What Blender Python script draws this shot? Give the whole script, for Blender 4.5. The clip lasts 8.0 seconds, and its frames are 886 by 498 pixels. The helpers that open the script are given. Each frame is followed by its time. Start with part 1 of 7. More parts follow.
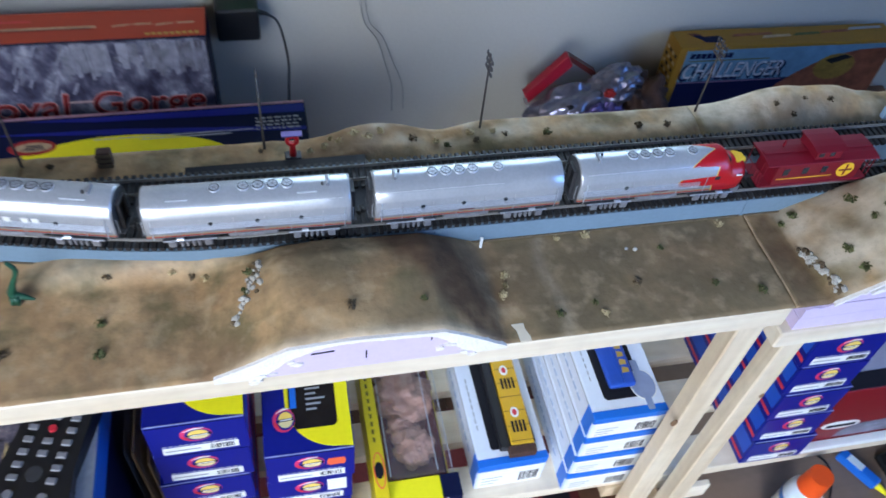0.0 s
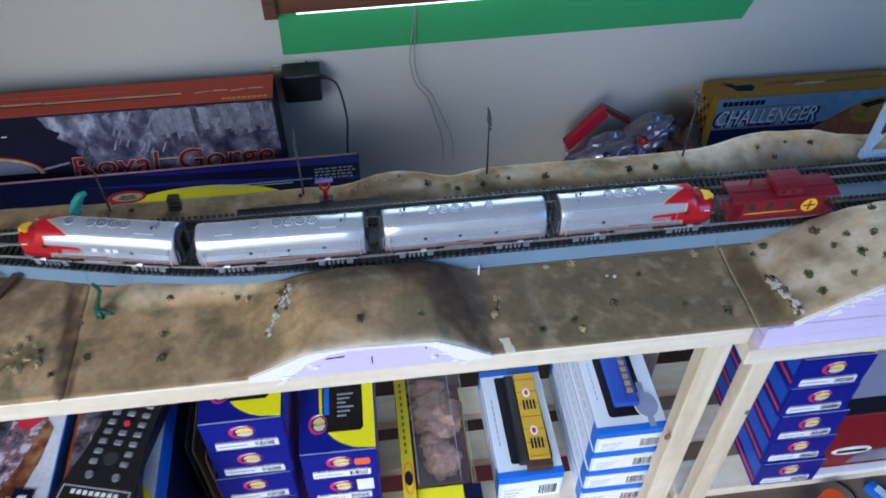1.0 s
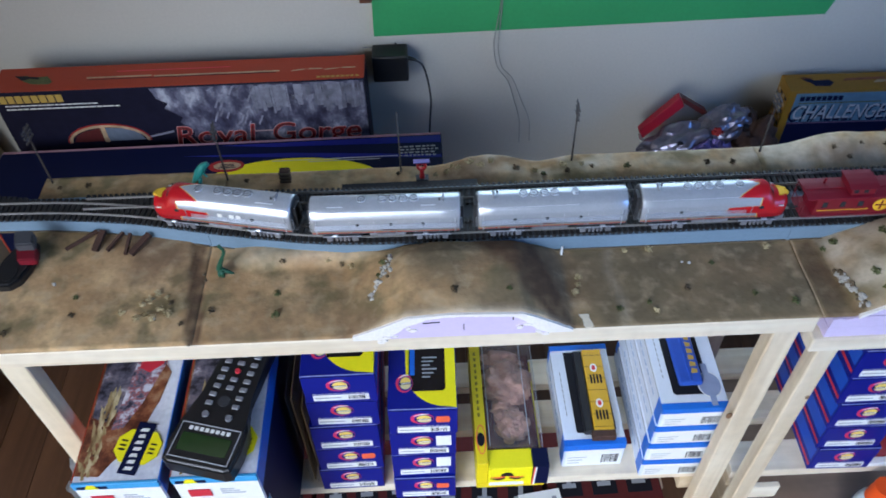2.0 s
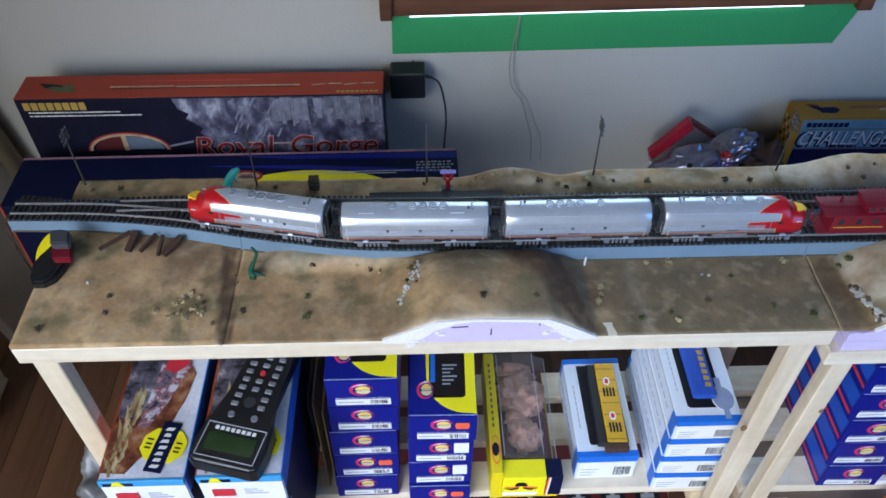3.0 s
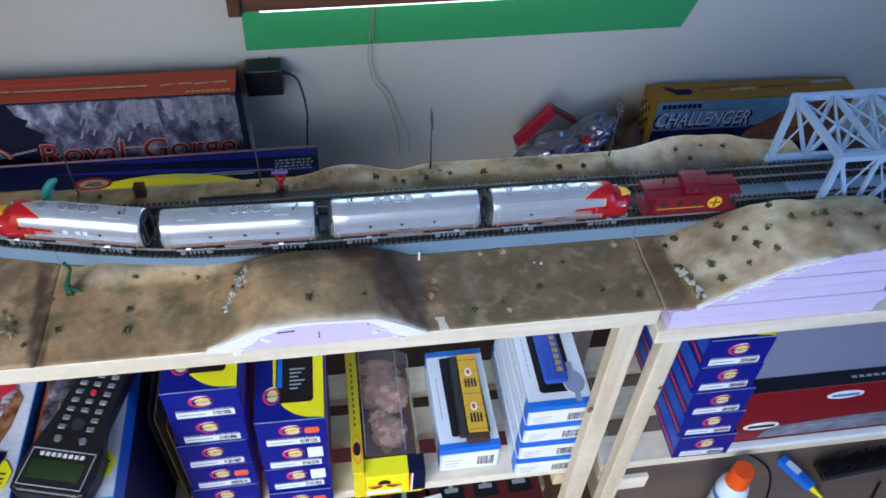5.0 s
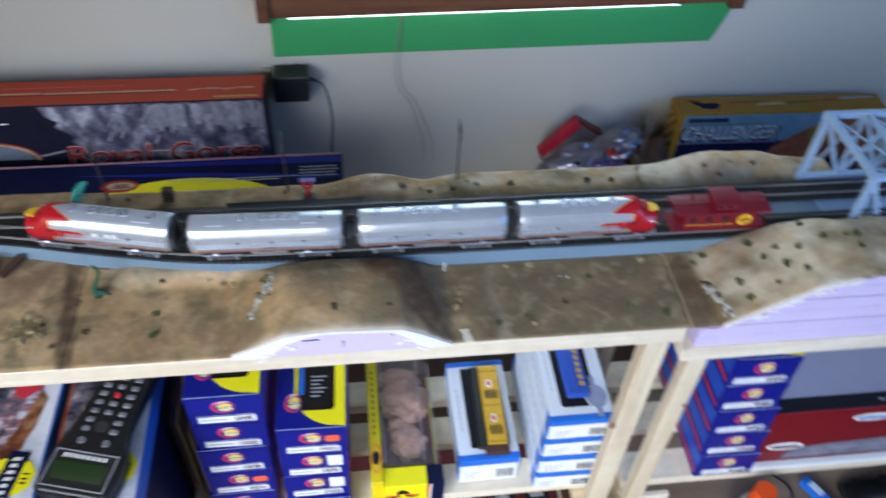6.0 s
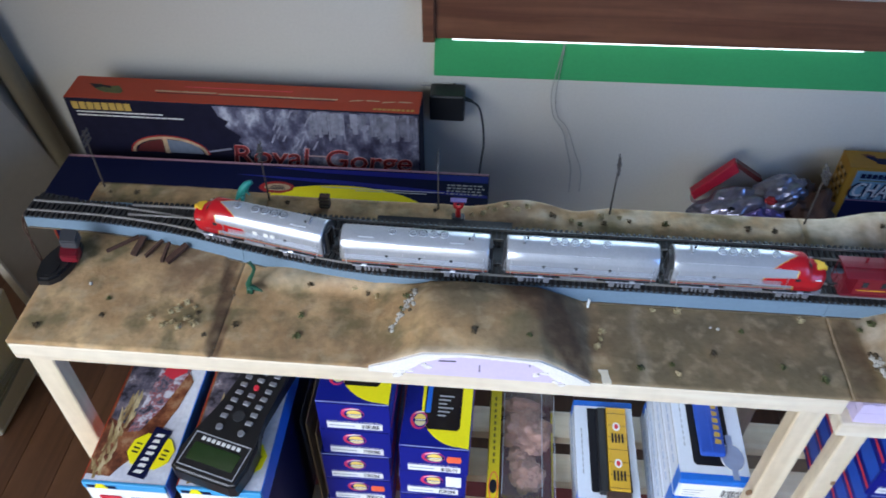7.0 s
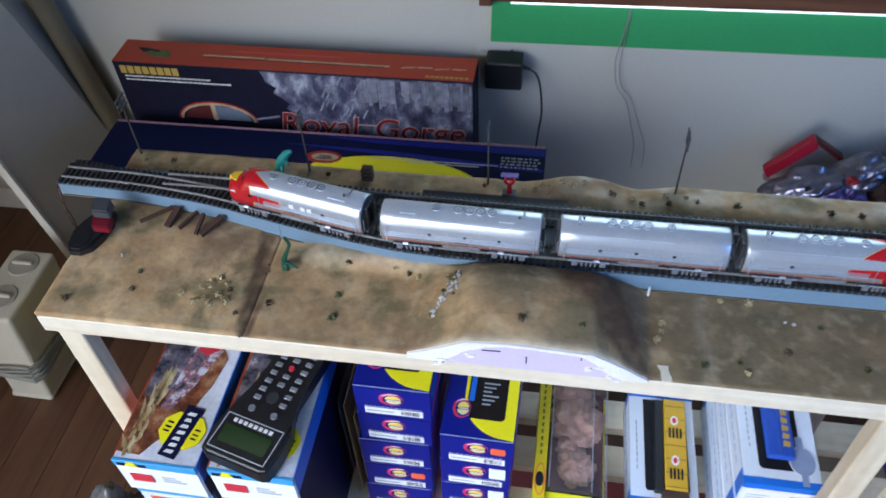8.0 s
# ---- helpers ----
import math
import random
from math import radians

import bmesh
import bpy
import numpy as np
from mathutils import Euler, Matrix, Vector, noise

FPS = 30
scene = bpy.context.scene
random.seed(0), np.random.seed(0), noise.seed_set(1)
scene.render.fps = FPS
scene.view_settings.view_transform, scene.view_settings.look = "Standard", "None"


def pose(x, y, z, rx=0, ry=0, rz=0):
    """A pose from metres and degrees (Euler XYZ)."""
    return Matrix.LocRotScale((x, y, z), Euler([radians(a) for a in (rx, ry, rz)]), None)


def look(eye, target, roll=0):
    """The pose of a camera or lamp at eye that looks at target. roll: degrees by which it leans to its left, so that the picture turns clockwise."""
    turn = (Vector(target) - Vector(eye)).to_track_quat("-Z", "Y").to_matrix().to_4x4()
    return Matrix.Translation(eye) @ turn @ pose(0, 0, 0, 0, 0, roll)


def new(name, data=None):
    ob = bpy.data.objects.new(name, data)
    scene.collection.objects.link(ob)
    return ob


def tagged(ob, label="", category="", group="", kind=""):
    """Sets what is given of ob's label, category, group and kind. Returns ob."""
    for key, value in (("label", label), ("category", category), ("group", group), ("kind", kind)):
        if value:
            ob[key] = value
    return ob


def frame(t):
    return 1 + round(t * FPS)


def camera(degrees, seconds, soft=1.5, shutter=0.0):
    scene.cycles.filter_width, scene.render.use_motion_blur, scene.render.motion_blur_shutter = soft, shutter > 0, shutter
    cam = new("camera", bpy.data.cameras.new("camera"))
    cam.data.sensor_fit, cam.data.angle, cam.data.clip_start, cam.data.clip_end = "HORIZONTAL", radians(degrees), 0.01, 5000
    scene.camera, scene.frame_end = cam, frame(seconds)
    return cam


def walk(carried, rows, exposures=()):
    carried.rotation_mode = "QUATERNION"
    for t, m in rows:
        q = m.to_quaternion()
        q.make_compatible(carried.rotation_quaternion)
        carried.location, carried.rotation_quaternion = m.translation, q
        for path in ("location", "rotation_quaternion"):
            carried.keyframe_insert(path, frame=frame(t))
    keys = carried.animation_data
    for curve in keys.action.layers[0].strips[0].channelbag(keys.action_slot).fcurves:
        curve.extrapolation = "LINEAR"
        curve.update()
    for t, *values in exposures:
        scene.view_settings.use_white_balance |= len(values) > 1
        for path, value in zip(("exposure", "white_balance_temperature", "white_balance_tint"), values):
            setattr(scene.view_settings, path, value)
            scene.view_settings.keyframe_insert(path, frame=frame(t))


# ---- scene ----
cam = camera(58.6, 8.0, soft=1.65, shutter=0.7)
PATH = [
    (0, (0.473, -0.338, 1.351), (0.849, 0.901, -0.173), 7.3),
    (0.3, (0.502, -0.379, 1.371), (0.750, 0.899, -0.119), 2.7),
    (0.5, (0.519, -0.403, 1.388), (0.695, 0.901, -0.118), 0.8),
    (1, (0.538, -0.45, 1.436), (0.702, 0.918, -0.014), -0.3),
    (1.5, (0.519, -0.493, 1.468), (0.597, 0.841, -0.021), -2.6),
    (1.7, (0.511, -0.493, 1.49), (0.542, 0.833, -0.007), -2.7),
    (3, (0.456, -0.525, 1.499), (0.495, 0.852, 0.049), 0.0),
    (3.5, (0.464, -0.524, 1.499), (0.505, 0.839, 0.036), 0.1),
    (4, (0.5, -0.524, 1.502), (0.612, 0.841, 0.045), 0.3),
    (4.5, (0.537, -0.519, 1.496), (0.742, 0.828, 0.032), 1.9),
    (4.7, (0.551, -0.518, 1.496), (0.778, 0.825, 0.031), 2.5),
    (5.8, (0.561, -0.518, 1.5), (0.819, 0.833, 0.049), 3.5),
    (6, (0.548, -0.511, 1.498), (0.751, 0.85, 0.046), 3.1),
    (6.2, (0.536, -0.506, 1.500), (0.673, 0.881, 0.094), 2.2),
    (6.5, (0.53, -0.505, 1.503), (0.515, 0.893, 0.073), 0.9),
    (7, (0.526, -0.5, 1.495), (0.409, 0.905, 0.076), 0.0),
    (7.5, (0.532, -0.485, 1.479), (0.329, 0.898, 0.049), -0.7),
    (8, (0.532, -0.446, 1.453), (0.276, 0.889, -0.014), -3.0),
]
walk(cam, [(t, look(eye, target, roll)) for t, eye, target, roll in PATH], [(0, -0.03, 6500, 10), (0.8, -0.22, 6450, 10), (1.5, -0.25, 6500, 10), (3.5, -0.26, 6500, 10), (4.7, -0.24, 6500, 10), (5.8, -0.12, 6750, 10), (6.5, -0.04, 6950, 10), (7.2, -0.14, 6600, 10), (8, -0.15, 6450, 10)])

# ---- light ----
world = bpy.data.worlds.new("sky_world")
scene.world = world
world.use_nodes = True
wn = world.node_tree
sky = wn.nodes.new("ShaderNodeTexSky")
sky.sky_type, sky.sun_disc = "NISHITA", False
sky.sun_elevation, sky.sun_rotation = radians(40), radians(200)
bg = wn.nodes["Background"]
bg.inputs["Strength"].default_value = 0.1
wn.links.new(sky.outputs[0], bg.inputs[0])


def window_light(name, eye, target, w, h, watts, colour, spread=180):
    lamp = bpy.data.lights.new(name, "AREA")
    lamp.shape, lamp.size, lamp.size_y, lamp.energy, lamp.color = "RECTANGLE", w, h, watts, colour
    lamp.spread = radians(spread)
    ob = new(name, lamp)
    ob.matrix_world = look(eye, target)
    return ob


# daylight through the openings: behind the camera and beside it, both out of view, and above the railway; added warm
# fill at the left
window_light("window_light_front", (-0.37, -1.66, 1.12), (0.56, 0.00, 0.20), 1.7, 1.7, 16.5, (0.80, 0.93, 1.17), 55)
# unseen window, assumed from the cool tint on the right of the wall
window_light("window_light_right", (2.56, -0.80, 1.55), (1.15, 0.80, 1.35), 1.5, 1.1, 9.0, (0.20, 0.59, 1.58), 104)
# unseen lamp, added to warm the left part of the back wall
window_light("warm_fill_left", (-1.22, -0.62, 1.15), (0.20, 0.90, 0.95), 0.74, 1.7, 1.9, (1.24, 0.92, 0.44), 120)
window_light("window_light_back", (0.855, 0.93, 1.27), (0.855, -0.5, 1.08), 0.82, 0.84, 3.6, (0.66, 0.88, 1.14), 100)


# ---- materials ----
def mat(name, col, rough=0.5, metal=0.0, var=0.12, s1=6.0, s2=90.0, bump=0.05, rand=0.0, alpha=1.0, emit=0.0, coat=0.0, dist=0.001, spec=0.5):
    m = bpy.data.materials.new(name)
    m.use_nodes = True
    t = m.node_tree
    b = t.nodes["Principled BSDF"]
    b.inputs["Roughness"].default_value, b.inputs["Metallic"].default_value = rough, metal
    b.inputs["Coat Weight"].default_value = coat
    b.inputs["Specular IOR Level"].default_value = spec
    tc = t.nodes.new("ShaderNodeTexCoord")
    n1, n2 = t.nodes.new("ShaderNodeTexNoise"), t.nodes.new("ShaderNodeTexNoise")
    for n, s in ((n1, s1), (n2, s2)):
        n.inputs["Scale"].default_value, n.inputs["Detail"].default_value = s, 4
        t.links.new(tc.outputs["Object"], n.inputs["Vector"])
    add = t.nodes.new("ShaderNodeMath")
    add.operation = "ADD"
    t.links.new(n1.outputs[0], add.inputs[0])
    t.links.new(n2.outputs[0], add.inputs[1])
    mr = t.nodes.new("ShaderNodeMapRange")
    mr.inputs["From Min"].default_value, mr.inputs["From Max"].default_value = 0.6, 1.4
    mr.inputs["To Min"].default_value, mr.inputs["To Max"].default_value = 1 - var, 1 + var
    t.links.new(add.outputs[0], mr.inputs[0])
    hsv = t.nodes.new("ShaderNodeHueSaturation")
    hsv.inputs["Color"].default_value = (*col, 1)
    t.links.new(mr.outputs[0], hsv.inputs["Value"])
    if rand:
        oi = t.nodes.new("ShaderNodeObjectInfo")
        ma = t.nodes.new("ShaderNodeMath")
        ma.operation, ma.inputs[1].default_value = "MULTIPLY_ADD", rand
        ma.inputs[2].default_value = 1 - rand / 2
        t.links.new(oi.outputs["Random"], ma.inputs[0])
        mm = t.nodes.new("ShaderNodeMath")
        mm.operation = "MULTIPLY"
        t.links.new(ma.outputs[0], mm.inputs[0])
        t.links.new(mr.outputs[0], mm.inputs[1])
        t.links.new(mm.outputs[0], hsv.inputs["Value"])
    t.links.new(hsv.outputs[0], b.inputs["Base Color"])
    if bump:
        bp = t.nodes.new("ShaderNodeBump")
        bp.inputs["Strength"].default_value, bp.inputs["Distance"].default_value = min(1, bump * 4), dist
        t.links.new(n2.outputs[0], bp.inputs["Height"])
        t.links.new(bp.outputs[0], b.inputs["Normal"])
    b.inputs["Alpha"].default_value = alpha
    if emit:
        b.inputs["Emission Color"].default_value = (*col, 1)
        b.inputs["Emission Strength"].default_value = emit
    return m


def wood(name, a, c, scale=30.0, axis=0, rough=0.55):
    """Boards with grain along one axis."""
    m = mat(name, a, rough, 0, 0.1, 4, 60, 0.04)
    t = m.node_tree
    tc = t.nodes.new("ShaderNodeTexCoord")
    mp = t.nodes.new("ShaderNodeMapping")
    sc = [scale, scale, scale]
    sc[axis] = scale / 14
    mp.inputs["Scale"].default_value = sc
    n = t.nodes.new("ShaderNodeTexNoise")
    n.inputs["Scale"].default_value, n.inputs["Detail"].default_value, n.inputs["Distortion"].default_value = 2.0, 6, 0.8
    t.links.new(tc.outputs["Object"], mp.inputs[0])
    t.links.new(mp.outputs[0], n.inputs["Vector"])
    r = t.nodes.new("ShaderNodeValToRGB")
    r.color_ramp.elements[0].position, r.color_ramp.elements[1].position = 0.35, 0.65
    r.color_ramp.elements[0].color, r.color_ramp.elements[1].color = (*a, 1), (*c, 1)
    t.links.new(n.outputs[0], r.inputs[0])
    hsv = next(k for k in t.nodes if k.type == "HUE_SAT")
    t.links.new(r.outputs[0], hsv.inputs["Color"])
    return m


M = {
    "wall": mat("wall_paint", (0.505, 0.475, 0.405), 0.85, 0, 0.05, 2, 160, 0.06),
    "room": mat("room_paint", (0.50, 0.465, 0.39), 0.85, 0, 0.05, 2, 160, 0.06),
    # unseen left wall: tint chosen so that its bounced light turns warm
    "room_bounce": mat("warm_bounce_paint", (0.56, 0.38, 0.18), 0.85, 0, 0.05, 2, 160, 0.06),
    "ceiling": mat("ceiling_paint", (0.78, 0.74, 0.66), 0.9, 0, 0.04),
    "panel": mat("painted_panel", (0.50, 0.44, 0.35), 0.6, 0, 0.06, 3, 60, 0.02),
    "pole_beige": mat("beige_pole_paint", (0.23, 0.185, 0.115), 0.5, 0, 0.08, 6, 80, 0.02),
    "panel_edge": mat("panel_edge", (0.75, 0.72, 0.64), 0.6),
    "green": mat("green_paint", (0.035, 0.30, 0.10), 0.45, 0, 0.08, 5, 150, 0.03),
    "brown_wood": wood("dark_brown_wood", (0.10, 0.035, 0.018), (0.17, 0.07, 0.035), 22, 0, 0.4),
    "pine": wood("raw_pine", (0.72, 0.60, 0.43), (0.83, 0.74, 0.58), 24, 0),
    # uprights: the same pine, toned darker than the top rail
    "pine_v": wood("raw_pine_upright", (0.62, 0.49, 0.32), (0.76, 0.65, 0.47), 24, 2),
    # cross rails: toned down again, the dim shelf inside put into the colour
    "pine_y": wood("raw_pine_cross_dim", (0.54, 0.40, 0.24), (0.66, 0.53, 0.35), 24, 1),
    "knot": mat("pine_knot", (0.22, 0.12, 0.06), 0.6),
    "floor": wood("floor_boards", (0.098, 0.043, 0.022), (0.16, 0.073, 0.037), 12, 1, 0.5),
    "foam": mat("lilac_foam", (0.64, 0.54, 0.73), 0.8, 0, 0.05, 20, 260, 0.05),
    "plaster": mat("white_plaster", (0.84, 0.80, 0.75), 0.9, 0, 0.1, 60, 400, 0.2),
    "roadbed": mat("blue_grey_roadbed", (0.150, 0.225, 0.290), 0.8, 0, 0.08, 18, 220, 0.05),
    # dark grey for the shading on the roadbed top, not a stone layer
    "ballast": mat("dark_grey_bed_shade", (0.070, 0.080, 0.090), 0.85, 0, 0.2, 40, 400, 0.1),
    "tie": mat("black_ties", (0.018, 0.017, 0.017), 0.6, 0, 0.2, 40, 500, 0.05, rand=0.4),
    "rail": mat("nickel_rail", (0.21, 0.20, 0.185), 0.45, 0.35, 0.1, 20, 200, 0),
    "silver": mat("silver_paint", (0.60, 0.64, 0.70), 0.38, 0.65, 0.05, 40, 400, 0.01),
    "fan_grey": mat("fan_grey", (0.06, 0.062, 0.07), 0.45, 0.3, 0.2, 60, 300, 0.02),
    "truck_grey": mat("truck_frame_grey", (0.075, 0.078, 0.088), 0.4, 0.5, 0.3, 90, 400, 0.03),
    "cart_grey": mat("cart_grey", (0.055, 0.056, 0.062), 0.5, 0, 0.15, 60, 300, 0.02),
    "end_grey": mat("end_wall_grey", (0.12, 0.125, 0.135), 0.45, 0.4, 0.15, 60, 300, 0.02),
    "insulator": mat("grey_glass_insulator", (0.075, 0.075, 0.08), 0.2, 0, 0.1, 60, 300, 0),
    "pole": mat("weathered_pole", (0.045, 0.036, 0.030), 0.8, 0, 0.2, 60, 300, 0.05),
    "silver_dark": mat("silver_gear", (0.32, 0.33, 0.36), 0.32, 0.6, 0.3, 90, 400, 0.05),
    "black": mat("black_plastic", (0.012, 0.012, 0.013), 0.4, 0, 0.1, 30, 300, 0.02),
    "dark": mat("dark_grey_plastic", (0.035, 0.036, 0.04), 0.5, 0, 0.15, 30, 300, 0.02),
    "red": mat("red_paint", (0.52, 0.015, 0.02), 0.35, 0, 0.06, 60, 300, 0.01),
    "caboose_red": mat("caboose_red", (0.17, 0.004, 0.014), 0.4, 0, 0.08, 60, 300, 0.02),
    "yellow": mat("yellow_paint", (0.80, 0.48, 0.03), 0.4, 0, 0.05),
    "glass_dark": mat("dark_glazing", (0.02, 0.025, 0.03), 0.1, 0, 0.02, 10, 100, 0),
    "blue_card": mat("blue_card", (0.006, 0.012, 0.20), 0.32, 0, 0.06, 12, 200, 0.01, spec=0.22),
    "navy_card": mat("navy_card", (0.004, 0.007, 0.036), 0.5, 0, 0.08, 12, 200, 0.01, spec=0.12),
    "black_card": mat("black_blue_card", (0.009, 0.009, 0.022), 0.5, 0, 0.3, 10, 60, 0.01, spec=0.12),
    "yellow_card": mat("yellow_card", (0.88, 0.78, 0.015), 0.4, 0, 0.05, 12, 200, 0.01, spec=0.22),
    "deep_yellow": mat("deep_yellow_card", (0.78, 0.60, 0.015), 0.4, 0, 0.08, 12, 200, 0.01, spec=0.22),
    "ochre_card": mat("ochre_card", (0.30, 0.150, 0.018), 0.45, 0, 0.1, 12, 200, 0.01, spec=0.22),
    "white_card": mat("white_card", (0.68, 0.73, 0.81), 0.4, 0, 0.04, 12, 200, 0.01, spec=0.22),
    "blue_end": mat("bright_blue_card", (0.015, 0.15, 0.60), 0.35, 0, 0.06, 12, 200, 0.01, spec=0.22),
    "cyan_card": mat("cyan_card", (0.05, 0.33, 0.62), 0.35, 0, 0.05, spec=0.22),
    "line_blue": mat("line_blue_card", (0.016, 0.085, 0.46), 0.35, 0, 0.05, spec=0.22),
    "orange": mat("orange_sticker", (0.85, 0.13, 0.05), 0.45, 0, 0.03),
    "orange_card": mat("orange_red_card", (0.37, 0.048, 0.020), 0.4, 0, 0.1, 10, 200, 0.01, spec=0.22),
    "logo_red": mat("logo_red", (0.62, 0.03, 0.05), 0.4, 0, 0.04),
    "logo_pink": mat("logo_magenta", (0.62, 0.035, 0.13), 0.4, 0, 0.04),
    "set_red": mat("set_red_card", (0.34, 0.022, 0.022), 0.45, 0, 0.1, spec=0.2),
    "sheet_tan": mat("tan_card", (0.30, 0.215, 0.115), 0.5, 0, 0.2, 20, 120, 0.02, spec=0.2),
    "dull_gold": mat("dull_gold_print", (0.26, 0.15, 0.03), 0.5, 0, 0.3, 30, 120, 0, spec=0.2),
    "yellow_logo": mat("logo_yellow", (0.85, 0.62, 0.12), 0.4, 0, 0.04),
    "worn": mat("worn_blue_edge", (0.26, 0.30, 0.52), 0.6, 0, 0.4, 200, 900, 0, spec=0.2),
    "logo_cream": mat("logo_cream", (0.72, 0.62, 0.30), 0.4, 0, 0.04),
    "ink": mat("black_ink", (0.012, 0.012, 0.016), 0.5, 0, 0.05, spec=0.15),
    "grey_ink": mat("grey_ink", (0.30, 0.31, 0.33), 0.5, 0, 0.05),
    "pale": mat("pale_print", (0.80, 0.80, 0.76), 0.5, 0, 0.05, spec=0.22),
    "gold": mat("gold_print", (0.46, 0.30, 0.07), 0.45, 0, 0.08, spec=0.22),
    "cab_blue": mat("cab_glass_print", (0.13, 0.16, 0.21), 0.4, 0, 0.2, 20, 90, 0, spec=0.2),
    "letter_edge": mat("pale_letter_edge", (0.46, 0.34, 0.32), 0.45, 0, 0.1, 20, 90, 0, spec=0.2),
    "pale_blue_ink": mat("pale_blue_ink", (0.36, 0.46, 0.62), 0.5, 0, 0.1, spec=0.2),
    "olive_ink": mat("olive_ink", (0.20, 0.15, 0.02), 0.5, 0, 0.05, spec=0.15),
    "edge_pink": mat("worn_pink_edge", (0.36, 0.20, 0.23), 0.55, 0, 0.35, 60, 300, 0, spec=0.2),
    "purple_line": mat("violet_print", (0.16, 0.10, 0.16), 0.45, 0, 0.2, 30, 120, 0, spec=0.2),
    "tray_red": mat("tray_red_card", (0.36, 0.012, 0.030), 0.4, 0, 0.08, 20, 120, 0.01, spec=0.3),
    "film": mat("clear_plastic_film", (0.016, 0.013, 0.013), 0.12, 0, 0.3, 8, 40, 0.05, spec=0.3),
    "dark_red_card": mat("dark_red_card", (0.09, 0.018, 0.018), 0.4, 0, 0.2, 14, 120, 0.02, spec=0.22),
    "red_card": mat("red_card", (0.19, 0.006, 0.011), 0.35, 0, 0.06, 10, 150, 0.01, spec=0.22),
    "grey_card": mat("grey_card", (0.19, 0.20, 0.275), 0.6, 0, 0.06, 6, 100, 0.01, spec=0.22),
    "brown_pic": mat("brown_print", (0.22, 0.07, 0.035), 0.4, 0, 0.55, 14, 60, 0.0, spec=0.22),
    "tan_pic": mat("tan_print", (0.46, 0.33, 0.20), 0.4, 0, 0.4, 25, 90, 0.0, spec=0.22),
    "slate_pic": mat("slate_print", (0.15, 0.15, 0.19), 0.4, 0, 0.75, 14, 50, 0.0, spec=0.22),
    "slate_light": mat("pale_slate_print", (0.22, 0.225, 0.28), 0.4, 0, 0.5, 20, 70, 0.0, spec=0.22),
    "sky_pic": mat("sky_print", (0.12, 0.23, 0.31), 0.4, 0, 0.25, 10, 50, 0.0, spec=0.22),
    "brown_goods": mat("brown_moulding", (0.40, 0.215, 0.155), 0.38, 0, 0.35, 45, 160, 0.12, dist=0.002),
    "foil": mat("silver_foil", (0.24, 0.23, 0.30), 0.28, 0.85, 0.45, 24, 70, 0.08, dist=0.003),
    "purple_foil": mat("purple_foil", (0.12, 0.09, 0.24), 0.3, 0.6, 0.3, 20, 60, 0.0),
    "beige": mat("beige_plastic", (0.62, 0.57, 0.45), 0.55, 0, 0.06, 8, 150, 0.02),
    "beige_dark": mat("beige_grille", (0.40, 0.37, 0.30), 0.6, 0, 0.1),
    "grey_bag": mat("grey_plastic_bag", (0.17, 0.17, 0.17), 0.28, 0, 0.35, 12, 60, 0.1, dist=0.004),
    "cord": mat("grey_cord", (0.26, 0.26, 0.23), 0.5),
    "steel_blue": mat("pale_blue_plastic", (0.27, 0.38, 0.52), 0.45, 0, 0.06, 30, 300, 0.02),
    "bush": mat("olive_tuft", (0.105, 0.115, 0.04), 0.9, 0, 0.4, 90, 400, 0.2),
    "bush_dry": mat("dry_tuft", (0.52, 0.42, 0.23), 0.9, 0, 0.3, 90, 400, 0.2),
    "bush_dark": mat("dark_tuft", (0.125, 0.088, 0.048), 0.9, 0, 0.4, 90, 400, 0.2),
    "cactus": mat("cactus_green", (0.008, 0.075, 0.038), 0.5, 0, 0.15, 60, 300, 0.05),
    "teal": mat("teal_plastic", (0.015, 0.26, 0.22), 0.4, 0, 0.12, 60, 300, 0.05),
    "rock": mat("pale_rocks", (0.46, 0.44, 0.39), 0.85, 0, 0.2, 80, 400, 0.2),
    "rust": mat("rust_brown_wood", (0.060, 0.026, 0.015), 0.8, 0, 0.3, 60, 300, 0.1),
    "lcd": mat("green_lcd", (0.018, 0.044, 0.013), 0.2, 0, 0.05),
    "key": mat("grey_keys", (0.19, 0.19, 0.205), 0.5, 0, 0.1),
    "outline": mat("silver_print", (0.45, 0.46, 0.48), 0.4, spec=0.22),
    "flag_grey": mat("grey_seal", (0.25, 0.30, 0.44), 0.4),
    "blue_model": mat("blue_model", (0.02, 0.08, 0.42), 0.3),
    "gold_model": mat("yellow_model", (0.62, 0.36, 0.02), 0.35, 0, 0.06),
    "bottle": mat("white_bottle", (0.66, 0.76, 0.84), 0.3, 0, 0.04),
    "bottle_blue": mat("bottle_label_blue", (0.05, 0.18, 0.50), 0.35),
    "cap": mat("orange_cap", (0.85, 0.095, 0.012), 0.4, 0, 0.05),
    "tan_board": wood("tan_board", (0.19, 0.13, 0.095), (0.26, 0.18, 0.13), 14, 0),
}


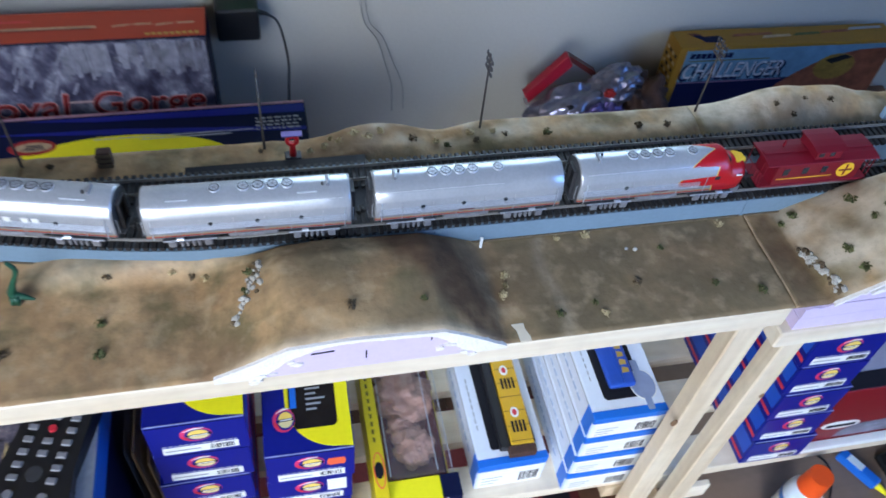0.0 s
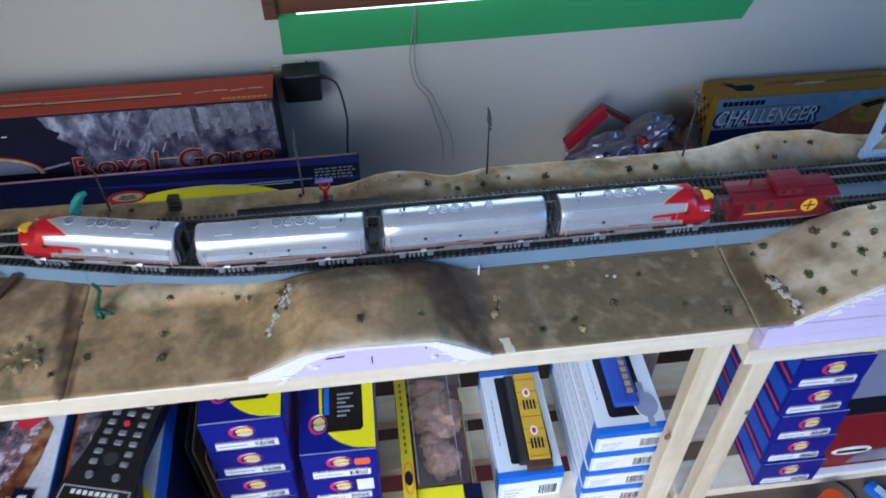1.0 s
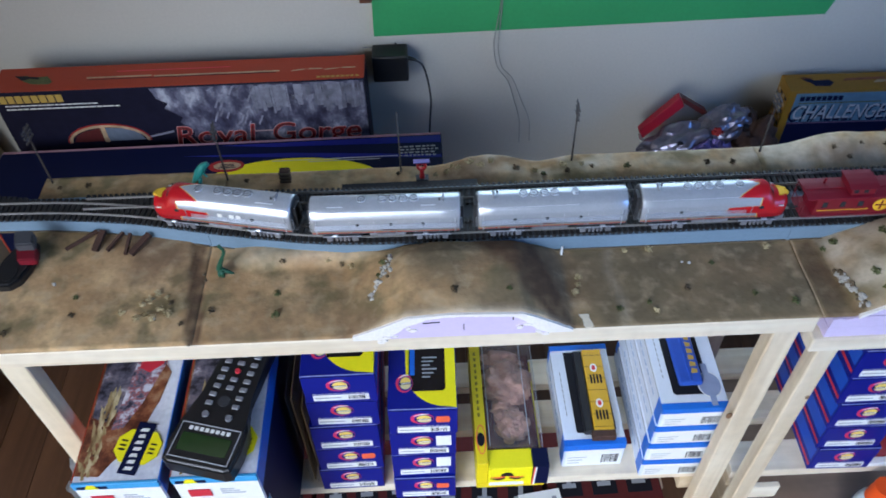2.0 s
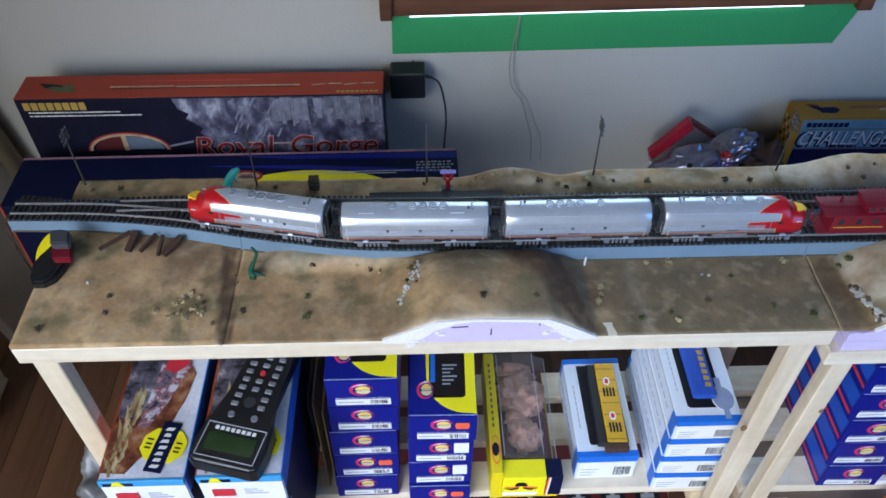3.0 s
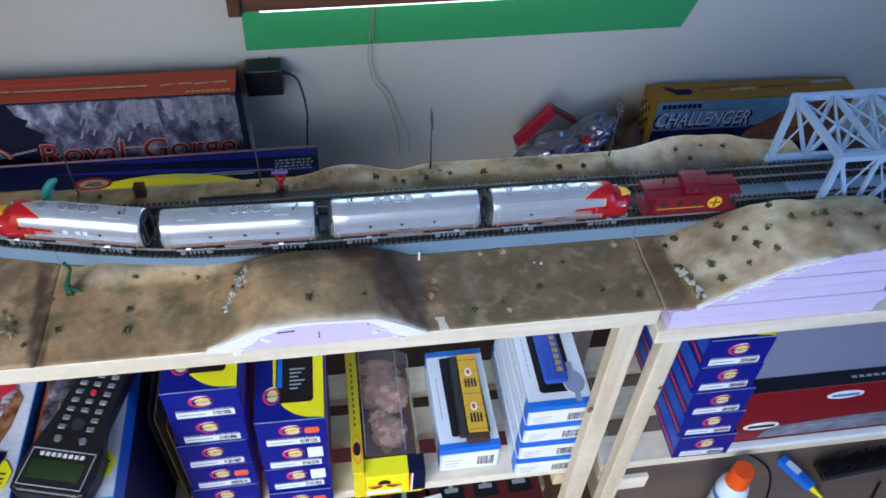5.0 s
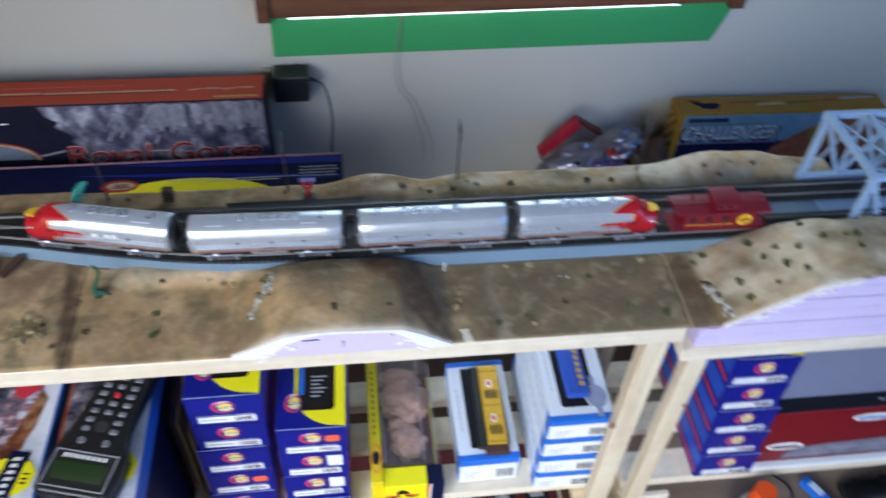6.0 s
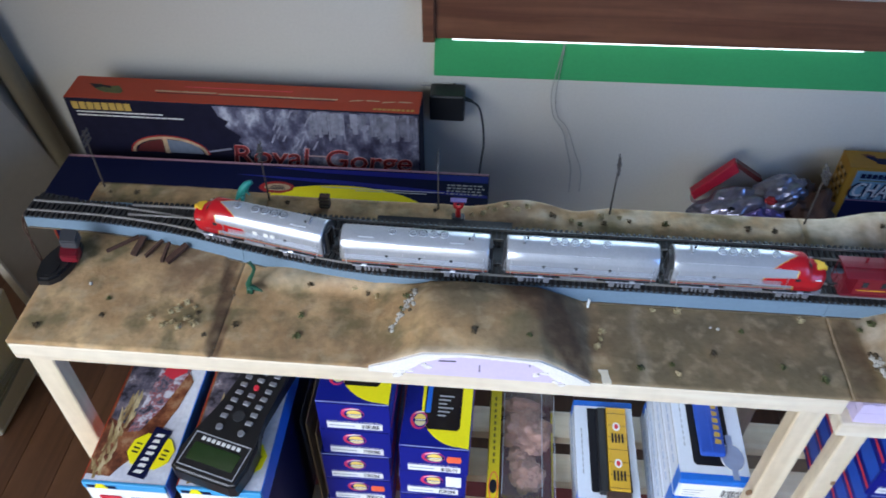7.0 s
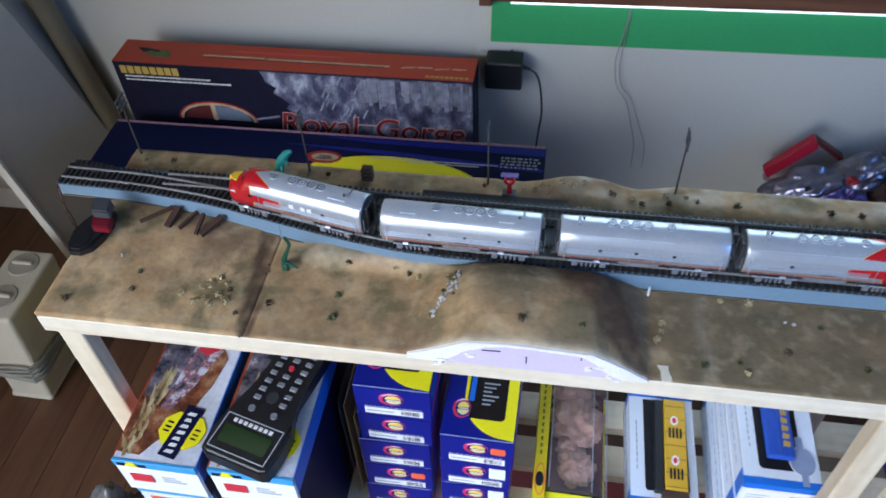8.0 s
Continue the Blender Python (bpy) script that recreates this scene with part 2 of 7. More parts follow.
def ground_mat():
    """Sandy scenery turf: sand, olive and brown patches, fine grit."""
    m = mat("scenery_turf", (0.34, 0.24, 0.14), 0.95, 0, 0.18, 40, 150, 0.14, dist=0.0013)
    t = m.node_tree
    tc = t.nodes.new("ShaderNodeTexCoord")

    def noise_ramp(scale, lo, hi, detail=5):
        n = t.nodes.new("ShaderNodeTexNoise")
        n.inputs["Scale"].default_value, n.inputs["Detail"].default_value = scale, detail
        t.links.new(tc.outputs["Object"], n.inputs["Vector"])
        r = t.nodes.new("ShaderNodeMapRange")
        r.inputs["From Min"].default_value, r.inputs["From Max"].default_value = lo, hi
        t.links.new(n.outputs[0], r.inputs[0])
        return r.outputs[0]

    def mix(fac, a, b):
        x = t.nodes.new("ShaderNodeMix")
        x.data_type = "RGBA"
        t.links.new(fac, x.inputs["Factor"])
        for sock, v in ((x.inputs["A"], a), (x.inputs["B"], b)):
            if isinstance(v, tuple):
                sock.default_value = (*v, 1)
            else:
                t.links.new(v, sock)
        return x.outputs["Result"]

    sand = mix(noise_ramp(16, 0.40, 0.64), (0.405, 0.243, 0.110), (0.585, 0.384, 0.192))
    olive = mix(noise_ramp(24, 0.48, 0.63), sand, (0.205, 0.152, 0.068))
    brown = mix(noise_ramp(9, 0.50, 0.66), olive, (0.235, 0.145, 0.075))
    brown = mix(noise_ramp(90, 0.52, 1.0, 3), brown, (0.25, 0.165, 0.085))
    straw_first = noise_ramp(46, 0.52, 0.86, 6)
    att = t.nodes.new("ShaderNodeAttribute")
    att.attribute_name = "paint"
    sep = t.nodes.new("ShaderNodeSeparateColor")
    t.links.new(att.outputs["Color"], sep.inputs[0])
    brown = mix(sep.outputs[2], brown, (0.178, 0.131, 0.070))
    brown = mix(straw_first, brown, (0.49, 0.365, 0.215))
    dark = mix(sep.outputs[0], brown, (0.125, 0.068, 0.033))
    pale = mix(sep.outputs[1], dark, (0.60, 0.51, 0.38))
    grit = mix(noise_ramp(300, 0.58, 1.15, 3), pale, (0.13, 0.10, 0.055))
    hsv = next(k for k in t.nodes if k.type == "HUE_SAT")
    t.links.new(grit, hsv.inputs["Color"])
    return m


M["turf"] = ground_mat()
M["glass"] = mat("window_glass", (0.95, 0.97, 0.97), 0.02, 0, 0, 5, 50, 0)
M["glass"].node_tree.nodes["Principled BSDF"].inputs["Transmission Weight"].default_value = 1.0


def photo_mat(name, stops, scale, stretch=(1, 1, 1)):
    """Glossy print of a busy photograph: broken patches of a few inks."""
    m = mat(name, (0.3, 0.3, 0.3), 0.4, 0, 0.15, 30, 200, 0, spec=0.22)
    t = m.node_tree
    tc = t.nodes.new("ShaderNodeTexCoord")
    mp = t.nodes.new("ShaderNodeMapping")
    mp.inputs["Scale"].default_value = stretch
    n = t.nodes.new("ShaderNodeTexNoise")
    n.inputs["Scale"].default_value, n.inputs["Detail"].default_value, n.inputs["Roughness"].default_value = scale, 6, 0.65
    rp = t.nodes.new("ShaderNodeValToRGB")
    t.links.new(tc.outputs["Object"], mp.inputs[0])
    t.links.new(mp.outputs[0], n.inputs["Vector"])
    t.links.new(n.outputs[0], rp.inputs[0])
    e = rp.color_ramp.elements
    while len(e) < len(stops):
        e.new(0.5)
    for el, (p, c) in zip(e, stops):
        el.position, el.color = p, (*c, 1)
    t.links.new(rp.outputs[0], next(k for k in t.nodes if k.type == "HUE_SAT").inputs["Color"])
    return m


M["photo_train"] = photo_mat("train_photo_print", [(0.38, (0.03, 0.025, 0.04)), (0.46, (0.17, 0.15, 0.19)), (0.50, (0.36, 0.06, 0.05)), (0.54, (0.40, 0.38, 0.43)), (0.62, (0.62, 0.60, 0.64))], 75)
M["photo_yard"] = photo_mat("yard_photo_print", [(0.36, (0.02, 0.018, 0.025)), (0.50, (0.11, 0.10, 0.13)), (0.60, (0.20, 0.16, 0.18)), (0.66, (0.42, 0.40, 0.44))], 60)
M["photo_rock"] = photo_mat("rock_photo_print", [(0.34, (0.05, 0.016, 0.010)), (0.46, (0.15, 0.045, 0.022)), (0.56, (0.27, 0.10, 0.045)), (0.66, (0.40, 0.22, 0.12))], 45)
M["photo_straw"] = photo_mat("straw_photo_print", [(0.36, (0.16, 0.09, 0.04)), (0.48, (0.36, 0.26, 0.12)), (0.60, (0.58, 0.47, 0.27))], 30, (4, 1, 1))
M["photo_slate"] = photo_mat("slate_photo_print", [(0.36, (0.020, 0.019, 0.040)), (0.47, (0.06, 0.06, 0.10)), (0.56, (0.15, 0.155, 0.21)), (0.66, (0.40, 0.41, 0.48))], 16, (1.6, 1, 1))
M["photo_sky"] = photo_mat("sky_photo_print", [(0.40, (0.52, 0.54, 0.62)), (0.60, (0.74, 0.75, 0.80))], 10)


def warbonnet_mat():
    """Silver body with a red nose whose edge swoops back along the roof and low on the side, edged in yellow, and side stripes."""
    m = mat("warbonnet_paint", (0.515, 0.545, 0.59), 0.25, 0.48, 0.10, 40, 400, 0.006)
    t = m.node_tree
    b = t.nodes["Principled BSDF"]
    tc = t.nodes.new("ShaderNodeTexCoord")
    sx = t.nodes.new("ShaderNodeSeparateXYZ")
    t.links.new(tc.outputs["Object"], sx.inputs[0])

    def math_node(op, a, c=None, d=None):
        n = t.nodes.new("ShaderNodeMath")
        n.operation = op
        for i, v in enumerate((a, c, d)):
            if v is None:
                continue
            if isinstance(v, (int, float)):
                n.inputs[i].default_value = v
            else:
                t.links.new(v, n.inputs[i])
        return n.outputs[0]

    h = math_node("DIVIDE", sx.outputs[2], 0.05)
    r = t.nodes.new("ShaderNodeValToRGB")
    cr = r.color_ramp
    cr.interpolation = "LINEAR"
    cr.elements[0].color, cr.elements[1].color = (0.375, 0.375, 0.375, 1), (0.40, 0.40, 0.40, 1)
    for pos, v in ((0.255, 0.36), (0.40, 0.37), (0.425, 0.64), (0.455, 0.70), (0.54, 0.715), (0.60, 0.69), (0.635, 0.36), (0.825, 0.35), (0.845, 0.61), (0.88, 0.58)):
        e = cr.elements.new(pos)
        e.color = (v, v, v, 1)
    t.links.new(h, r.inputs[0])
    side_edge = math_node("MULTIPLY", r.outputs[0], 0.102)
    # on the roof the red runs back from the middle to both shoulders in two straight points
    roof_edge = math_node("MULTIPLY_ADD", math_node("ABSOLUTE", sx.outputs[1]), 1.75, 0.0365)
    roof = math_node("GREATER_THAN", h, 0.838)
    edge = math_node("ADD", math_node("MULTIPLY", side_edge, math_node("SUBTRACT", 1.0, roof)), math_node("MULTIPLY", roof_edge, roof))
    along = math_node("ADD", sx.outputs[0], 0.085)
    off = math_node("SUBTRACT", along, edge)
    red = math_node("LESS_THAN", off, 0.0)
    rim = math_node("COMPARE", off, 0.0, 0.0006)
    s1 = math_node("COMPARE", sx.outputs[2], 0.0160, 0.0004)
    s2 = math_node("COMPARE", sx.outputs[2], 0.0144, 0.0006)

    def mix(fac, a, c):
        x = t.nodes.new("ShaderNodeMix")
        x.data_type = "RGBA"
        t.links.new(fac, x.inputs["Factor"])
        for sock, v in ((x.inputs["A"], a), (x.inputs["B"], c)):
            if isinstance(v, tuple):
                sock.default_value = (*v, 1)
            else:
                t.links.new(v, sock)
        return x.outputs["Result"]

    hsv = next(k for k in t.nodes if k.type == "HUE_SAT")
    base = mix(s2, hsv.outputs[0], (0.55, 0.06, 0.03))
    base = mix(s1, base, (0.50, 0.30, 0.10))
    base = mix(red, base, (0.44, 0.010, 0.016))
    base = mix(rim, base, (0.72, 0.46, 0.12))
    t.links.new(base, b.inputs["Base Color"])
    painted = math_node("MAXIMUM", math_node("MAXIMUM", red, rim), math_node("MAXIMUM", s1, s2))
    t.links.new(math_node("MULTIPLY_ADD", painted, -0.48, 0.48), b.inputs["Metallic"])
    return m


M["warbonnet"] = warbonnet_mat()


# ---- builders ----
def thing(name, label, category, loc=(0, 0, 0), rz=0.0, group="", kind=""):
    ob = new(name)
    ob.empty_display_size = 0.02
    ob.matrix_basis = pose(*loc, 0, 0, rz)
    return tagged(ob, label, category, group, kind)


def part(name, bm, material, parent=None, label="", smooth=False):
    me = bpy.data.meshes.new(name)
    bmesh.ops.recalc_face_normals(bm, faces=bm.faces)
    bm.to_mesh(me)
    bm.free()
    for p in me.polygons:
        p.use_smooth = smooth
    for k in (material if isinstance(material, (list, tuple)) else [material]):
        me.materials.append(k)
    ob = new(name, me)
    if parent:
        ob.parent = parent
    if label:
        ob["label"] = label
    return ob


def structure(name, bm, material, label, category, smooth=False):
    return tagged(part(name, bm, material, None, "", smooth), label, category, "", "structure")


def box(x0, x1, y0, y1, z0, z1, bev=0.0, bm=None, seg=1):
    own = bm is None
    b = bmesh.new()
    bmesh.ops.create_cube(b, size=1)
    for v in b.verts:
        v.co = Vector(((x0 + x1) / 2 + v.co.x * (x1 - x0), (y0 + y1) / 2 + v.co.y * (y1 - y0), (z0 + z1) / 2 + v.co.z * (z1 - z0)))
    if bev:
        bmesh.ops.bevel(b, geom=b.edges[:], offset=bev, segments=seg, affect="EDGES", profile=0.5)
    if own:
        return b
    me = bpy.data.meshes.new("tmp")
    b.to_mesh(me)
    b.free()
    bm.from_mesh(me)
    bpy.data.meshes.remove(me)
    return bm


def cyl(p0, p1, r0, r1=None, seg=12, bm=None):
    bm = bm or bmesh.new()
    r1 = r0 if r1 is None else r1
    p0, p1 = Vector(p0), Vector(p1)
    q = (p1 - p0).to_track_quat("Z", "Y")
    m = Matrix.Translation((p0 + p1) / 2) @ q.to_matrix().to_4x4()
    bmesh.ops.create_cone(bm, cap_ends=True, segments=seg, radius1=r0, radius2=r1, depth=(p1 - p0).length, matrix=m)
    return bm


def beam(p0, p1, w, h, bm=None, up=(0, 0, 1)):
    """A squared bar from p0 to p1."""
    bm = bm or bmesh.new()
    p0, p1 = Vector(p0), Vector(p1)
    d = (p1 - p0).normalized()
    s = d.cross(Vector(up))
    s = s.normalized() if s.length > 1e-4 else Vector((1, 0, 0))
    u = s.cross(d)
    vs = [bm.verts.new(p + s * a * w / 2 + u * c * h / 2) for p in (p0, p1) for a, c in ((-1, -1), (1, -1), (1, 1), (-1, 1))]
    for f in ((0, 1, 2, 3), (7, 6, 5, 4), (0, 4, 5, 1), (1, 5, 6, 2), (2, 6, 7, 3), (3, 7, 4, 0)):
        bm.faces.new([vs[i] for i in f])
    return bm


def tube(points, r, seg=8, bm=None):
    """A round cord along a path."""
    bm = bm or bmesh.new()
    pts = [Vector(p) for p in points]
    rings = []
    for i, p in enumerate(pts):
        d = (pts[min(i + 1, len(pts) - 1)] - pts[max(i - 1, 0)]).normalized()
        s = d.cross(Vector((0.31, 0.2, 0.93))).normalized()
        u = s.cross(d)
        rings.append([bm.verts.new(p + (s * math.cos(a) + u * math.sin(a)) * r) for a in [k * math.tau / seg for k in range(seg)]])
    for a, b in zip(rings, rings[1:]):
        for k in range(seg):
            bm.faces.new((a[k], a[(k + 1) % seg], b[(k + 1) % seg], b[k]))
    bm.faces.new(rings[0][::-1])
    bm.faces.new(rings[-1])
    return bm


def smooth_path(points, n=40):
    """Catmull-Rom through the given points."""
    p = [Vector(a) for a in points]
    p = [2 * p[0] - p[1], *p, 2 * p[-1] - p[-2]]
    out = []
    for i in range(1, len(p) - 2):
        for k in range(n):
            t = k / n
            a, b, c, d = p[i - 1:i + 3]
            out.append(0.5 * (2 * b + (c - a) * t + (2 * a - 5 * b + 4 * c - d) * t * t + (3 * b - a - 3 * c + d) * t ** 3))
    return out + [p[-2]]


def prism(poly, axis, a, b, bm=None):
    """A flat outline pushed out along an axis: poly is in the two other axes, in order."""
    bm = bm or bmesh.new()

    def at(u, v, w):
        return {"x": (w, u, v), "y": (u, w, v), "z": (u, v, w)}[axis]
    lo = [bm.verts.new(at(u, v, a)) for u, v in poly]
    hi = [bm.verts.new(at(u, v, b)) for u, v in poly]
    bm.faces.new(lo)
    bm.faces.new(hi[::-1])
    for i in range(len(poly)):
        j = (i + 1) % len(poly)
        bm.faces.new((lo[i], lo[j], hi[j], hi[i]))
    return bm


def ellipse(cx, cy, rx, ry, n=28, a0=0.0, a1=math.tau):
    return [(cx + rx * math.cos(a0 + (a1 - a0) * k / n), cy + ry * math.sin(a0 + (a1 - a0) * k / n)) for k in range(n if a1 - a0 > 6.2 else n + 1)]


def ring(cx, cy, rx, ry, w, axis, a, b, a0=0.0, a1=math.tau, n=28):
    bm = bmesh.new()
    full = a1 - a0 > 6.2

    def at(u, v, q):
        return {"x": (q, u, v), "y": (u, q, v), "z": (u, v, q)}[axis]
    rows = []
    for k in range(n if full else n + 1):
        t = a0 + (a1 - a0) * k / n
        c, s = math.cos(t), math.sin(t)
        rows.append([bm.verts.new(at(cx + (rx - o) * c, cy + (ry - o) * s, q)) for o, q in ((0, a), (w, a), (w, b), (0, b))])
    pairs = list(zip(rows, rows[1:] + rows[:1])) if full else list(zip(rows, rows[1:]))
    for p, q in pairs:
        for i in range(4):
            bm.faces.new((p[i], p[(i + 1) % 4], q[(i + 1) % 4], q[i]))
    if not full:
        bm.faces.new(rows[0])
        bm.faces.new(rows[-1][::-1])
    return bm


def lettering(name, text, size, m, material, parent, depth=0.0003, stretch=1.0, shear=0.0, swell=0.0):
    """Raised lettering in the built-in font."""
    cu = bpy.data.curves.new(name, "FONT")
    cu.body, cu.size, cu.extrude, cu.align_x, cu.align_y, cu.shear, cu.offset = text, size, depth, "CENTER", "CENTER", shear, swell
    ob = new(name, cu)
    me = bpy.data.meshes.new_from_object(ob.evaluated_get(bpy.context.evaluated_depsgraph_get()))
    bpy.data.objects.remove(ob)
    bpy.data.curves.remove(cu)
    me.transform(m @ Matrix.Diagonal((stretch, 1, 1, 1)))
    me.materials.clear()
    me.materials.append(material)
    ob = new(name, me)
    ob.parent = parent
    return ob


def clump(r, n, seed, spread=0.7, flat=0.8):
    """A small tuft of many leaflets."""
    rnd = random.Random(seed)
    bm = bmesh.new()
    for _ in range(n):
        d = Vector((rnd.gauss(0, 1), rnd.gauss(0, 1), abs(rnd.gauss(0, 1)) * flat)).normalized() * r * rnd.uniform(0.25, 1) * spread * 1.4
        a = Vector((rnd.gauss(0, 1), rnd.gauss(0, 1), rnd.gauss(0, 1))).normalized()
        s = a.cross(d.normalized() + Vector((0.01, 0.02, 0.03))).normalized()
        l = r * rnd.uniform(0.25, 0.5)
        c = d + Vector((0, 0, r * 0.15))
        v = [bm.verts.new(c - a * l), bm.verts.new(c + s * l * 0.5), bm.verts.new(c + a * l), bm.verts.new(c - s * l * 0.5 + d * 0.2)]
        bm.faces.new(v[:3])
        bm.faces.new((v[0], v[2], v[3]))
    return bm


# ---- the room ----
X0, X1, Y0, Y1, TOP = -1.25, 2.6, -1.7, 0.9, 2.45
structure("floor", box(X0, X1, Y0, Y1, -0.1, -0.012), M["floor"], "dark brown wooden floor boards", "floor")
structure("ceiling", box(X0 - 0.1, X1 + 0.1, Y0 - 0.1, Y1 + 0.1, TOP, TOP + 0.1), M["ceiling"], "plain white ceiling", "ceiling")


def wall_with_opening(name, axis, at, thick, a0, a1, o0, o1, oz0, oz1, label):
    bm = bmesh.new()
    for u0, u1, z0, z1 in ((a0, o0, -0.1, TOP), (o1, a1, -0.1, TOP), (o0, o1, -0.1, oz0), (o0, o1, oz1, TOP)):
        if axis == "y":
            box(u0, u1, min(at, at + thick), max(at, at + thick), z0, z1, 0, bm)
        else:
            box(min(at, at + thick), max(at, at + thick), u0, u1, z0, z1, 0, bm)
    return structure(name, bm, M["wall" if "back" in name else "room_bounce" if "left" in name else "room"], label, "wall")


WIN = (0.40, 1.31, 0.68, 1.75)  # back window opening
wall_with_opening("wall_back", "y", Y1, 0.12, X0 - 0.1, X1 + 0.1, WIN[0], WIN[1], WIN[2], WIN[3], "off-white painted plaster wall with a window")
wall_with_opening("wall_front", "y", Y0, -0.12, X0 - 0.1, X1 + 0.1, -1.23, 0.50, 0.30, 2.10, "beige painted wall with a tall glazed opening")
wall_with_opening("wall_right", "x", X1, 0.12, Y0, Y1, -1.57, -0.03, 0.98, 2.12, "unseen beige wall with an assumed window opening")
wall_with_opening("wall_left", "x", X0, -0.12, Y0, Y1, -1.02, -0.22, 0.0, 2.05, "unseen warm beige side wall, opening added for the fill lamp")
structure("baseboard", box(X0, X1, Y1 - 0.012, Y1 - 0.001, 0.0, 0.07, 0.003), M["panel_edge"], "pale wooden baseboard along the wall", "baseboard")

# window in the back wall: brown wooden frame with clear glass, green board below
window = tagged(thing("window_1", "", ""), "dark brown wooden window with clear glass above a green board", "window", "", "structure")
part("bottom_rail", prism([(WIN[0] - 0.02, 0.6885), (WIN[1] + 0.035, 0.7020), (WIN[1] + 0.035, 0.800), (WIN[0] - 0.02, 0.800)], "y", Y1 - 0.022, Y1 - 0.002), M["brown_wood"], window, "dark brown stained bottom rail")
part("window_frame", box(WIN[0] - 0.028, WIN[0] - 0.004, Y1 - 0.034, Y1 - 0.001, WIN[2] + 0.004, WIN[3], 0.002), M["brown_wood"], window, "dark brown frame post")
part("window_frame", box(WIN[1] + 0.004, WIN[1] + 0.034, Y1 - 0.034, Y1 - 0.001, WIN[2] + 0.012, WIN[3], 0.002), M["brown_wood"], window, "dark brown frame post")
part("top_rail", box(WIN[0] - 0.02, WIN[1] + 0.035, Y1 - 0.022, Y1 - 0.002, WIN[3] - 0.045, WIN[3] + 0.03), M["brown_wood"], window, "dark brown top rail")
pane = part("pane", box(WIN[0], WIN[1], Y1 + 0.004, Y1 + 0.008, 0.790, WIN[3] - 0.04), M["glass"], window, "clear window glass")
pane.visible_shadow = False
part("light_gap", prism([(0.43, 0.6858), (1.21, 0.6974), (1.21, 0.6996), (0.43, 0.6880)], "y", Y1 - 0.0216, Y1 - 0.001), mat("daylight_slit", (0.85, 0.95, 1.0), 0.5, 0, 0, 5, 50, 0, emit=2.0), window, "bright slit of daylight")
part("window_sill", prism([(0.392, 0.597), (1.303, 0.607), (1.335, 0.697), (0.394, 0.683)], "y", Y1 - 0.012, Y1 - 0.001), M["green"], window, "green painted board under the window")

# painted sheet and a round pole leaning in the corner
panel = thing("plywood_sheet", "large light grey painted plywood sheet leaning beside the wall", "plywood")
bm = bmesh.new()
a0, a1 = Vector((-0.405, 0.885, 0.0)), Vector((-0.95, 0.885, 2.1))
b0, b1 = Vector((-0.476, 0.600, 0.0)), Vector((-0.846, 0.600, 2.1))
th = Vector((-0.016, 0, 0))
vs = [bm.verts.new(p) for p in (a0, a1, b1, b0, a0 + th, a1 + th, b1 + th, b0 + th)]
for f in ((0, 1, 2, 3), (7, 6, 5, 4), (0, 4, 5, 1), (1, 5, 6, 2), (2, 6, 7, 3), (3, 7, 4, 0)):
    bm.faces.new([vs[i] for i in f])
part("board", bm, M["panel"], panel)
bm = beam(b0 + Vector((-0.008, -0.004, 0)), b1 + Vector((-0.008, -0.004, 0)), 0.007, 0.02, up=(1, 0, 0))
part("edge_strip", bm, M["panel_edge"], panel, "pale bare edge")
pole = thing("leaning_pole", "round beige painted pole leaning in the corner by the wall", "pole", (-0.414, 0.860, 0.0))
part("pole_shaft", cyl((0, 0, 0), (-0.330, 0, 2.1), 0.022, 0.022, 28), M["pole_beige"], pole, "", True)


# ---- timber shelf units ----
def shelf_unit(name, label, x0, x1, top, thick, y0, depth, shelves, leg=0.029, inset=0.014, board=9.0, lead=0.013, deep=0.021):
    u = thing(name, label, "shelf unit", (x0, y0, 0))
    w = x1 - x0
    part("top_rail", box(0, w, -0.0012, 0.02, top - thick, top + 0.0018, 0.0015), M["pine"], u)
    part("top_board", box(0.001, min(w - 0.001, board), 0.0205, depth, top - thick, top - 0.001), M["pine"], u)
    for lx, ly in ((lead, 0.001), (w - inset - leg, 0.001), (lead, depth - 0.045), (w - inset - leg, depth - 0.045)):
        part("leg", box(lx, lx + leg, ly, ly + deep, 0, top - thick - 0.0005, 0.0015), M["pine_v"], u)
    for z, ys in shelves:
        for sy, sw in ys:
            part("slat", box(0.018, w - 0.018, sy, sy + sw, z - 0.020, z, 0.001), M["pine"], u)
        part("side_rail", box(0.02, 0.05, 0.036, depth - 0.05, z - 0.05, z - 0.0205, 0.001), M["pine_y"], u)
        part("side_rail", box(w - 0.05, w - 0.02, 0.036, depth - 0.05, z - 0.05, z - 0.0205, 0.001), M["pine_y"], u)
    return u


SH = 0.362
unit1 = shelf_unit("timber_shelf", "raw pine shelf unit carrying the railway scenery", 0.0, 0.909, 0.800, 0.024, 0.0, 0.262,
                   [(SH, [(0.040, 0.05), (0.125, 0.05), (0.205, 0.05)]), (0.13, [(0.040, 0.05), (0.12, 0.06), (0.205, 0.05)])])
part("knot", prism(ellipse(0.861, 0.597, 0.004, 0.006, 14), "y", -0.0004, 0.0011), M["knot"], unit1, "dark knot in the leg")
unit2 = shelf_unit("timber_shelf", "raw pine shelf unit, slightly lower, beside the first", 0.9115, 1.86, 0.7640, 0.0215, -0.004, 0.266,
                   [(0.372, [(0.034, 0.05), (0.122, 0.05), (0.207, 0.05)])], leg=0.0245, board=0.2775, lead=0.0135)
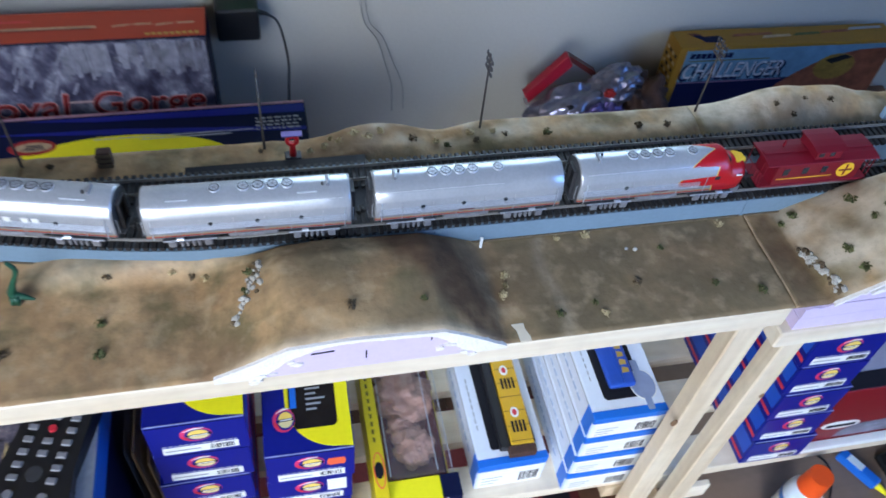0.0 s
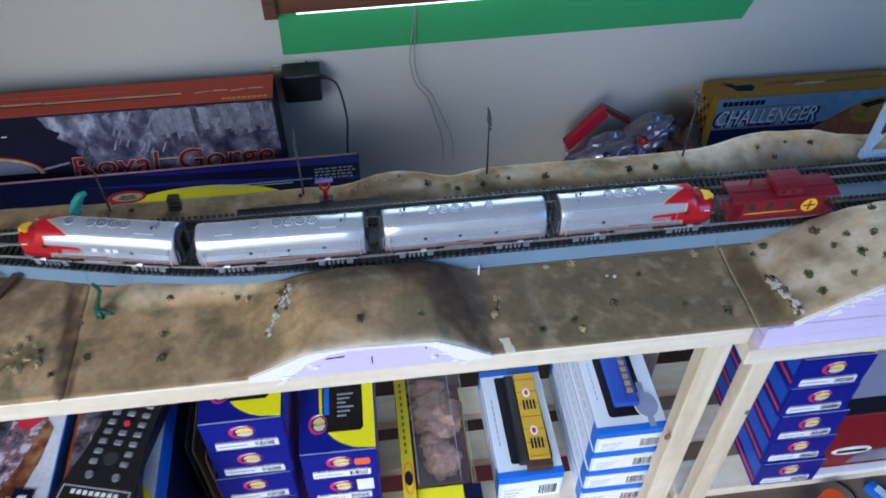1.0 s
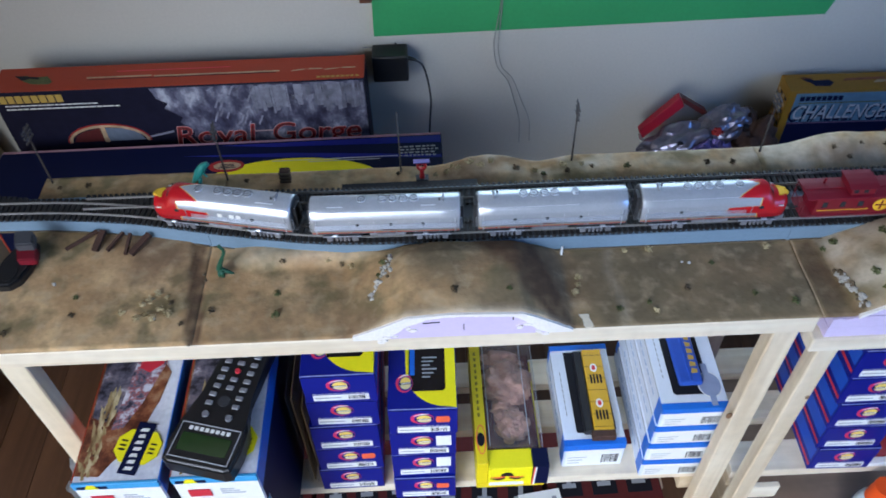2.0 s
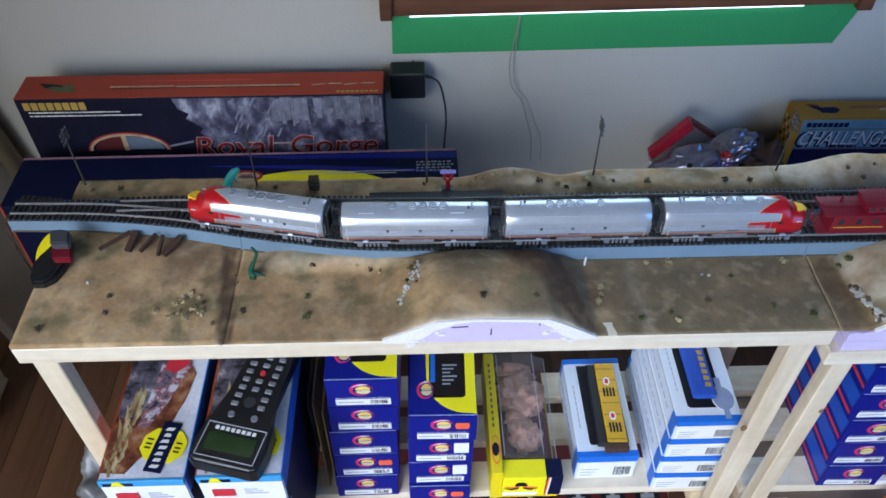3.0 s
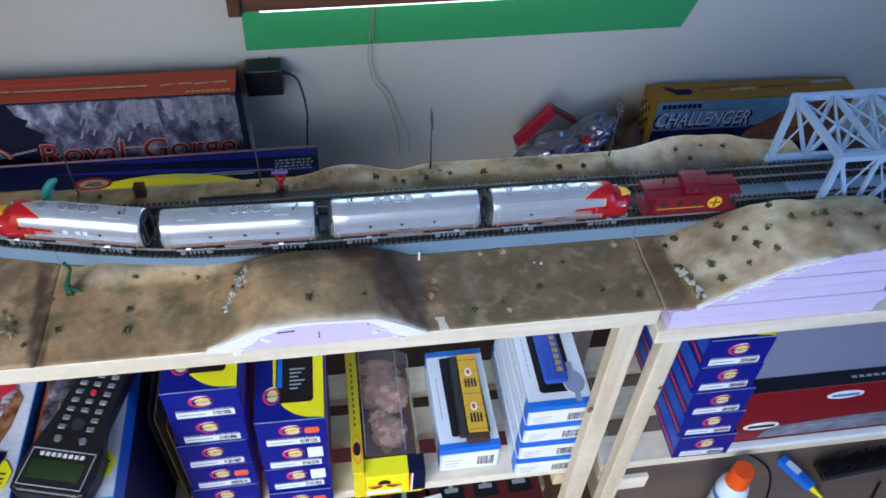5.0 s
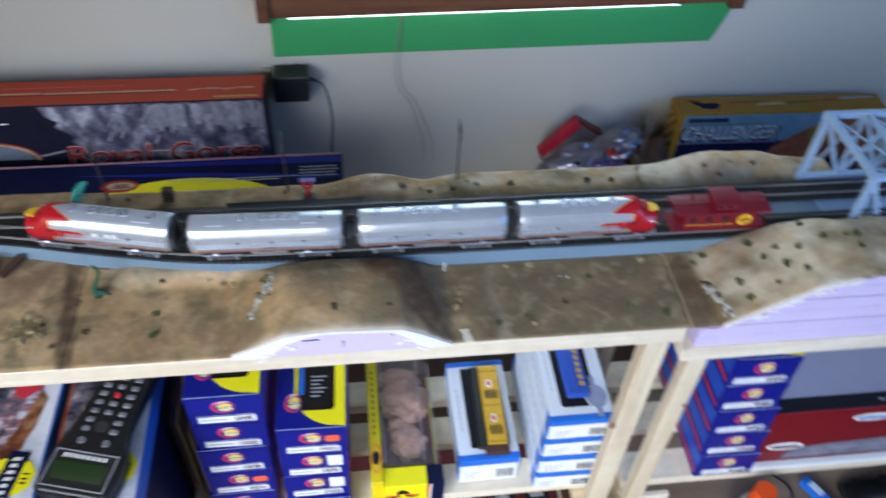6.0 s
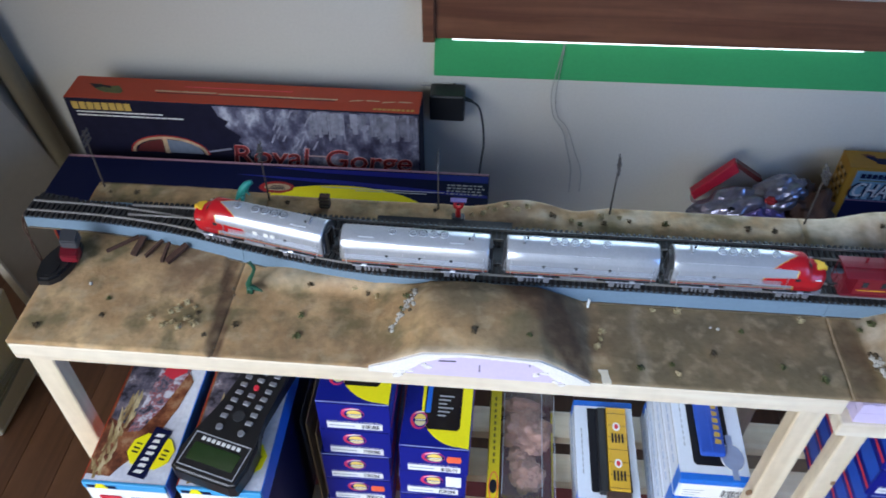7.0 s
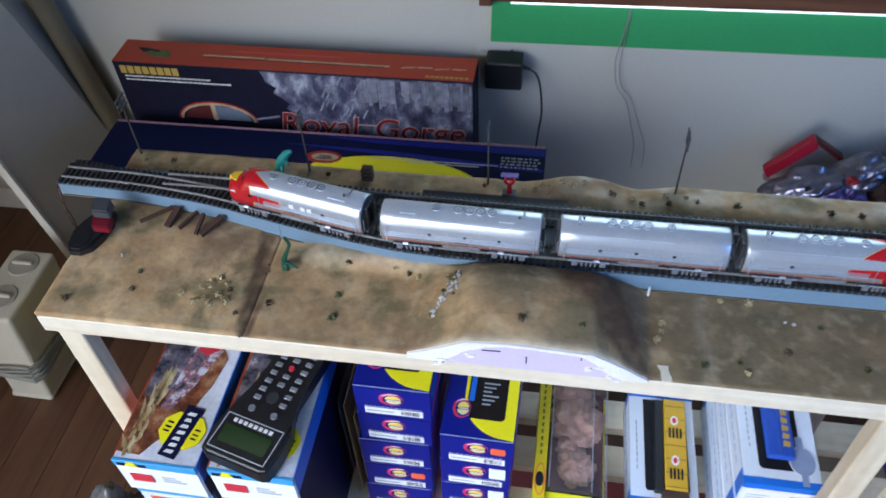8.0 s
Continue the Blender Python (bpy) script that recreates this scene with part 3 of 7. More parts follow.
part("knot", prism(ellipse(0.0345, 0.640, 0.0030, 0.0045, 12), "y", 0.0006, 0.0016), M["knot"], unit2, "dark knot in the leg")
part("shelf_end", box(0.03, 0.10, 0.024, 0.033, 0.30, 0.335, 0.001), M["pine"], unit2)


# ---- railway scenery ----
def smoothstep(a, b, x):
    t = min(1.0, max(0.0, (x - a) / (b - a)))
    return t * t * (3 - 2 * t)


def front_line(x):
    """Middle of the track that the train stands on."""
    xs = [-0.08, 0.05, 0.15, 0.22, 0.30, 0.36, 0.42, 1.8]
    ys = [0.1965, 0.1930, 0.1805, 0.1632, 0.1465, 0.136, 0.1315, 0.1315]
    return float(np.mean([np.interp(x + d, xs, ys) for d in (-0.03, -0.015, 0, 0.015, 0.03)]))


def back_line(x):
    xs = [-0.08, 0.04, 0.15, 0.30, 0.45, 1.8]
    ys = [0.1970, 0.1968, 0.1972, 0.1928, 0.1890, 0.1890]
    return float(np.mean([np.interp(x + d, xs, ys) for d in (-0.03, -0.015, 0, 0.015, 0.03)]))


def hill_front(x):
    """Outline of the two front hills, along the front edge."""
    a = float(np.interp(x, [0.395, 0.43, 0.462, 0.51, 0.586, 0.612, 0.642], [0, 0.016, 0.033, 0.037, 0.033, 0.019, 0]))
    b = float(np.interp(x, [0.945, 0.975, 1.007, 1.045, 1.10, 1.155, 1.19], [0, 0.018, 0.038, 0.060, 0.074, 0.079, 0.078]))
    return a, b


def ground_z(x, y):
    a, b = hill_front(x)
    z = 0.803 + 0.003 * (1 - smoothstep(0.222, 0.230, x + 0.11 * y))
    z += a * float(np.interp(y, [0, 0.05, 0.085, 0.108, 0.128], [1.0, 1.12, 1.05, 0.74, 0.0]))
    z += b * float(np.interp(y * (1 + 0.06 * smoothstep(1.085, 1.12, x)), [0, 0.05, 0.09, 0.115, 0.132], [1.0, 1.04, 0.92, 0.66, 0.0]))
    z -= 0.0008 * math.exp(-((x + 0.11 * y - 0.236) / 0.006) ** 2) * (1 - smoothstep(0.12, 0.15, y))
    z -= 0.0015 * math.exp(-((x - 0.660 + 0.25 * y) / 0.014) ** 2) * (1 - smoothstep(0.1, 0.12, y))
    z += 0.010 * smoothstep(0.10, 0.118, y) * (1 - smoothstep(0.13, 0.15, y)) * smoothstep(0.24, 0.3, x) * (1 - smoothstep(0.40, 0.45, x))
    back = smoothstep(0.208, 0.235, y)
    z += back * (0.001 + 0.014 * math.exp(-abs((x - 0.570) / 0.046) ** 2.6) + 0.009 * smoothstep(0.630, 0.680, x))
    z += back * 0.020 * math.exp(-abs((x - 1.040) / 0.078) ** 3.0) * smoothstep(0.215, 0.255, y)
    n = noise.noise((x * 22, y * 22, 0.3)) * 0.0018 + noise.noise((x * 70, y * 70, 4.1)) * 0.0008
    return z + n * (0.4 + 22 * (a + b + 0.01 * back))


def terrain(name, x0, x1, y0, y1, label, base):
    bm = bmesh.new()
    nx, ny = max(8, int((x1 - x0) / 0.0045)), int((y1 - y0) / 0.0045)
    grid = [[bm.verts.new((x0 + (x1 - x0) * i / nx, y0 + (y1 - y0) * j / ny, ground_z(x0 + (x1 - x0) * i / nx, y0 + (y1 - y0) * j / ny))) for j in range(ny + 1)] for i in range(nx + 1)]
    for i in range(nx):
        for j in range(ny):
            bm.faces.new((grid[i][j], grid[i + 1][j], grid[i + 1][j + 1], grid[i][j + 1]))
    loop = [grid[i][0] for i in range(nx + 1)] + [grid[nx][j] for j in range(1, ny + 1)] + [grid[i][ny] for i in range(nx - 1, -1, -1)] + [grid[0][j] for j in range(ny - 1, 0, -1)]
    low = [bm.verts.new((v.co.x, v.co.y, base + 0.0002)) for v in loop]
    for k in range(len(loop)):
        q = (k + 1) % len(loop)
        bm.faces.new((loop[k], loop[q], low[q], low[k]))
    bm.faces.new(low)
    bm.normal_update()
    me = bpy.data.meshes.new(name)
    bmesh.ops.recalc_face_normals(bm, faces=bm.faces)
    bm.to_mesh(me)
    bm.free()
    me.materials.append(M["turf"])
    col = me.color_attributes.new("paint", "FLOAT_COLOR", "POINT")
    for i, v in enumerate(me.vertices):
        x, y, z = v.co
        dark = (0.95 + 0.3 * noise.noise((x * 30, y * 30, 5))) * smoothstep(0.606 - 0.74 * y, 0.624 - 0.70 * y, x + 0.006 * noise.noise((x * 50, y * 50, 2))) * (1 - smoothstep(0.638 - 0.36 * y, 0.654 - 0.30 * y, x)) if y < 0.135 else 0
        dark = max(dark, 0.85 * smoothstep(0.2225, 0.2265, x + 0.11 * y) * (1 - smoothstep(0.2395, 0.2425, x + 0.11 * y + 0.002 * noise.noise((3, y * 60, 1)))) if y < 0.17 else 0)
        dark = max(dark, (0.52 + 0.35 * noise.noise((x * 40, y * 40, 8))) * smoothstep(0.9128, 0.9150, x) * (1 - smoothstep(0.944, 0.956, x + 0.15 * (y - 0.02))) if y < 0.13 else 0)
        dark = max(dark, (0.10 + 0.5 * noise.noise((x * 35, y * 20, 3))) * (1 - smoothstep(0.224, 0.245, y)) * smoothstep(0.10, 0.2, x) * (1 - smoothstep(0.42, 0.46, x)) if y > 0.2 else 0)
        pale = max(smoothstep(0.950, 0.958, x + 0.15 * (y - 0.02)) * (0.60 + 1.0 * noise.noise((x * 25, y * 25, 2)) + 0.5 * noise.noise((x * 60, y * 60, 6))) * (1 - (0.62 + 0.5 * noise.noise((x * 30, y * 30, 15))) * smoothstep(1.045, 1.10, x)), (0.28 + 1.0 * noise.noise((x * 22, y * 45, 9)) + 0.5 * noise.noise((x * 60, y * 60, 4))) * smoothstep(0.226, 0.25, y) * smoothstep(0.46, 0.60, x))
        pale = max(pale, 0.34 * smoothstep(0.10, 0.116, y) * smoothstep(0.24, 0.28, x) * (1 - smoothstep(0.41, 0.44, x)) if y < 0.14 else pale)
        pale = max(pale, math.exp(-((x - 0.965) / 0.018) ** 2) if y > 0.225 else 0)
        pale = max(pale, 0.5 * (1 - smoothstep(0.0, 0.012, y)) * smoothstep(0.40, 0.45, x) * (1 - smoothstep(0.6, 0.65, x)))
        pale = max(pale, 0.20 * math.exp(-((x - 0.697 - 0.004 * math.sin(y * 60)) / 0.005) ** 2) if y < 0.11 else 0)
        olive = smoothstep(0.415, 0.455, x + 0.25 * (y - 0.05)) * max(1 - smoothstep(0.925, 0.955, x), 0.35 + 1.1 * noise.noise((x * 28, y * 28, 33)), smoothstep(1.03, 1.09, x)) * (0.36 + 0.50 * smoothstep(0.64, 0.70, x) + (0.9 - 0.35 * smoothstep(0.64, 0.70, x)) * noise.noise((x * 17, y * 17, 12))) if y < 0.16 else 0
        olive = max(olive, 0.6 * noise.noise((x * 14, y * 40, 21)) if y > 0.2 else 0)
        edge = noise.noise((x * 90, y * 90, 7.0)) * 0.5
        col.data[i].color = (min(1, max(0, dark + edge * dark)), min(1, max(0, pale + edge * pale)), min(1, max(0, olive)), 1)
    for p in me.polygons:
        p.use_smooth = True
    t = thing(name, label, "scenery")
    ob = new("turf", me)
    ob.parent = t
    part("base_sheet", box(x0 + 0.001, x1 - 0.001, y0 + 0.002, y1 - 0.001, base - 0.0001, base + 0.0001), M["foam"], t, "lilac foam base")
    return t


left_block = terrain("scenery_module", 0.0, 0.2319, 0.0, 0.270, "sandy brown scenery block with olive turf on the shelf", 0.8002)
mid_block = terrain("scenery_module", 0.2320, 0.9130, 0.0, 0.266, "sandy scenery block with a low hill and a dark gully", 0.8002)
right_block = terrain("scenery_module", 0.9135, 1.186, 0.0, 0.266, "pale desert scenery hill on lilac foam", 0.8002)

part("chipped_edge", prism([(0.9118, -0.0005), (0.9132, -0.0005), (0.9138, 0.040), (0.9131, 0.075), (0.9138, 0.112), (0.9121, 0.112), (0.9115, 0.060), (0.9122, 0.030)], "z", 0.8025, 0.8042), M["tan_pic"], mid_block, "pale chipped edge at the joint")

# bare foam faces of the hills
foam = thing("foam_board", "lilac insulation foam forming the bare hill front", "foam board")
poly = [(0.405, 0.8005), (0.640, 0.8005)] + [(x, 0.8025 + hill_front(x)[0] - 0.003 + 0.0008 * math.sin(x * 300)) for x in np.linspace(0.636, 0.41, 46)]
part("foam_face", prism(poly, "y", -0.0022, -0.0003), M["foam"], foam)
for x, z, h in ((0.523, 0.812, 0.010), (0.575, 0.826, 0.008), (0.480, 0.826, 0.0)):
    part("pencil_mark", beam((x, -0.0025, z), (x + (0.0 if h else 0.018), -0.0025, z + h + (0 if h else 0.001)), 0.001, 0.001, up=(0, 1, 0)), M["ink"], foam, "dark pencil mark")
top, low = [], []
for x in np.linspace(0.4045, 0.6405, 120):
    h = hill_front(x)[0]
    wide = 0.004 + 0.020 * (1 - smoothstep(0.43, 0.495, x)) + 0.016 * smoothstep(0.570, 0.605, x) + 0.0022 * noise.noise((x * 60, 3.1, 0)) + 0.0012 * noise.noise((x * 210, 8.1, 0))
    top.append((x, 0.8024 + h + 0.0006 * noise.noise((x * 150, 1.0, 0))))
    low.append((x, max(0.8004, 0.8024 + h - max(0.0012, wide))))
part("plaster_smear", prism(top + low[::-1], "y", -0.0031, 0.0008), M["plaster"], foam, "white plaster smear along the hill edge")
foam2 = thing("foam_board", "stack of lilac insulation foam sheets under the pale hill", "foam board")
for k in range(6):
    z0, z1 = 0.7643 + 0.0193 * k, 0.7643 + 0.0193 * (k + 1) - 0.0012
    xs = [x for x in np.linspace(0.9235, 1.184, 110) if 0.8005 + hill_front(x)[1] - 0.002 > z0]
    if not xs:
        continue
    tops = [(x, min(z1, 0.8005 + hill_front(x)[1] - 0.002 + 0.001 * math.sin(x * 400))) for x in xs]
    end = 0.0 if k < 1 else 0.006 * math.sin(k * 1.9)
    tops[-1] = (tops[-1][0] + end, tops[-1][1])
    part("foam_sheet", prism([(tops[-1][0], z0), *tops[::-1], (tops[0][0], z0)], "y", -0.0012 - 0.0006 * (k % 2), -0.0002 if k > 1 else 0.25), M["foam"], foam2)


top, low = [], []
for x in np.linspace(0.950, 1.085, 90):
    h = hill_front(x)[1]
    wide = 0.003 + 0.008 * max(0, noise.noise((x * 42, 5.5, 0))) * (1 - smoothstep(1.05, 1.08, x)) + 0.0012 * noise.noise((x * 210, 2.1, 0))
    top.append((x, 0.8020 + h + 0.0008 * noise.noise((x * 150, 6.0, 0))))
    low.append((x, max(0.8004, 0.8020 + h - max(0.001, wide))))
part("plaster_smear", prism(top + low[::-1], "y", -0.0034, 0.0008), M["plaster"], foam2, "white plaster smear along the hill edge")

# flakes of plaster that broke away below both hill edges
flake_rnd = random.Random(31)


def plaster_flake(x, z, w, h, parent):
    pts = [(x + w * math.cos(a) * flake_rnd.uniform(0.5, 1.0) + 0.35 * h * math.sin(a), z + h * math.sin(a) * flake_rnd.uniform(0.5, 1.0)) for a in [k * math.tau / 9 for k in range(9)]]
    part("plaster_flake", prism(pts, "y", -0.0040 - flake_rnd.uniform(0, 0.0008), -0.0010), M["plaster"], parent, "white plaster flake")


for k in range(30):
    x = flake_rnd.uniform(0.972, 1.088)
    plaster_flake(x, 0.8010 + hill_front(x)[1] - flake_rnd.uniform(0.0, 0.010) * (1.0 if x < 1.06 else 0.4), flake_rnd.uniform(0.002, 0.0075), flake_rnd.uniform(0.001, 0.0034), foam2)
for k in range(14):
    x = flake_rnd.choice((flake_rnd.uniform(0.425, 0.470), flake_rnd.uniform(0.575, 0.615)))
    plaster_flake(x, 0.8000 + hill_front(x)[0] - flake_rnd.uniform(0.012, 0.022), flake_rnd.uniform(0.002, 0.007), flake_rnd.uniform(0.001, 0.003), foam)

# roadbed: one blue-grey ramp under both tracks
RB, RT = 0.8030, 0.8235
bed = thing("roadbed", "blue-grey foam roadbed under the tracks", "roadbed")
for x0, x1 in ((-0.056, 0.2312), (0.2318, 0.5998), (0.6002, 0.9088), (0.9094, 1.128)):
    bm = bmesh.new()
    rows = []
    for x in np.linspace(x0, x1, 44):
        f, g, foot = front_line(x) - 0.0180, back_line(x) + 0.0175, RB - 0.002 + 0.0065 * (1 - smoothstep(0.02, 0.20, x))
        rows.append([bm.verts.new(p) for p in ((x, f - 0.0015, foot), (x, f, RT), (x, g, RT), (x, g + 0.003, foot))])
    for a, b in zip(rows, rows[1:]):
        for i in range(4):
            bm.faces.new((a[i], a[(i + 1) % 4], b[(i + 1) % 4], b[i]))
    bm.faces.new(rows[0])
    bm.faces.new(rows[-1][::-1])
    part("ramp", bm, M["roadbed"], bed)
    # dark tube laid along the bed's foot as its contact shadow
    part("foot_shadow", tube([(x, front_line(x) - 0.0202, RB + 0.0012 + 0.0045 * (1 - smoothstep(0.02, 0.20, x))) for x in np.linspace(x0 + 0.002, x1 - 0.002, 30)], 0.0011, 6), M["bush_dark"], bed, "dark strip standing for the shadow along the foot")


# dark strip over the roadbed: the shadow seen between the cars, as colour
ballast = thing("shade_strip", "thin dark strip standing for shade between the two tracks", "ballast")
bm = bmesh.new()
rows = []
for x in np.linspace(0.26, 0.925, 60):
    rows.append([bm.verts.new(p) for p in ((x, front_line(x) + 0.0147, RT - 0.001), (x, front_line(x) + 0.0147, RT + 0.0007), (x, back_line(x) - 0.0147, RT + 0.0007), (x, back_line(x) - 0.0147, RT - 0.001))])
for a, b in zip(rows, rows[1:]):
    for i in range(4):
        bm.faces.new((a[i], a[(i + 1) % 4], b[(i + 1) % 4], b[i]))
bm.faces.new(rows[0])
bm.faces.new(rows[-1][::-1])
part("ballast", bm, M["ballast"], ballast)


# ---- tracks ----
RAIL_TOP = 0.8300


def track(name, label, line, x0, x1, skip=None):
    t = thing(name, label, "railway track")
    tie = None
    x = x0
    k = 0
    while x < x1:
        y, s = line(x), (line(x + 0.004) - line(x - 0.004)) / 0.008
        a = math.atan(s)
        if not (skip and skip(x)):
            if tie is None:
                tie = part("tie", box(-0.0019, 0.0019, -0.0172, 0.0172, 0, 0.0036), M["tie"], t)
                ob = tie
            else:
                ob = new("tie", tie.data)
                ob.parent = t
            ob.matrix_basis = pose(x, y, RT + 0.0003, 0, 0, math.degrees(a))
        x += 0.0068 * math.cos(a)
        k += 1
    # dark plate over the roadbed, its grey holding the shading between ties
    bm = bmesh.new()
    rows = []
    for i in range(int((x1 - x0) / 0.02) + 1):
        x = x0 + 0.02 * i
        y = line(x)
        rows.append([bm.verts.new(p) for p in ((x, y - 0.0145, RT), (x, y - 0.0145, RT + 0.0008), (x, y + 0.0145, RT + 0.0008), (x, y + 0.0145, RT))])
    for a, b in zip(rows, rows[1:]):
        for i in range(4):
            bm.faces.new((a[i], a[(i + 1) % 4], b[(i + 1) % 4], b[i]))
    bm.faces.new(rows[0])
    bm.faces.new(rows[-1][::-1])
    part("track_base", bm, M["ballast"], t, "dark grey strip between the ties")
    for side in (-1, 1):
        bm = bmesh.new()
        rows = []
        n = int((x1 - x0) / 0.01)
        for i in range(n + 1):
            x = x0 + (x1 - x0) * i / n
            y, s = line(x), (line(x + 0.004) - line(x - 0.004)) / 0.008
            nrm = Vector((-s, 1, 0)).normalized()
            c = Vector((x, y, 0)) + nrm * side * 0.0087
            rows.append([bm.verts.new(c + nrm * w + Vector((0, 0, z))) for w, z in ((-0.0011, RT + 0.0039), (-0.0004, RT + 0.0045), (-0.0005, RAIL_TOP), (0.0005, RAIL_TOP), (0.0004, RT + 0.0045), (0.0011, RT + 0.0039))])
        for a, b in zip(rows, rows[1:]):
            for i in range(6):
                bm.faces.new((a[i], a[(i + 1) % 6], b[(i + 1) % 6], b[i]))
        bm.faces.new(rows[0])
        bm.faces.new(rows[-1][::-1])
        part("rail", bm, M["rail"], t)
    return t


track("railway_track", "model track with black ties curving under the train", front_line, -0.054, 1.55)
track("railway_track", "straight model track with black ties behind the train", back_line, 0.075, 1.55)


# ---- train ----
def body_section(w, h, z0):
    """Carbody outline: upright side, sloped shoulder, gently arched roof."""
    half = [(1.0, 0.0), (1.0, 0.30), (1.0, 0.585), (0.985, 0.605), (0.875, 0.765), (0.70, 0.860), (0.58, 0.905), (0.44, 0.943), (0.30, 0.972), (0.15, 0.992), (0.0, 1.0)]
    left = [(-w * a, z0 + (h - z0) * b) for a, b in half]
    return left + [(-y, z) for y, z in left[-2::-1]]


def carbody(length, nose):
    """Carbody lofted along x; the nose, if any, is at -x."""
    bm = bmesh.new()
    L = length / 2
    st = []
    if nose:
        for d, ww, hh, zz in ((0.0, 0.30, 0.58, 0.34), (0.0012, 0.55, 0.66, 0.28), (0.004, 0.78, 0.72, 0.26), (0.009, 0.92, 0.755, 0.26), (0.015, 0.98, 0.775, 0.26), (0.0195, 1.0, 0.79, 0.26), (0.0215, 1.0, 0.86, 0.26), (0.0245, 1.0, 0.955, 0.26), (0.029, 1.0, 1.0, 0.26)):
            st.append((-L + d, ww, hh, zz))
    else:
        st.append((-L, 0.97, 0.99, 0.26))
        st.append((-L + 0.001, 1.0, 1.0, 0.26))
    for k in range(1, 10):
        st.append((st[1 if not nose else 8][0] + (L - 0.002 - st[1 if not nose else 8][0]) * k / 9, 1.0, 1.0, 0.26))
    st.append((L - 0.0003, 0.97, 0.99, 0.26))
    rings = []
    for x, ww, hh, zz in st:
        rings.append([bm.verts.new((x, y, z)) for y, z in body_section(0.0183 * ww, 0.0492 * hh, 0.05 * zz)])
    for a, b in zip(rings, rings[1:]):
        for i in range(len(a) - 1):
            bm.faces.new((a[i], a[i + 1], b[i + 1], b[i]))
        bm.faces.new((a[-1], a[0], b[0], b[-1]))
    bm.faces.new(rings[0])
    bm.faces.new(rings[-1][::-1])
    for e in bm.edges:
        if len(e.link_faces) == 2 and min(v.co.x for v in e.verts) > (-L + 0.028 if nose else -1) and e.calc_face_angle() > radians(11):
            e.smooth = False
    return bm


def truck(parent, x):
    tr = part("truck", box(x - 0.021, x + 0.021, -0.0115, 0.0115, 0.0035, 0.0105, 0.0006), M["dark"], parent, "wheel truck with cast side frames")
    for s in (-1, 1):
        fr = part("side_frame", prism([(x - 0.0225, 0.0085), (x - 0.019, 0.0118), (x - 0.008, 0.0108), (x, 0.0098), (x + 0.008, 0.0108), (x + 0.019, 0.0118), (x + 0.0225, 0.0085), (x + 0.013, 0.0042), (x - 0.013, 0.0042)], "y", s * 0.0160, s * 0.0186), M["truck_grey"], tr, "dull silver side frame")
        for dx in (-0.0145, 0.0145):
            part("journal_box", box(x + dx - 0.0032, x + dx + 0.0032, min(s * 0.0184, s * 0.0212), max(s * 0.0184, s * 0.0212), 0.0034, 0.0104, 0.0006), M["silver_dark"], fr, "silver journal box")
        bm = bmesh.new()
        for dx in (-0.0068, -0.0024, 0.0024, 0.0068):
            cyl((x + dx, s * 0.0197, 0.0036), (x + dx, s * 0.0197, 0.0092), 0.0013, None, 7, bm)
        part("spring_pack", bm, M["silver_dark"], fr, "grey coil springs")
        part("brake_rod", cyl((x - 0.0215, s * 0.0196, 0.0100), (x + 0.0215, s * 0.0196, 0.0100), 0.0007, None, 6), M["silver"], fr, "thin silver brake rod")
        part("brake_cylinder", cyl((x - 0.0105, s * 0.0194, 0.0112), (x - 0.0050, s * 0.0194, 0.0112), 0.0017, None, 10), M["silver"], fr, "small silver cylinder")
    for dx in (-0.0145, 0.0145):
        bm = cyl((x + dx, -0.0090, 0.0058), (x + dx, -0.0072, 0.0058), 0.0058, None, 18)
        cyl((x + dx, 0.0072, 0.0058), (x + dx, 0.0090, 0.0058), 0.0058, None, 18, bm)
        cyl((x + dx, -0.0072, 0.0058), (x + dx, 0.0072, 0.0058), 0.0012, None, 8, bm)
        part("wheelset", bm, M["dark"], tr)


def fan(parent, x, r):
    p = part("roof_fan", cyl((x, 0, 0.0478), (x, 0, 0.0501), r, r * 0.96, 20), M["silver"], parent, "low silver fan drum")
    part("fan_rim", ring(x, 0, r * 0.90, r * 0.90, r * 0.16, "z", 0.0500, 0.0503, n=20), M["fan_grey"], p, "dark fan rim")
    bm = cyl((x, 0, 0.0500), (x, 0, 0.0503), r * 0.20, None, 10)
    for k in range(3):
        a = k * math.pi / 3 + 0.3
        beam((x - r * 0.7 * math.cos(a), -r * 0.7 * math.sin(a), 0.0502), (x + r * 0.7 * math.cos(a), r * 0.7 * math.sin(a), 0.0502), 0.0006, 0.0003, bm)
    part("fan_grille", bm, M["silver_dark"], p, "grey fan grille")


def coupler(parent, x, d):
    bm = box(min(x, x + d * 0.009), max(x, x + d * 0.009), -0.0016, 0.0016, 0.0078, 0.0105, 0.0004)
    box(min(x + d * 0.0085, x + d * 0.0115), max(x + d * 0.0085, x + d * 0.0115), -0.003, 0.002, 0.0068, 0.0118, 0.0006, bm)
    part("coupler", bm, M["black"], parent, "black knuckle coupler")


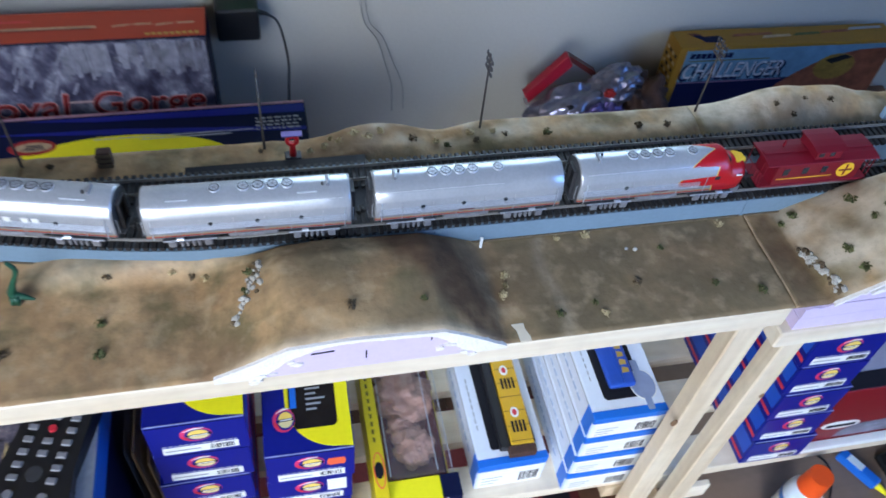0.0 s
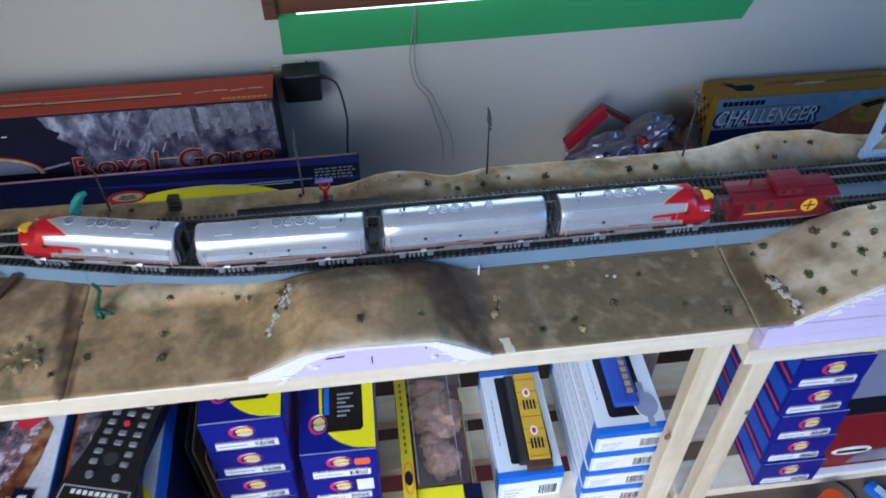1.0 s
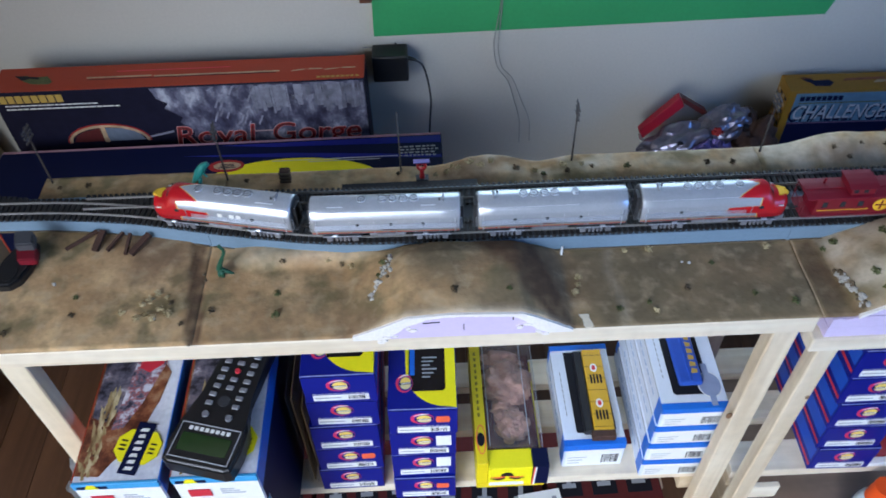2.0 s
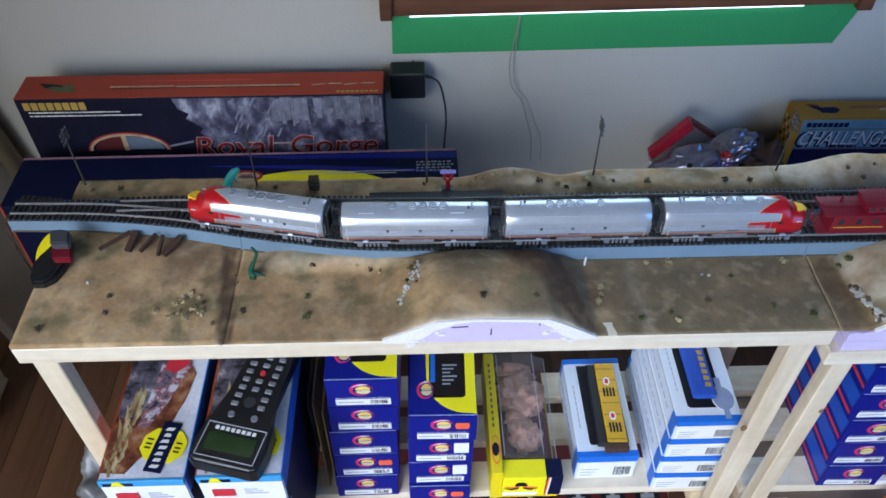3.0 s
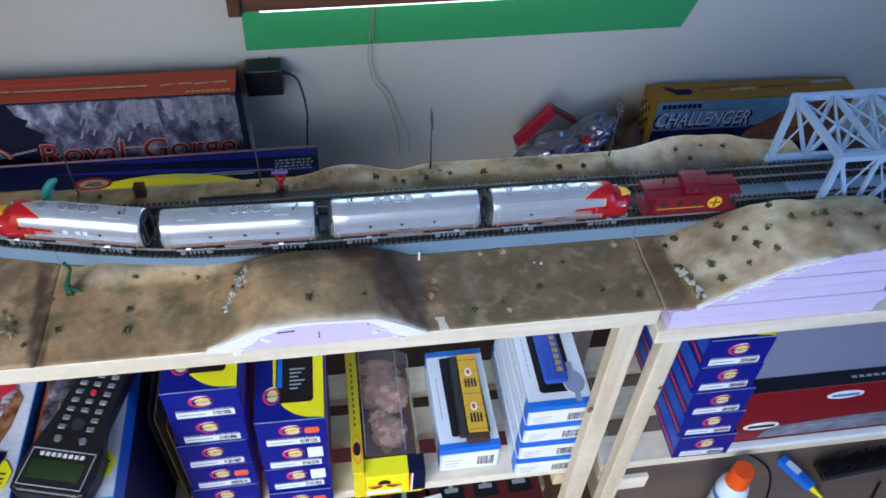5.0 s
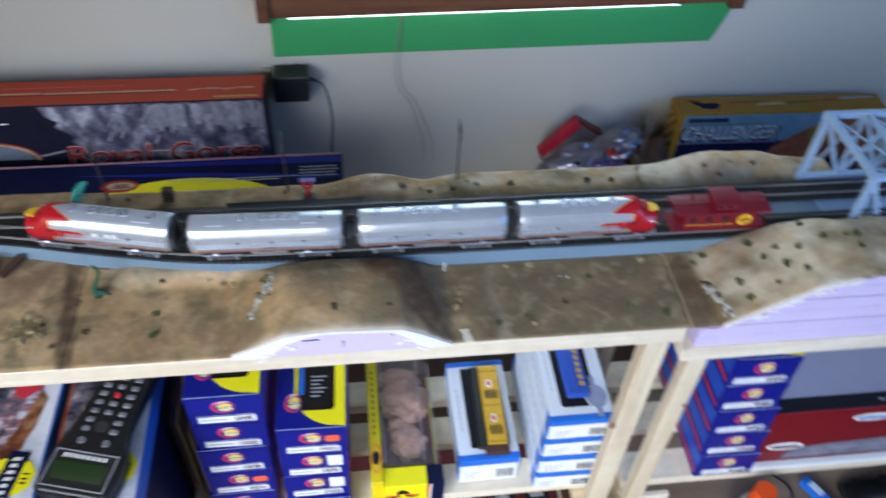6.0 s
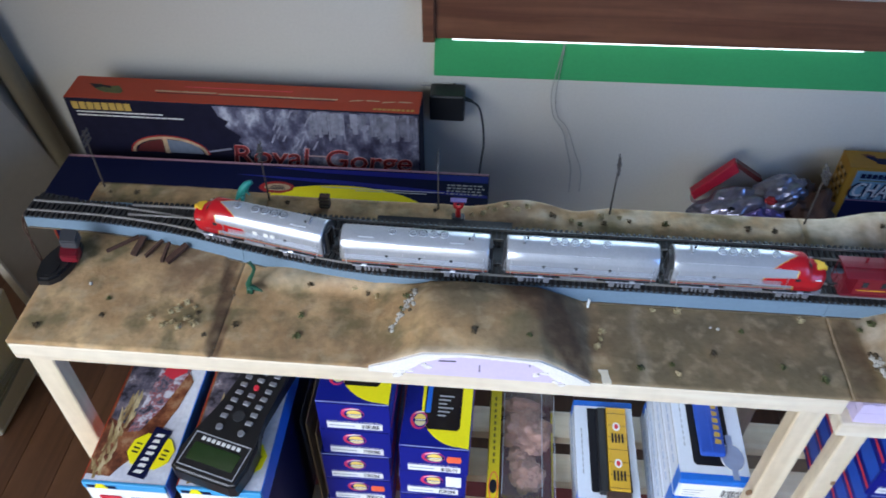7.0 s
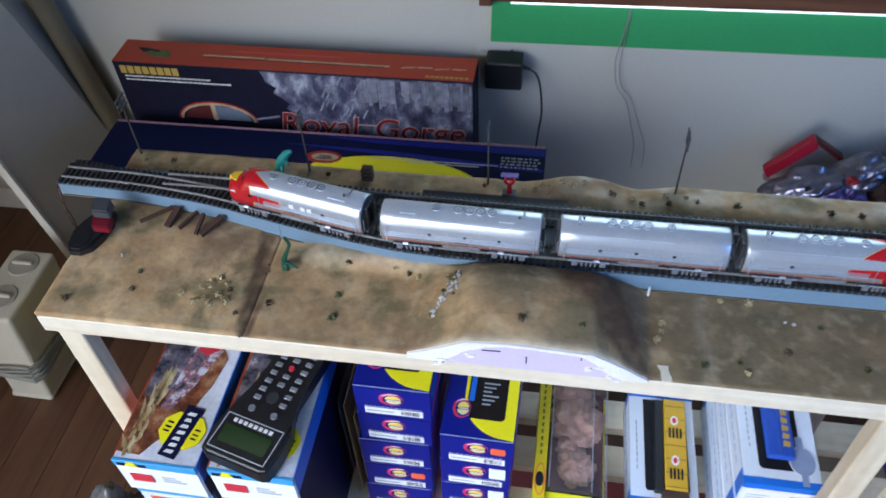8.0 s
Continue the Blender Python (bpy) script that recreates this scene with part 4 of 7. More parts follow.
def car_end(d, e, x):
    """Flat car end with a recessed doorway between two uprights, a dark diaphragm frame and a step below."""
    def span(a, b):
        return min(e * (x + a), e * (x + b)), max(e * (x + a), e * (x + b))
    wall = part("end_wall", prism(body_section(0.0176, 0.0484, 0.0118), "x", *span(-0.0006, 0.0005)), M["end_grey"], d, "grey end wall")
    part("end_door", box(*span(0.0004, 0.0009), -0.0050, 0.0050, 0.0125, 0.0385, 0.0003), M["dark"], wall, "dark end door")
    for s in (-1, 1):
        part("diaphragm_post", box(*span(0.0004, 0.0040), s * 0.0066 - 0.0010, s * 0.0066 + 0.0010, 0.0120, 0.0400, 0.0004), M["dark"], wall, "black diaphragm post")
        part("end_rail", tube([(e * (x + 0.0006), s * 0.0150, 0.0150), (e * (x + 0.0018), s * 0.0150, 0.0160), (e * (x + 0.0018), s * 0.0150, 0.0300), (e * (x + 0.0006), s * 0.0150, 0.0310)], 0.0004, 5), M["silver"], wall, "thin silver rail")
    part("diaphragm_top", box(*span(0.0004, 0.0040), -0.0076, 0.0076, 0.0390, 0.0412, 0.0004), M["dark"], wall, "black diaphragm top")
    part("end_step", box(*span(-0.0010, 0.0048), -0.0120, 0.0120, 0.0104, 0.0117, 0.0003), M["end_grey"], wall, "grey end step")


def diesel(name, label, nose, loc, rz, lettered=False):
    L = 0.169 if nose else 0.1675
    d = thing(name, label, "model locomotive", loc, rz, "train on the track")
    part("carbody", carbody(L, nose), M["warbonnet"] if nose else M["bstripe"], d, "", True)
    for e in ((1,) if nose else (1, -1)):
        car_end(d, e, L / 2)
    part("underframe", box(-L / 2 + 0.008, L / 2 - 0.004, -0.0145, 0.0145, 0.0085, 0.0118, 0.0005), M["dark"], d)
    part("fuel_tank", box(-0.020, 0.022, -0.0135, 0.0135, 0.0025, 0.0085, 0.0015), M["silver_dark"], d, "grey fuel tank")
    truck(d, -0.050)
    truck(d, 0.052)
    coupler(d, L / 2 - 0.002, 1)
    if not nose:
        coupler(d, -L / 2 + 0.002, -1)
    fan(d, -0.0260, 0.0048)
    for k in range(4):
        fan(d, -0.0030 + k * 0.0118, 0.0052)
    part("exhaust_stack", box(0.0640, 0.0665, -0.0055, 0.0055, 0.0478, 0.0512, 0.0004), M["silver_dark"], d)
    part("steam_vent", cyl((0.0610, -0.0035, 0.0480), (0.0610, -0.0035, 0.0514), 0.0012, 0.0010, 8), M["dark"], d, "dark vent pipe")
    for x0, x1 in ((-0.0640, -0.0470), (0.0400, 0.0560)) if not nose else ((0.0440, 0.0640),):
        part("roof_hatch", box(x0, x1, -0.0098, -0.0090, 0.0450, 0.0472, 0.0002), M["silver"], d, "raised hatch edge")
    for side in (-1, 1):
        part("shoulder_bead", box(-0.030, 0.078, min(side * 0.01395, side * 0.01445), max(side * 0.01395, side * 0.01445), 0.0418, 0.0425), M["silver"], d, "thin bead along the roof edge")
    for side in (-1, 1):
        y = side * 0.0185
        # louvre panel and side portholes
        bm = bmesh.new()
        for k in range(4):
            z = 0.0345 + k * 0.0018
            yy = side * (0.0183 - 0.0036 * (z - 0.0332) / 0.0082)
            box(-0.038, 0.070, min(yy, yy - side * 0.0008), max(yy, yy - side * 0.0008), z, z + 0.0004, 0, bm)
        part("side_grille", bm, M["silver"], d, "fine horizontal side grille")
        for x in ((0.0390,) if nose else (-0.0315, 0.006, 0.042)):
            part("porthole", cyl((x, y - side * 0.0012, 0.0265), (x, y + side * 0.0003, 0.0265), 0.0020, None, 16), M["glass_dark"], d, "round dark window")
        for x in (-0.040, -0.013, 0.012, 0.033, 0.060):
            part("panel_seam", beam((x, y, 0.0125), (x, y, 0.0320), 0.0004, 0.0006, up=(1, 0, 0)), M["silver_dark"], d)
        # fluted lower side
        bm = bmesh.new()
        for k in range(5):
            z = 0.0196 + k * 0.0015
            box(-0.034 if nose else -0.080, 0.080, min(y - side * 0.0006, y + side * 0.0003), max(y - side * 0.0006, y + side * 0.0003), z, z + 0.0006, 0, bm)
        part("fluting", bm, M["silver"], d, "fine horizontal silver ribs")
        part("builder_plate", box(-0.004, 0.010, min(y, y - side * 0.001), max(y, y + side * 0.0002), 0.0178, 0.0192), M["dark_red_card"], d, "small dark red plate")
        for x in ((0.078,) if nose else (0.078, -0.078)):
            part("grab_rail", tube([(x, y, 0.012), (x, y + side * 0.0012, 0.013), (x, y + side * 0.0012, 0.033), (x, y, 0.034)], 0.0004, 5), M["silver"], d)
        part("skirt_step", box(-0.010, 0.010, min(y, y - side * 0.002), max(y, y - side * 0.002), 0.0085, 0.0116, 0.0003), M["silver_dark"], d)
    if nose:
        for side in (-1, 1):
            part("cab_window", beam((-0.0636, side * 0.0050, 0.0402), (-0.0612, side * 0.0046, 0.0448), 0.0078, 0.0008, up=(1, 0, 0.4)), M["glass_dark"], d, "dark windshield pane")
            y = side * 0.0184
            part("side_window", box(-0.0535, -0.0475, min(y, y - side * 0.001), max(y, y - side * 0.001), 0.0265, 0.0315, 0.0004), M["glass_dark"], d, "dark cab side window")
            for k, x in enumerate((-0.0015, 0.0125, 0.0205)):
                if lettered and side < 0:
                    part("side_square", box(x, x + 0.0052, y - 0.0004, y + 0.0005, 0.0255, 0.0308), M["pale"], d, "small white square")
            part("number_board", box(-0.0750, -0.0690, min(side * 0.0176, side * 0.0187), max(side * 0.0176, side * 0.0187), 0.0300, 0.0310, 0.0002), M["pale"], d, "small white side board")
        part("headlight", cyl((-0.0835, 0, 0.0325), (-0.0780, 0, 0.0350), 0.0032, 0.0040, 16), M["yellow"], d, "yellow headlight casing")
        part("nose_emblem", prism(ellipse(0, 0.0215, 0.0060, 0.0050, 24), "x", -0.0853, -0.0842), M["yellow"], d, "yellow nose emblem")
        part("nose_band", prism([(-0.0815, -0.0035), (-0.0740, -0.0075), (-0.0715, -0.0070), (-0.0725, 0.0), (-0.0715, 0.0070), (-0.0740, 0.0075), (-0.0815, 0.0035)], "z", 0.0352, 0.0378), M["yellow"], d, "yellow nose band")
        part("pilot", prism([(-0.0835, -0.012), (-0.0860, 0.0), (-0.0835, 0.012), (-0.070, 0.015), (-0.070, -0.015)], "z", 0.0030, 0.0085), M["silver_dark"], d, "grey pilot")
    return d


def stripe_mat():
    m = M["warbonnet"].copy()
    m.name = "striped_silver_paint"
    t = m.node_tree
    for n in t.nodes:
        if n.type == "MATH" and n.operation == "ADD" and abs(n.inputs[1].default_value - 0.085) < 1e-6:
            n.inputs[1].default_value = 5.0
    return m


M["bstripe"] = stripe_mat()


def chord(x, half=0.05):
    """Heading of a car whose trucks stand on the front track."""
    return math.degrees(math.atan2(front_line(x + half) - front_line(x - half), 2 * half)), (front_line(x + half) + front_line(x - half)) / 2


for x, nose, flip in ((0.2565, True, 0), (0.4425, False, 0), (0.6295, False, 180), (0.8135, True, 180)):
    a, y = chord(x)
    lab = "silver and red streamlined diesel with yellow trim" if nose else "silver cabless booster diesel with red and yellow stripes"
    diesel("diesel_locomotive" if nose else "booster_locomotive", lab + (", leading" if x < 0.3 else ""), nose, (x, y, RAIL_TOP), a + flip, x < 0.3)


def caboose(loc):
    c = thing("caboose", "dark red caboose with cupola and yellow round emblem", "model rail car", loc, 0, "train on the track")
    part("body", box(-0.050, 0.050, -0.0165, 0.0165, 0.009, 0.0385, 0.0008), M["caboose_red"], c)
    part("roof", prism([(-0.0190, 0.0385), (-0.0185, 0.0398), (-0.009, 0.0412), (0, 0.0416), (0.009, 0.0412), (0.0185, 0.0398), (0.0190, 0.0385)], "x", -0.0640, 0.0640), M["caboose_red"], c)
    cup = part("cupola", box(-0.012, 0.018, -0.0158, 0.0158, 0.0410, 0.0525, 0.0008), M["caboose_red"], c)
    part("cupola_roof", prism([(-0.0178, 0.0525), (-0.009, 0.0540), (0, 0.0544), (0.009, 0.0540), (0.0178, 0.0525)], "x", -0.015, 0.021), M["caboose_red"], cup)
    for s in (-1, 1):
        y = s * 0.0159
        for x in (-0.006, 0.006):
            part("cupola_window", box(x - 0.003, x + 0.003, min(y, y - s * 0.001), max(y, y - s * 0.001), 0.0445, 0.0500, 0.0003), M["glass_dark"], cup, "small dark window")
        y = s * 0.0167
        for x in (-0.038, -0.016, 0.006):
            part("side_window", box(x - 0.0035, x + 0.0035, min(y, y - s * 0.001), max(y, y - s * 0.001), 0.0225, 0.0315, 0.0003), M["glass_dark"], c, "small dark window")
        part("emblem", prism(ellipse(0.032, 0.0240, 0.0098, 0.0098, 28), "y", y - s * 0.001, y + s * 0.0002), M["yellow"], c, "round yellow emblem")
        for r in (0, 90):
            h = (0.0075, 0.0012) if r == 0 else (0.0012, 0.0075)
            part("emblem_cross", box(0.032 - h[0], 0.032 + h[0], min(y, y + s * 0.0004), max(y, y + s * 0.0004), 0.0240 - h[1], 0.0240 + h[1]), M["caboose_red"], c)
        part("lettering_bar", box(-0.046, 0.018, min(y, y + s * 0.0003), max(y, y + s * 0.0003), 0.0175, 0.0186), M["yellow"], c, "thin yellow lettering line")
        part("side_sill", box(-0.062, 0.062, min(s * 0.0150, s * 0.0175), max(s * 0.0150, s * 0.0175), 0.0075, 0.0102, 0.0003), M["caboose_red"], c)
    for s in (-1, 1):
        part("platform", box(min(s * 0.050, s * 0.064), max(s * 0.050, s * 0.064), -0.016, 0.016, 0.0085, 0.0100), M["caboose_red"], c)
        for y in (-0.0155, 0.0155, 0.004, -0.004):
            part("railing_post", cyl((s * 0.0632, y, 0.010), (s * 0.0632, y, 0.0385 if abs(y) > 0.01 else 0.022), 0.0005, None, 6), M["caboose_red"], c)
        part("railing", cyl((s * 0.0632, -0.0155, 0.022), (s * 0.0632, 0.0155, 0.022), 0.0005, None, 6), M["caboose_red"], c)
        part("ladder", beam((s * 0.0636, -0.010, 0.010), (s * 0.0636, -0.010, 0.041), 0.0008, 0.0008), M["caboose_red"], c)
        coupler(c, s * 0.060, s)
        part("truck", box(s * 0.040 - 0.012, s * 0.040 + 0.012, -0.013, 0.013, 0.0030, 0.0085, 0.0008), M["dark"], c)
    part("roof_walk", box(-0.062, -0.013, -0.003, 0.003, 0.0418, 0.0426), M["caboose_red"], c)
    part("roof_walk", box(0.022, 0.062, -0.003, 0.003, 0.0418, 0.0426), M["caboose_red"], c)
    part("smoke_stack", cyl((-0.035, 0.008, 0.040), (-0.035, 0.008, 0.049), 0.0016, 0.0014, 10), M["caboose_red"], c)
    part("underframe", box(-0.060, 0.060, -0.010, 0.010, 0.0065, 0.0090), M["dark"], c)
    return c


cb = caboose((0.9730, front_line(0.974), RAIL_TOP))
cb.scale = (0.92, 0.92, 0.92)


# ---- truss bridge ----
def bridge(x0, x1, y0, y1, z0, z1):
    b = thing("truss_bridge", "pale blue double-track through truss bridge", "model bridge", (x0, y0, z0))
    L, W, H, n = x1 - x0, y1 - y0, z1 - z0, 9
    p = L / n
    m = M["steel_blue"]
    part("deck", box(0.0, L, 0.004, W - 0.004, -0.006, -0.001), m, b)
    for y in (0.0, W):
        part("lower_chord", beam((0, y, 0.002), (L, y, 0.002), 0.006, 0.008), m, b)
        part("upper_chord", beam((0, y, H), (L, y, H), 0.007, 0.0075), m, b)
        for k in range(n + 1):
            x = p * k
            wide = 0.0072 if k in (0, n) else 0.0042
            part("end_post" if k in (0, n) else "post", beam((x, y, 0), (x, y, H), wide, wide), m, b)
            part("gusset", box(x - 0.006, x + 0.006, y - 0.0042, y + 0.0042, H - 0.008, H + 0.0042, 0.0005), m, b)
            part("gusset", box(x - 0.006, x + 0.006, y - 0.0038, y + 0.0038, -0.003, 0.010, 0.0005), m, b)
            if k < n:
                up = k % 2 == 0
                part("diagonal", beam((x, y, H if up else 0), (x + p, y, 0 if up else H), 0.0046, 0.0046), m, b)
                part("tie_rod", beam((x, y + 0.001, 0 if up else H), (x + p, y + 0.001, H if up else 0), 0.0018, 0.0018), m, b)
    for k in range(n + 1):
        x = p * k
        part("cross_strut", beam((x, 0, H), (x, W, H), 0.0075 if k in (0, n) else 0.0045, 0.0075), m, b)
        if k < n:
            part("sway_brace", beam((x, 0, H), (x + p, W, H), 0.0022, 0.0022), m, b)
            part("sway_brace", beam((x, W, H), (x + p, 0, H), 0.0022, 0.0022), m, b)
    for y in (0.012, W - 0.012):
        part("portal_brace", beam((0, y, H), (0, y - 0.012 if y < W / 2 else y + 0.012, H - 0.014), 0.003, 0.003), m, b)
    return b


bridge(1.127, 1.577, 0.100, 0.216, 0.8245, 0.925)


# ---- cartons on the shelves ----
def logo(c, axis, cx, cz, rx, rz, at):
    """Round badge: red swirl heavier on one side, yellow upper and white lower half, blue band across."""
    up = 1 if axis == "z" else -1

    def flat(pts, d, m, label=""):
        lo, hi = sorted((at - up * 0.0001, at + up * d))
        return part("logo_piece", prism(pts, axis, lo, hi), M[m], c, label)

    flat([(cx - rx * 0.08 + rx * math.cos(a), cz + rz * math.sin(a)) for a in [k * math.tau / 28 for k in range(28)]], 0.0004, "logo_pink", "magenta red swirl")
    flat([(cx + rx * 0.05 + rx * 0.83 * math.cos(a), cz - rz * 0.05 + rz * 0.80 * math.sin(a)) for a in [k * math.tau / 26 for k in range(26)]], 0.0006, "blue_card")
    flat([(cx + rx * 0.08 + rx * 0.66 * math.cos(a), cz - rz * 0.02 + rz * 0.68 * math.sin(a)) for a in [k * math.pi / 14 for k in range(15)]], 0.0008, "yellow_logo", "yellow logo half")
    flat([(cx + rx * 0.08 + rx * 0.66 * math.cos(a), cz - rz * 0.08 + rz * 0.60 * math.sin(a)) for a in [math.pi + k * math.pi / 14 for k in range(15)]], 0.0008, "logo_cream", "cream logo half")
    flat([(cx - rx * 0.66, cz - rz * 0.20), (cx + rx * 0.86, cz - rz * 0.10), (cx + rx * 0.88, cz + rz * 0.12), (cx - rx * 0.64, cz + rz * 0.02)], 0.0010, "navy_card", "blue logo band")
    flat([(cx - rx * 0.42, cz - rz * 0.12), (cx + rx * 0.66, cz - rz * 0.04), (cx + rx * 0.66, cz + rz * 0.05), (cx - rx * 0.42, cz - rz * 0.03)], 0.0012, "pale")
    flat([(cx - rx * 0.80, cz + rz * 0.56), (cx - rx * 0.1, cz + rz * 0.97), (cx + rx * 0.5, cz + rz * 0.90), (cx - rx * 0.2, cz + rz * 0.80)], 0.0010, "pale")
    flat([(cx - rx * 1.05, cz - rz * 0.10), (cx - rx * 0.86, cz - rz * 0.48), (cx - rx * 0.40, cz - rz * 0.80), (cx - rx * 0.68, cz - rz * 0.30)], 0.0010, "logo_red")


def front_print(c, w, h, sticker="", bright=False):
    """Printed end of a small blue carton: round logo, line of small type, white barcode label, shop sticker."""
    logo(c, "y", w * 0.50, h * 0.63, 0.0150, 0.0130, 0.0)
    rnd = random.Random(int(w * 1e4) + len(sticker))
    x = w * 0.12
    while x < w * 0.86:
        l = rnd.uniform(0.0018, 0.006)
        part("type_bar", box(x, min(x + l, w * 0.87), -0.0004, 0.0001, h * 0.322, h * 0.345), M["outline"], c)
        x += l + 0.0018
    part("barcode_label", box(w * 0.115, w * 0.885, -0.0005, 0.0001, h * 0.09, h * 0.29), M["pale"], c, "white barcode label")
    x = w * 0.60
    while x < w * 0.84:
        l = rnd.choice((0.0006, 0.0010, 0.0016))
        part("barcode_bar", box(x, x + l, -0.0008, -0.0004, h * 0.13, h * 0.26), M["ink"], c)
        x += l + rnd.choice((0.0007, 0.0012))
    part("type_bar", box(w * 0.14, w * 0.50, -0.0008, -0.0004, h * 0.18, h * 0.205), M["grey_ink"], c)
    if sticker == "orange":
        part("price_sticker", prism([(w * 0.68, h * 0.58), (w * 0.70, h * 0.48), (w * 0.88, h * 0.48), (w * 0.90, h * 0.58), (w * 0.88, h * 0.70), (w * 0.70, h * 0.70)], "y", -0.0008, 0.0001), M["orange"], c, "orange price sticker")
    if sticker == "white":
        part("price_sticker", box(w * 0.70, w * 0.93, -0.0008, 0.0001, h * 0.42, h * 0.82), M["pale"], c, "white price sticker")


def carton_body(c, w, d, h, material, name="carton_body"):
    b = part(name, box(0, w, 0, d, 0, h, 0.0012, seg=2), material, c)
    part("worn_edge", box(0.0008, w - 0.0008, -0.0003, 0.0007, h - 0.0006, h + 0.0003), M["worn"], b, "worn pale edge")
    part("lid_flap", box(0.0015, w - 0.0015, -0.0004, 0.0001, h - 0.0035, h - 0.0028), M["navy_card"], b, "dark lid crease")
    return b


def blue_carton(w, d, h, loc, rz, sticker, label, side_stripes=False, lid=False, group="stack of blue cartons"):
    c = thing("carton", label, "carton", loc, rz, group)
    carton_body(c, w, d, h, M["blue_card"])
    front_print(c, w, h, sticker)
    for sx, dirn in ((0.0, -1), (w, 1)):
        x = sx
        a, b = (x - 0.0004, x + 0.0001) if dirn < 0 else (x - 0.0001, x + 0.0004)
        part("side_stripe", box(a, b, 0.004, d - 0.003, h * 0.40, h * 0.86), M["line_blue"], c, "brighter blue side band")
        part("side_stripe", box(a, b, 0.002, d - 0.002, h * 0.16, h * 0.25), M["logo_red"], c, "thin red side line")
    if lid:
        # window and yellow sweep on the lid
        poly = [(w - 0.001, 0.0015)]
        for k in range(13):
            t = k / 12 * math.pi / 2
            poly.append((w * 0.86 - w * 0.60 * math.sin(t), 0.003 + 0.055 * (1 - math.cos(t))))
        poly += [(w * 0.22, d * 0.9), (w - 0.001, d * 0.9)]
        part("yellow_sweep", prism(poly, "z", h - 0.0001, h + 0.0004), M["yellow_card"], c, "yellow curved lid print")
        win = [(w * 0.36, 0.026), (w * 0.80, 0.026), (w * 0.84, 0.030), (w * 0.84, d * 0.85), (w * 0.30, d * 0.85), (w * 0.30, 0.045)]
        part("window_film", prism(win, "z", h - 0.0001, h + 0.0007), M["film"], c, "dark clear window")
        part("film_print", box(w * 0.32, w * 0.39, 0.05, d * 0.8, h + 0.0006, h + 0.0010), M["blue_end"], c)
        for k in range(6):
            part("type_bar", box(w * 0.50, w * (0.62 + 0.05 * (k % 3)), 0.046 + k * 0.006, 0.0482 + k * 0.006, h + 0.0006, h + 0.0009), M["grey_ink"], c)
        logo(c, "z", w * 0.25, 0.038, 0.0110, 0.0135, h + 0.0007)
    return c


HA, HB = 0.0632, 0.0640
stick_a, stick_b = ["", "orange", "", "", ""], ["orange", "white", "white", "orange"]
jit = random.Random(5)
for k in range(5):
    blue_carton(0.092, 0.205, HA - 0.0004, (0.3235 - 0.0028 * (4 - k) + 0.0012 * jit.uniform(-1, 1), 0.036 + 0.002 * jit.uniform(-1, 1), SH + HA * k + 0.0002), jit.uniform(-0.8, 0.8), stick_a[k],
                "dark blue glossy carton with round logo and barcode label" + (", yellow lid" if k == 4 else ""), lid=k == 4)
for k in range(4):
    blue_carton(0.089, 0.205, HB - 0.0004, (0.4265 - 0.0015 * (3 - k) + 0.0012 * jit.uniform(-1, 1), 0.020 + 0.002 * jit.uniform(-1, 1), SH + HB * k + 0.0002), jit.uniform(-0.8, 0.8), stick_b[k],
                "dark blue glossy carton with logo and price sticker" + (", yellow lid" if k == 3 else ""), lid=k == 3)
for k in range(5):
    blue_carton(0.091, 0.205, 0.0618, (1.0165 + 0.0062 * (4 - k) + 0.001 * jit.uniform(-1, 1), 0.030 + 0.002 * jit.uniform(-1, 1), 0.3722 + 0.0622 * k), jit.uniform(-1.5, 0.5), "",
                "dark blue carton with red-lined sides in a stack", lid=k == 4, group="stack of blue cartons on the lower unit")


def white_carton(w, d, h, loc, rz, label, top="", group="white and blue cartons"):
    """White window carton with a blue end flap and barcode label."""
    c = thing("carton", label, "carton", loc, rz, group)
    part("carton_body", box(0, w, 0, d, 0, h, 0.0012, seg=2), M["white_card"], c)
    part("end_flap", box(-0.0005, w + 0.0005, -0.0006, 0.010 if top else 0.004, h * 0.76, h + 0.0005, 0.0008), M["blue_end"], c, "bright blue end flap")
    part("end_flap", box(-0.0005, w + 0.0005, d - 0.010, d + 0.0006, h * 0.5, h + 0.0005, 0.0008), M["blue_end"], c, "bright blue end flap")
    part("side_print", box(-0.0006, 0.0001, 0.003, 0.022, h * 0.04, h * 0.96), M["blue_end"], c, "blue side edge")
    part("lid_seam", box(-0.0005, 0.0001, 0.023, d - 0.011, h * 0.90, h * 0.94), M["grey_ink"], c, "thin grey lid seam")
    for k in range(9):
        part("side_type", box(-0.0006, 0.0001, 0.040 + 0.016 * k, 0.051 + 0.016 * k, h * 0.42, h * 0.50), M["pale_blue_ink"], c, "pale blue side lettering bar")
    part("barcode_label", box(0.004, w - 0.003, -0.0008, 0.0001, h * 0.06, h * 0.70), M["pale"], c, "white barcode label")
    rnd = random.Random(int(loc[2] * 1000))
    x = w * 0.64
    while x < w * 0.90:
        l = rnd.choice((0.0007, 0.0011, 0.0018))
        part("barcode_bar", box(x, x + l, -0.0011, -0.0007, h * 0.16, h * 0.54), M["ink"], c)
        x += l + rnd.choice((0.0008, 0.0013))
    for k in range(3):
        part("type_bar", box(w * 0.08, w * (0.28 + 0.05 * k), -0.0011, -0.0007, h * (0.18 + 0.13 * k), h * (0.20 + 0.13 * k)), M["grey_ink"], c)
    return c


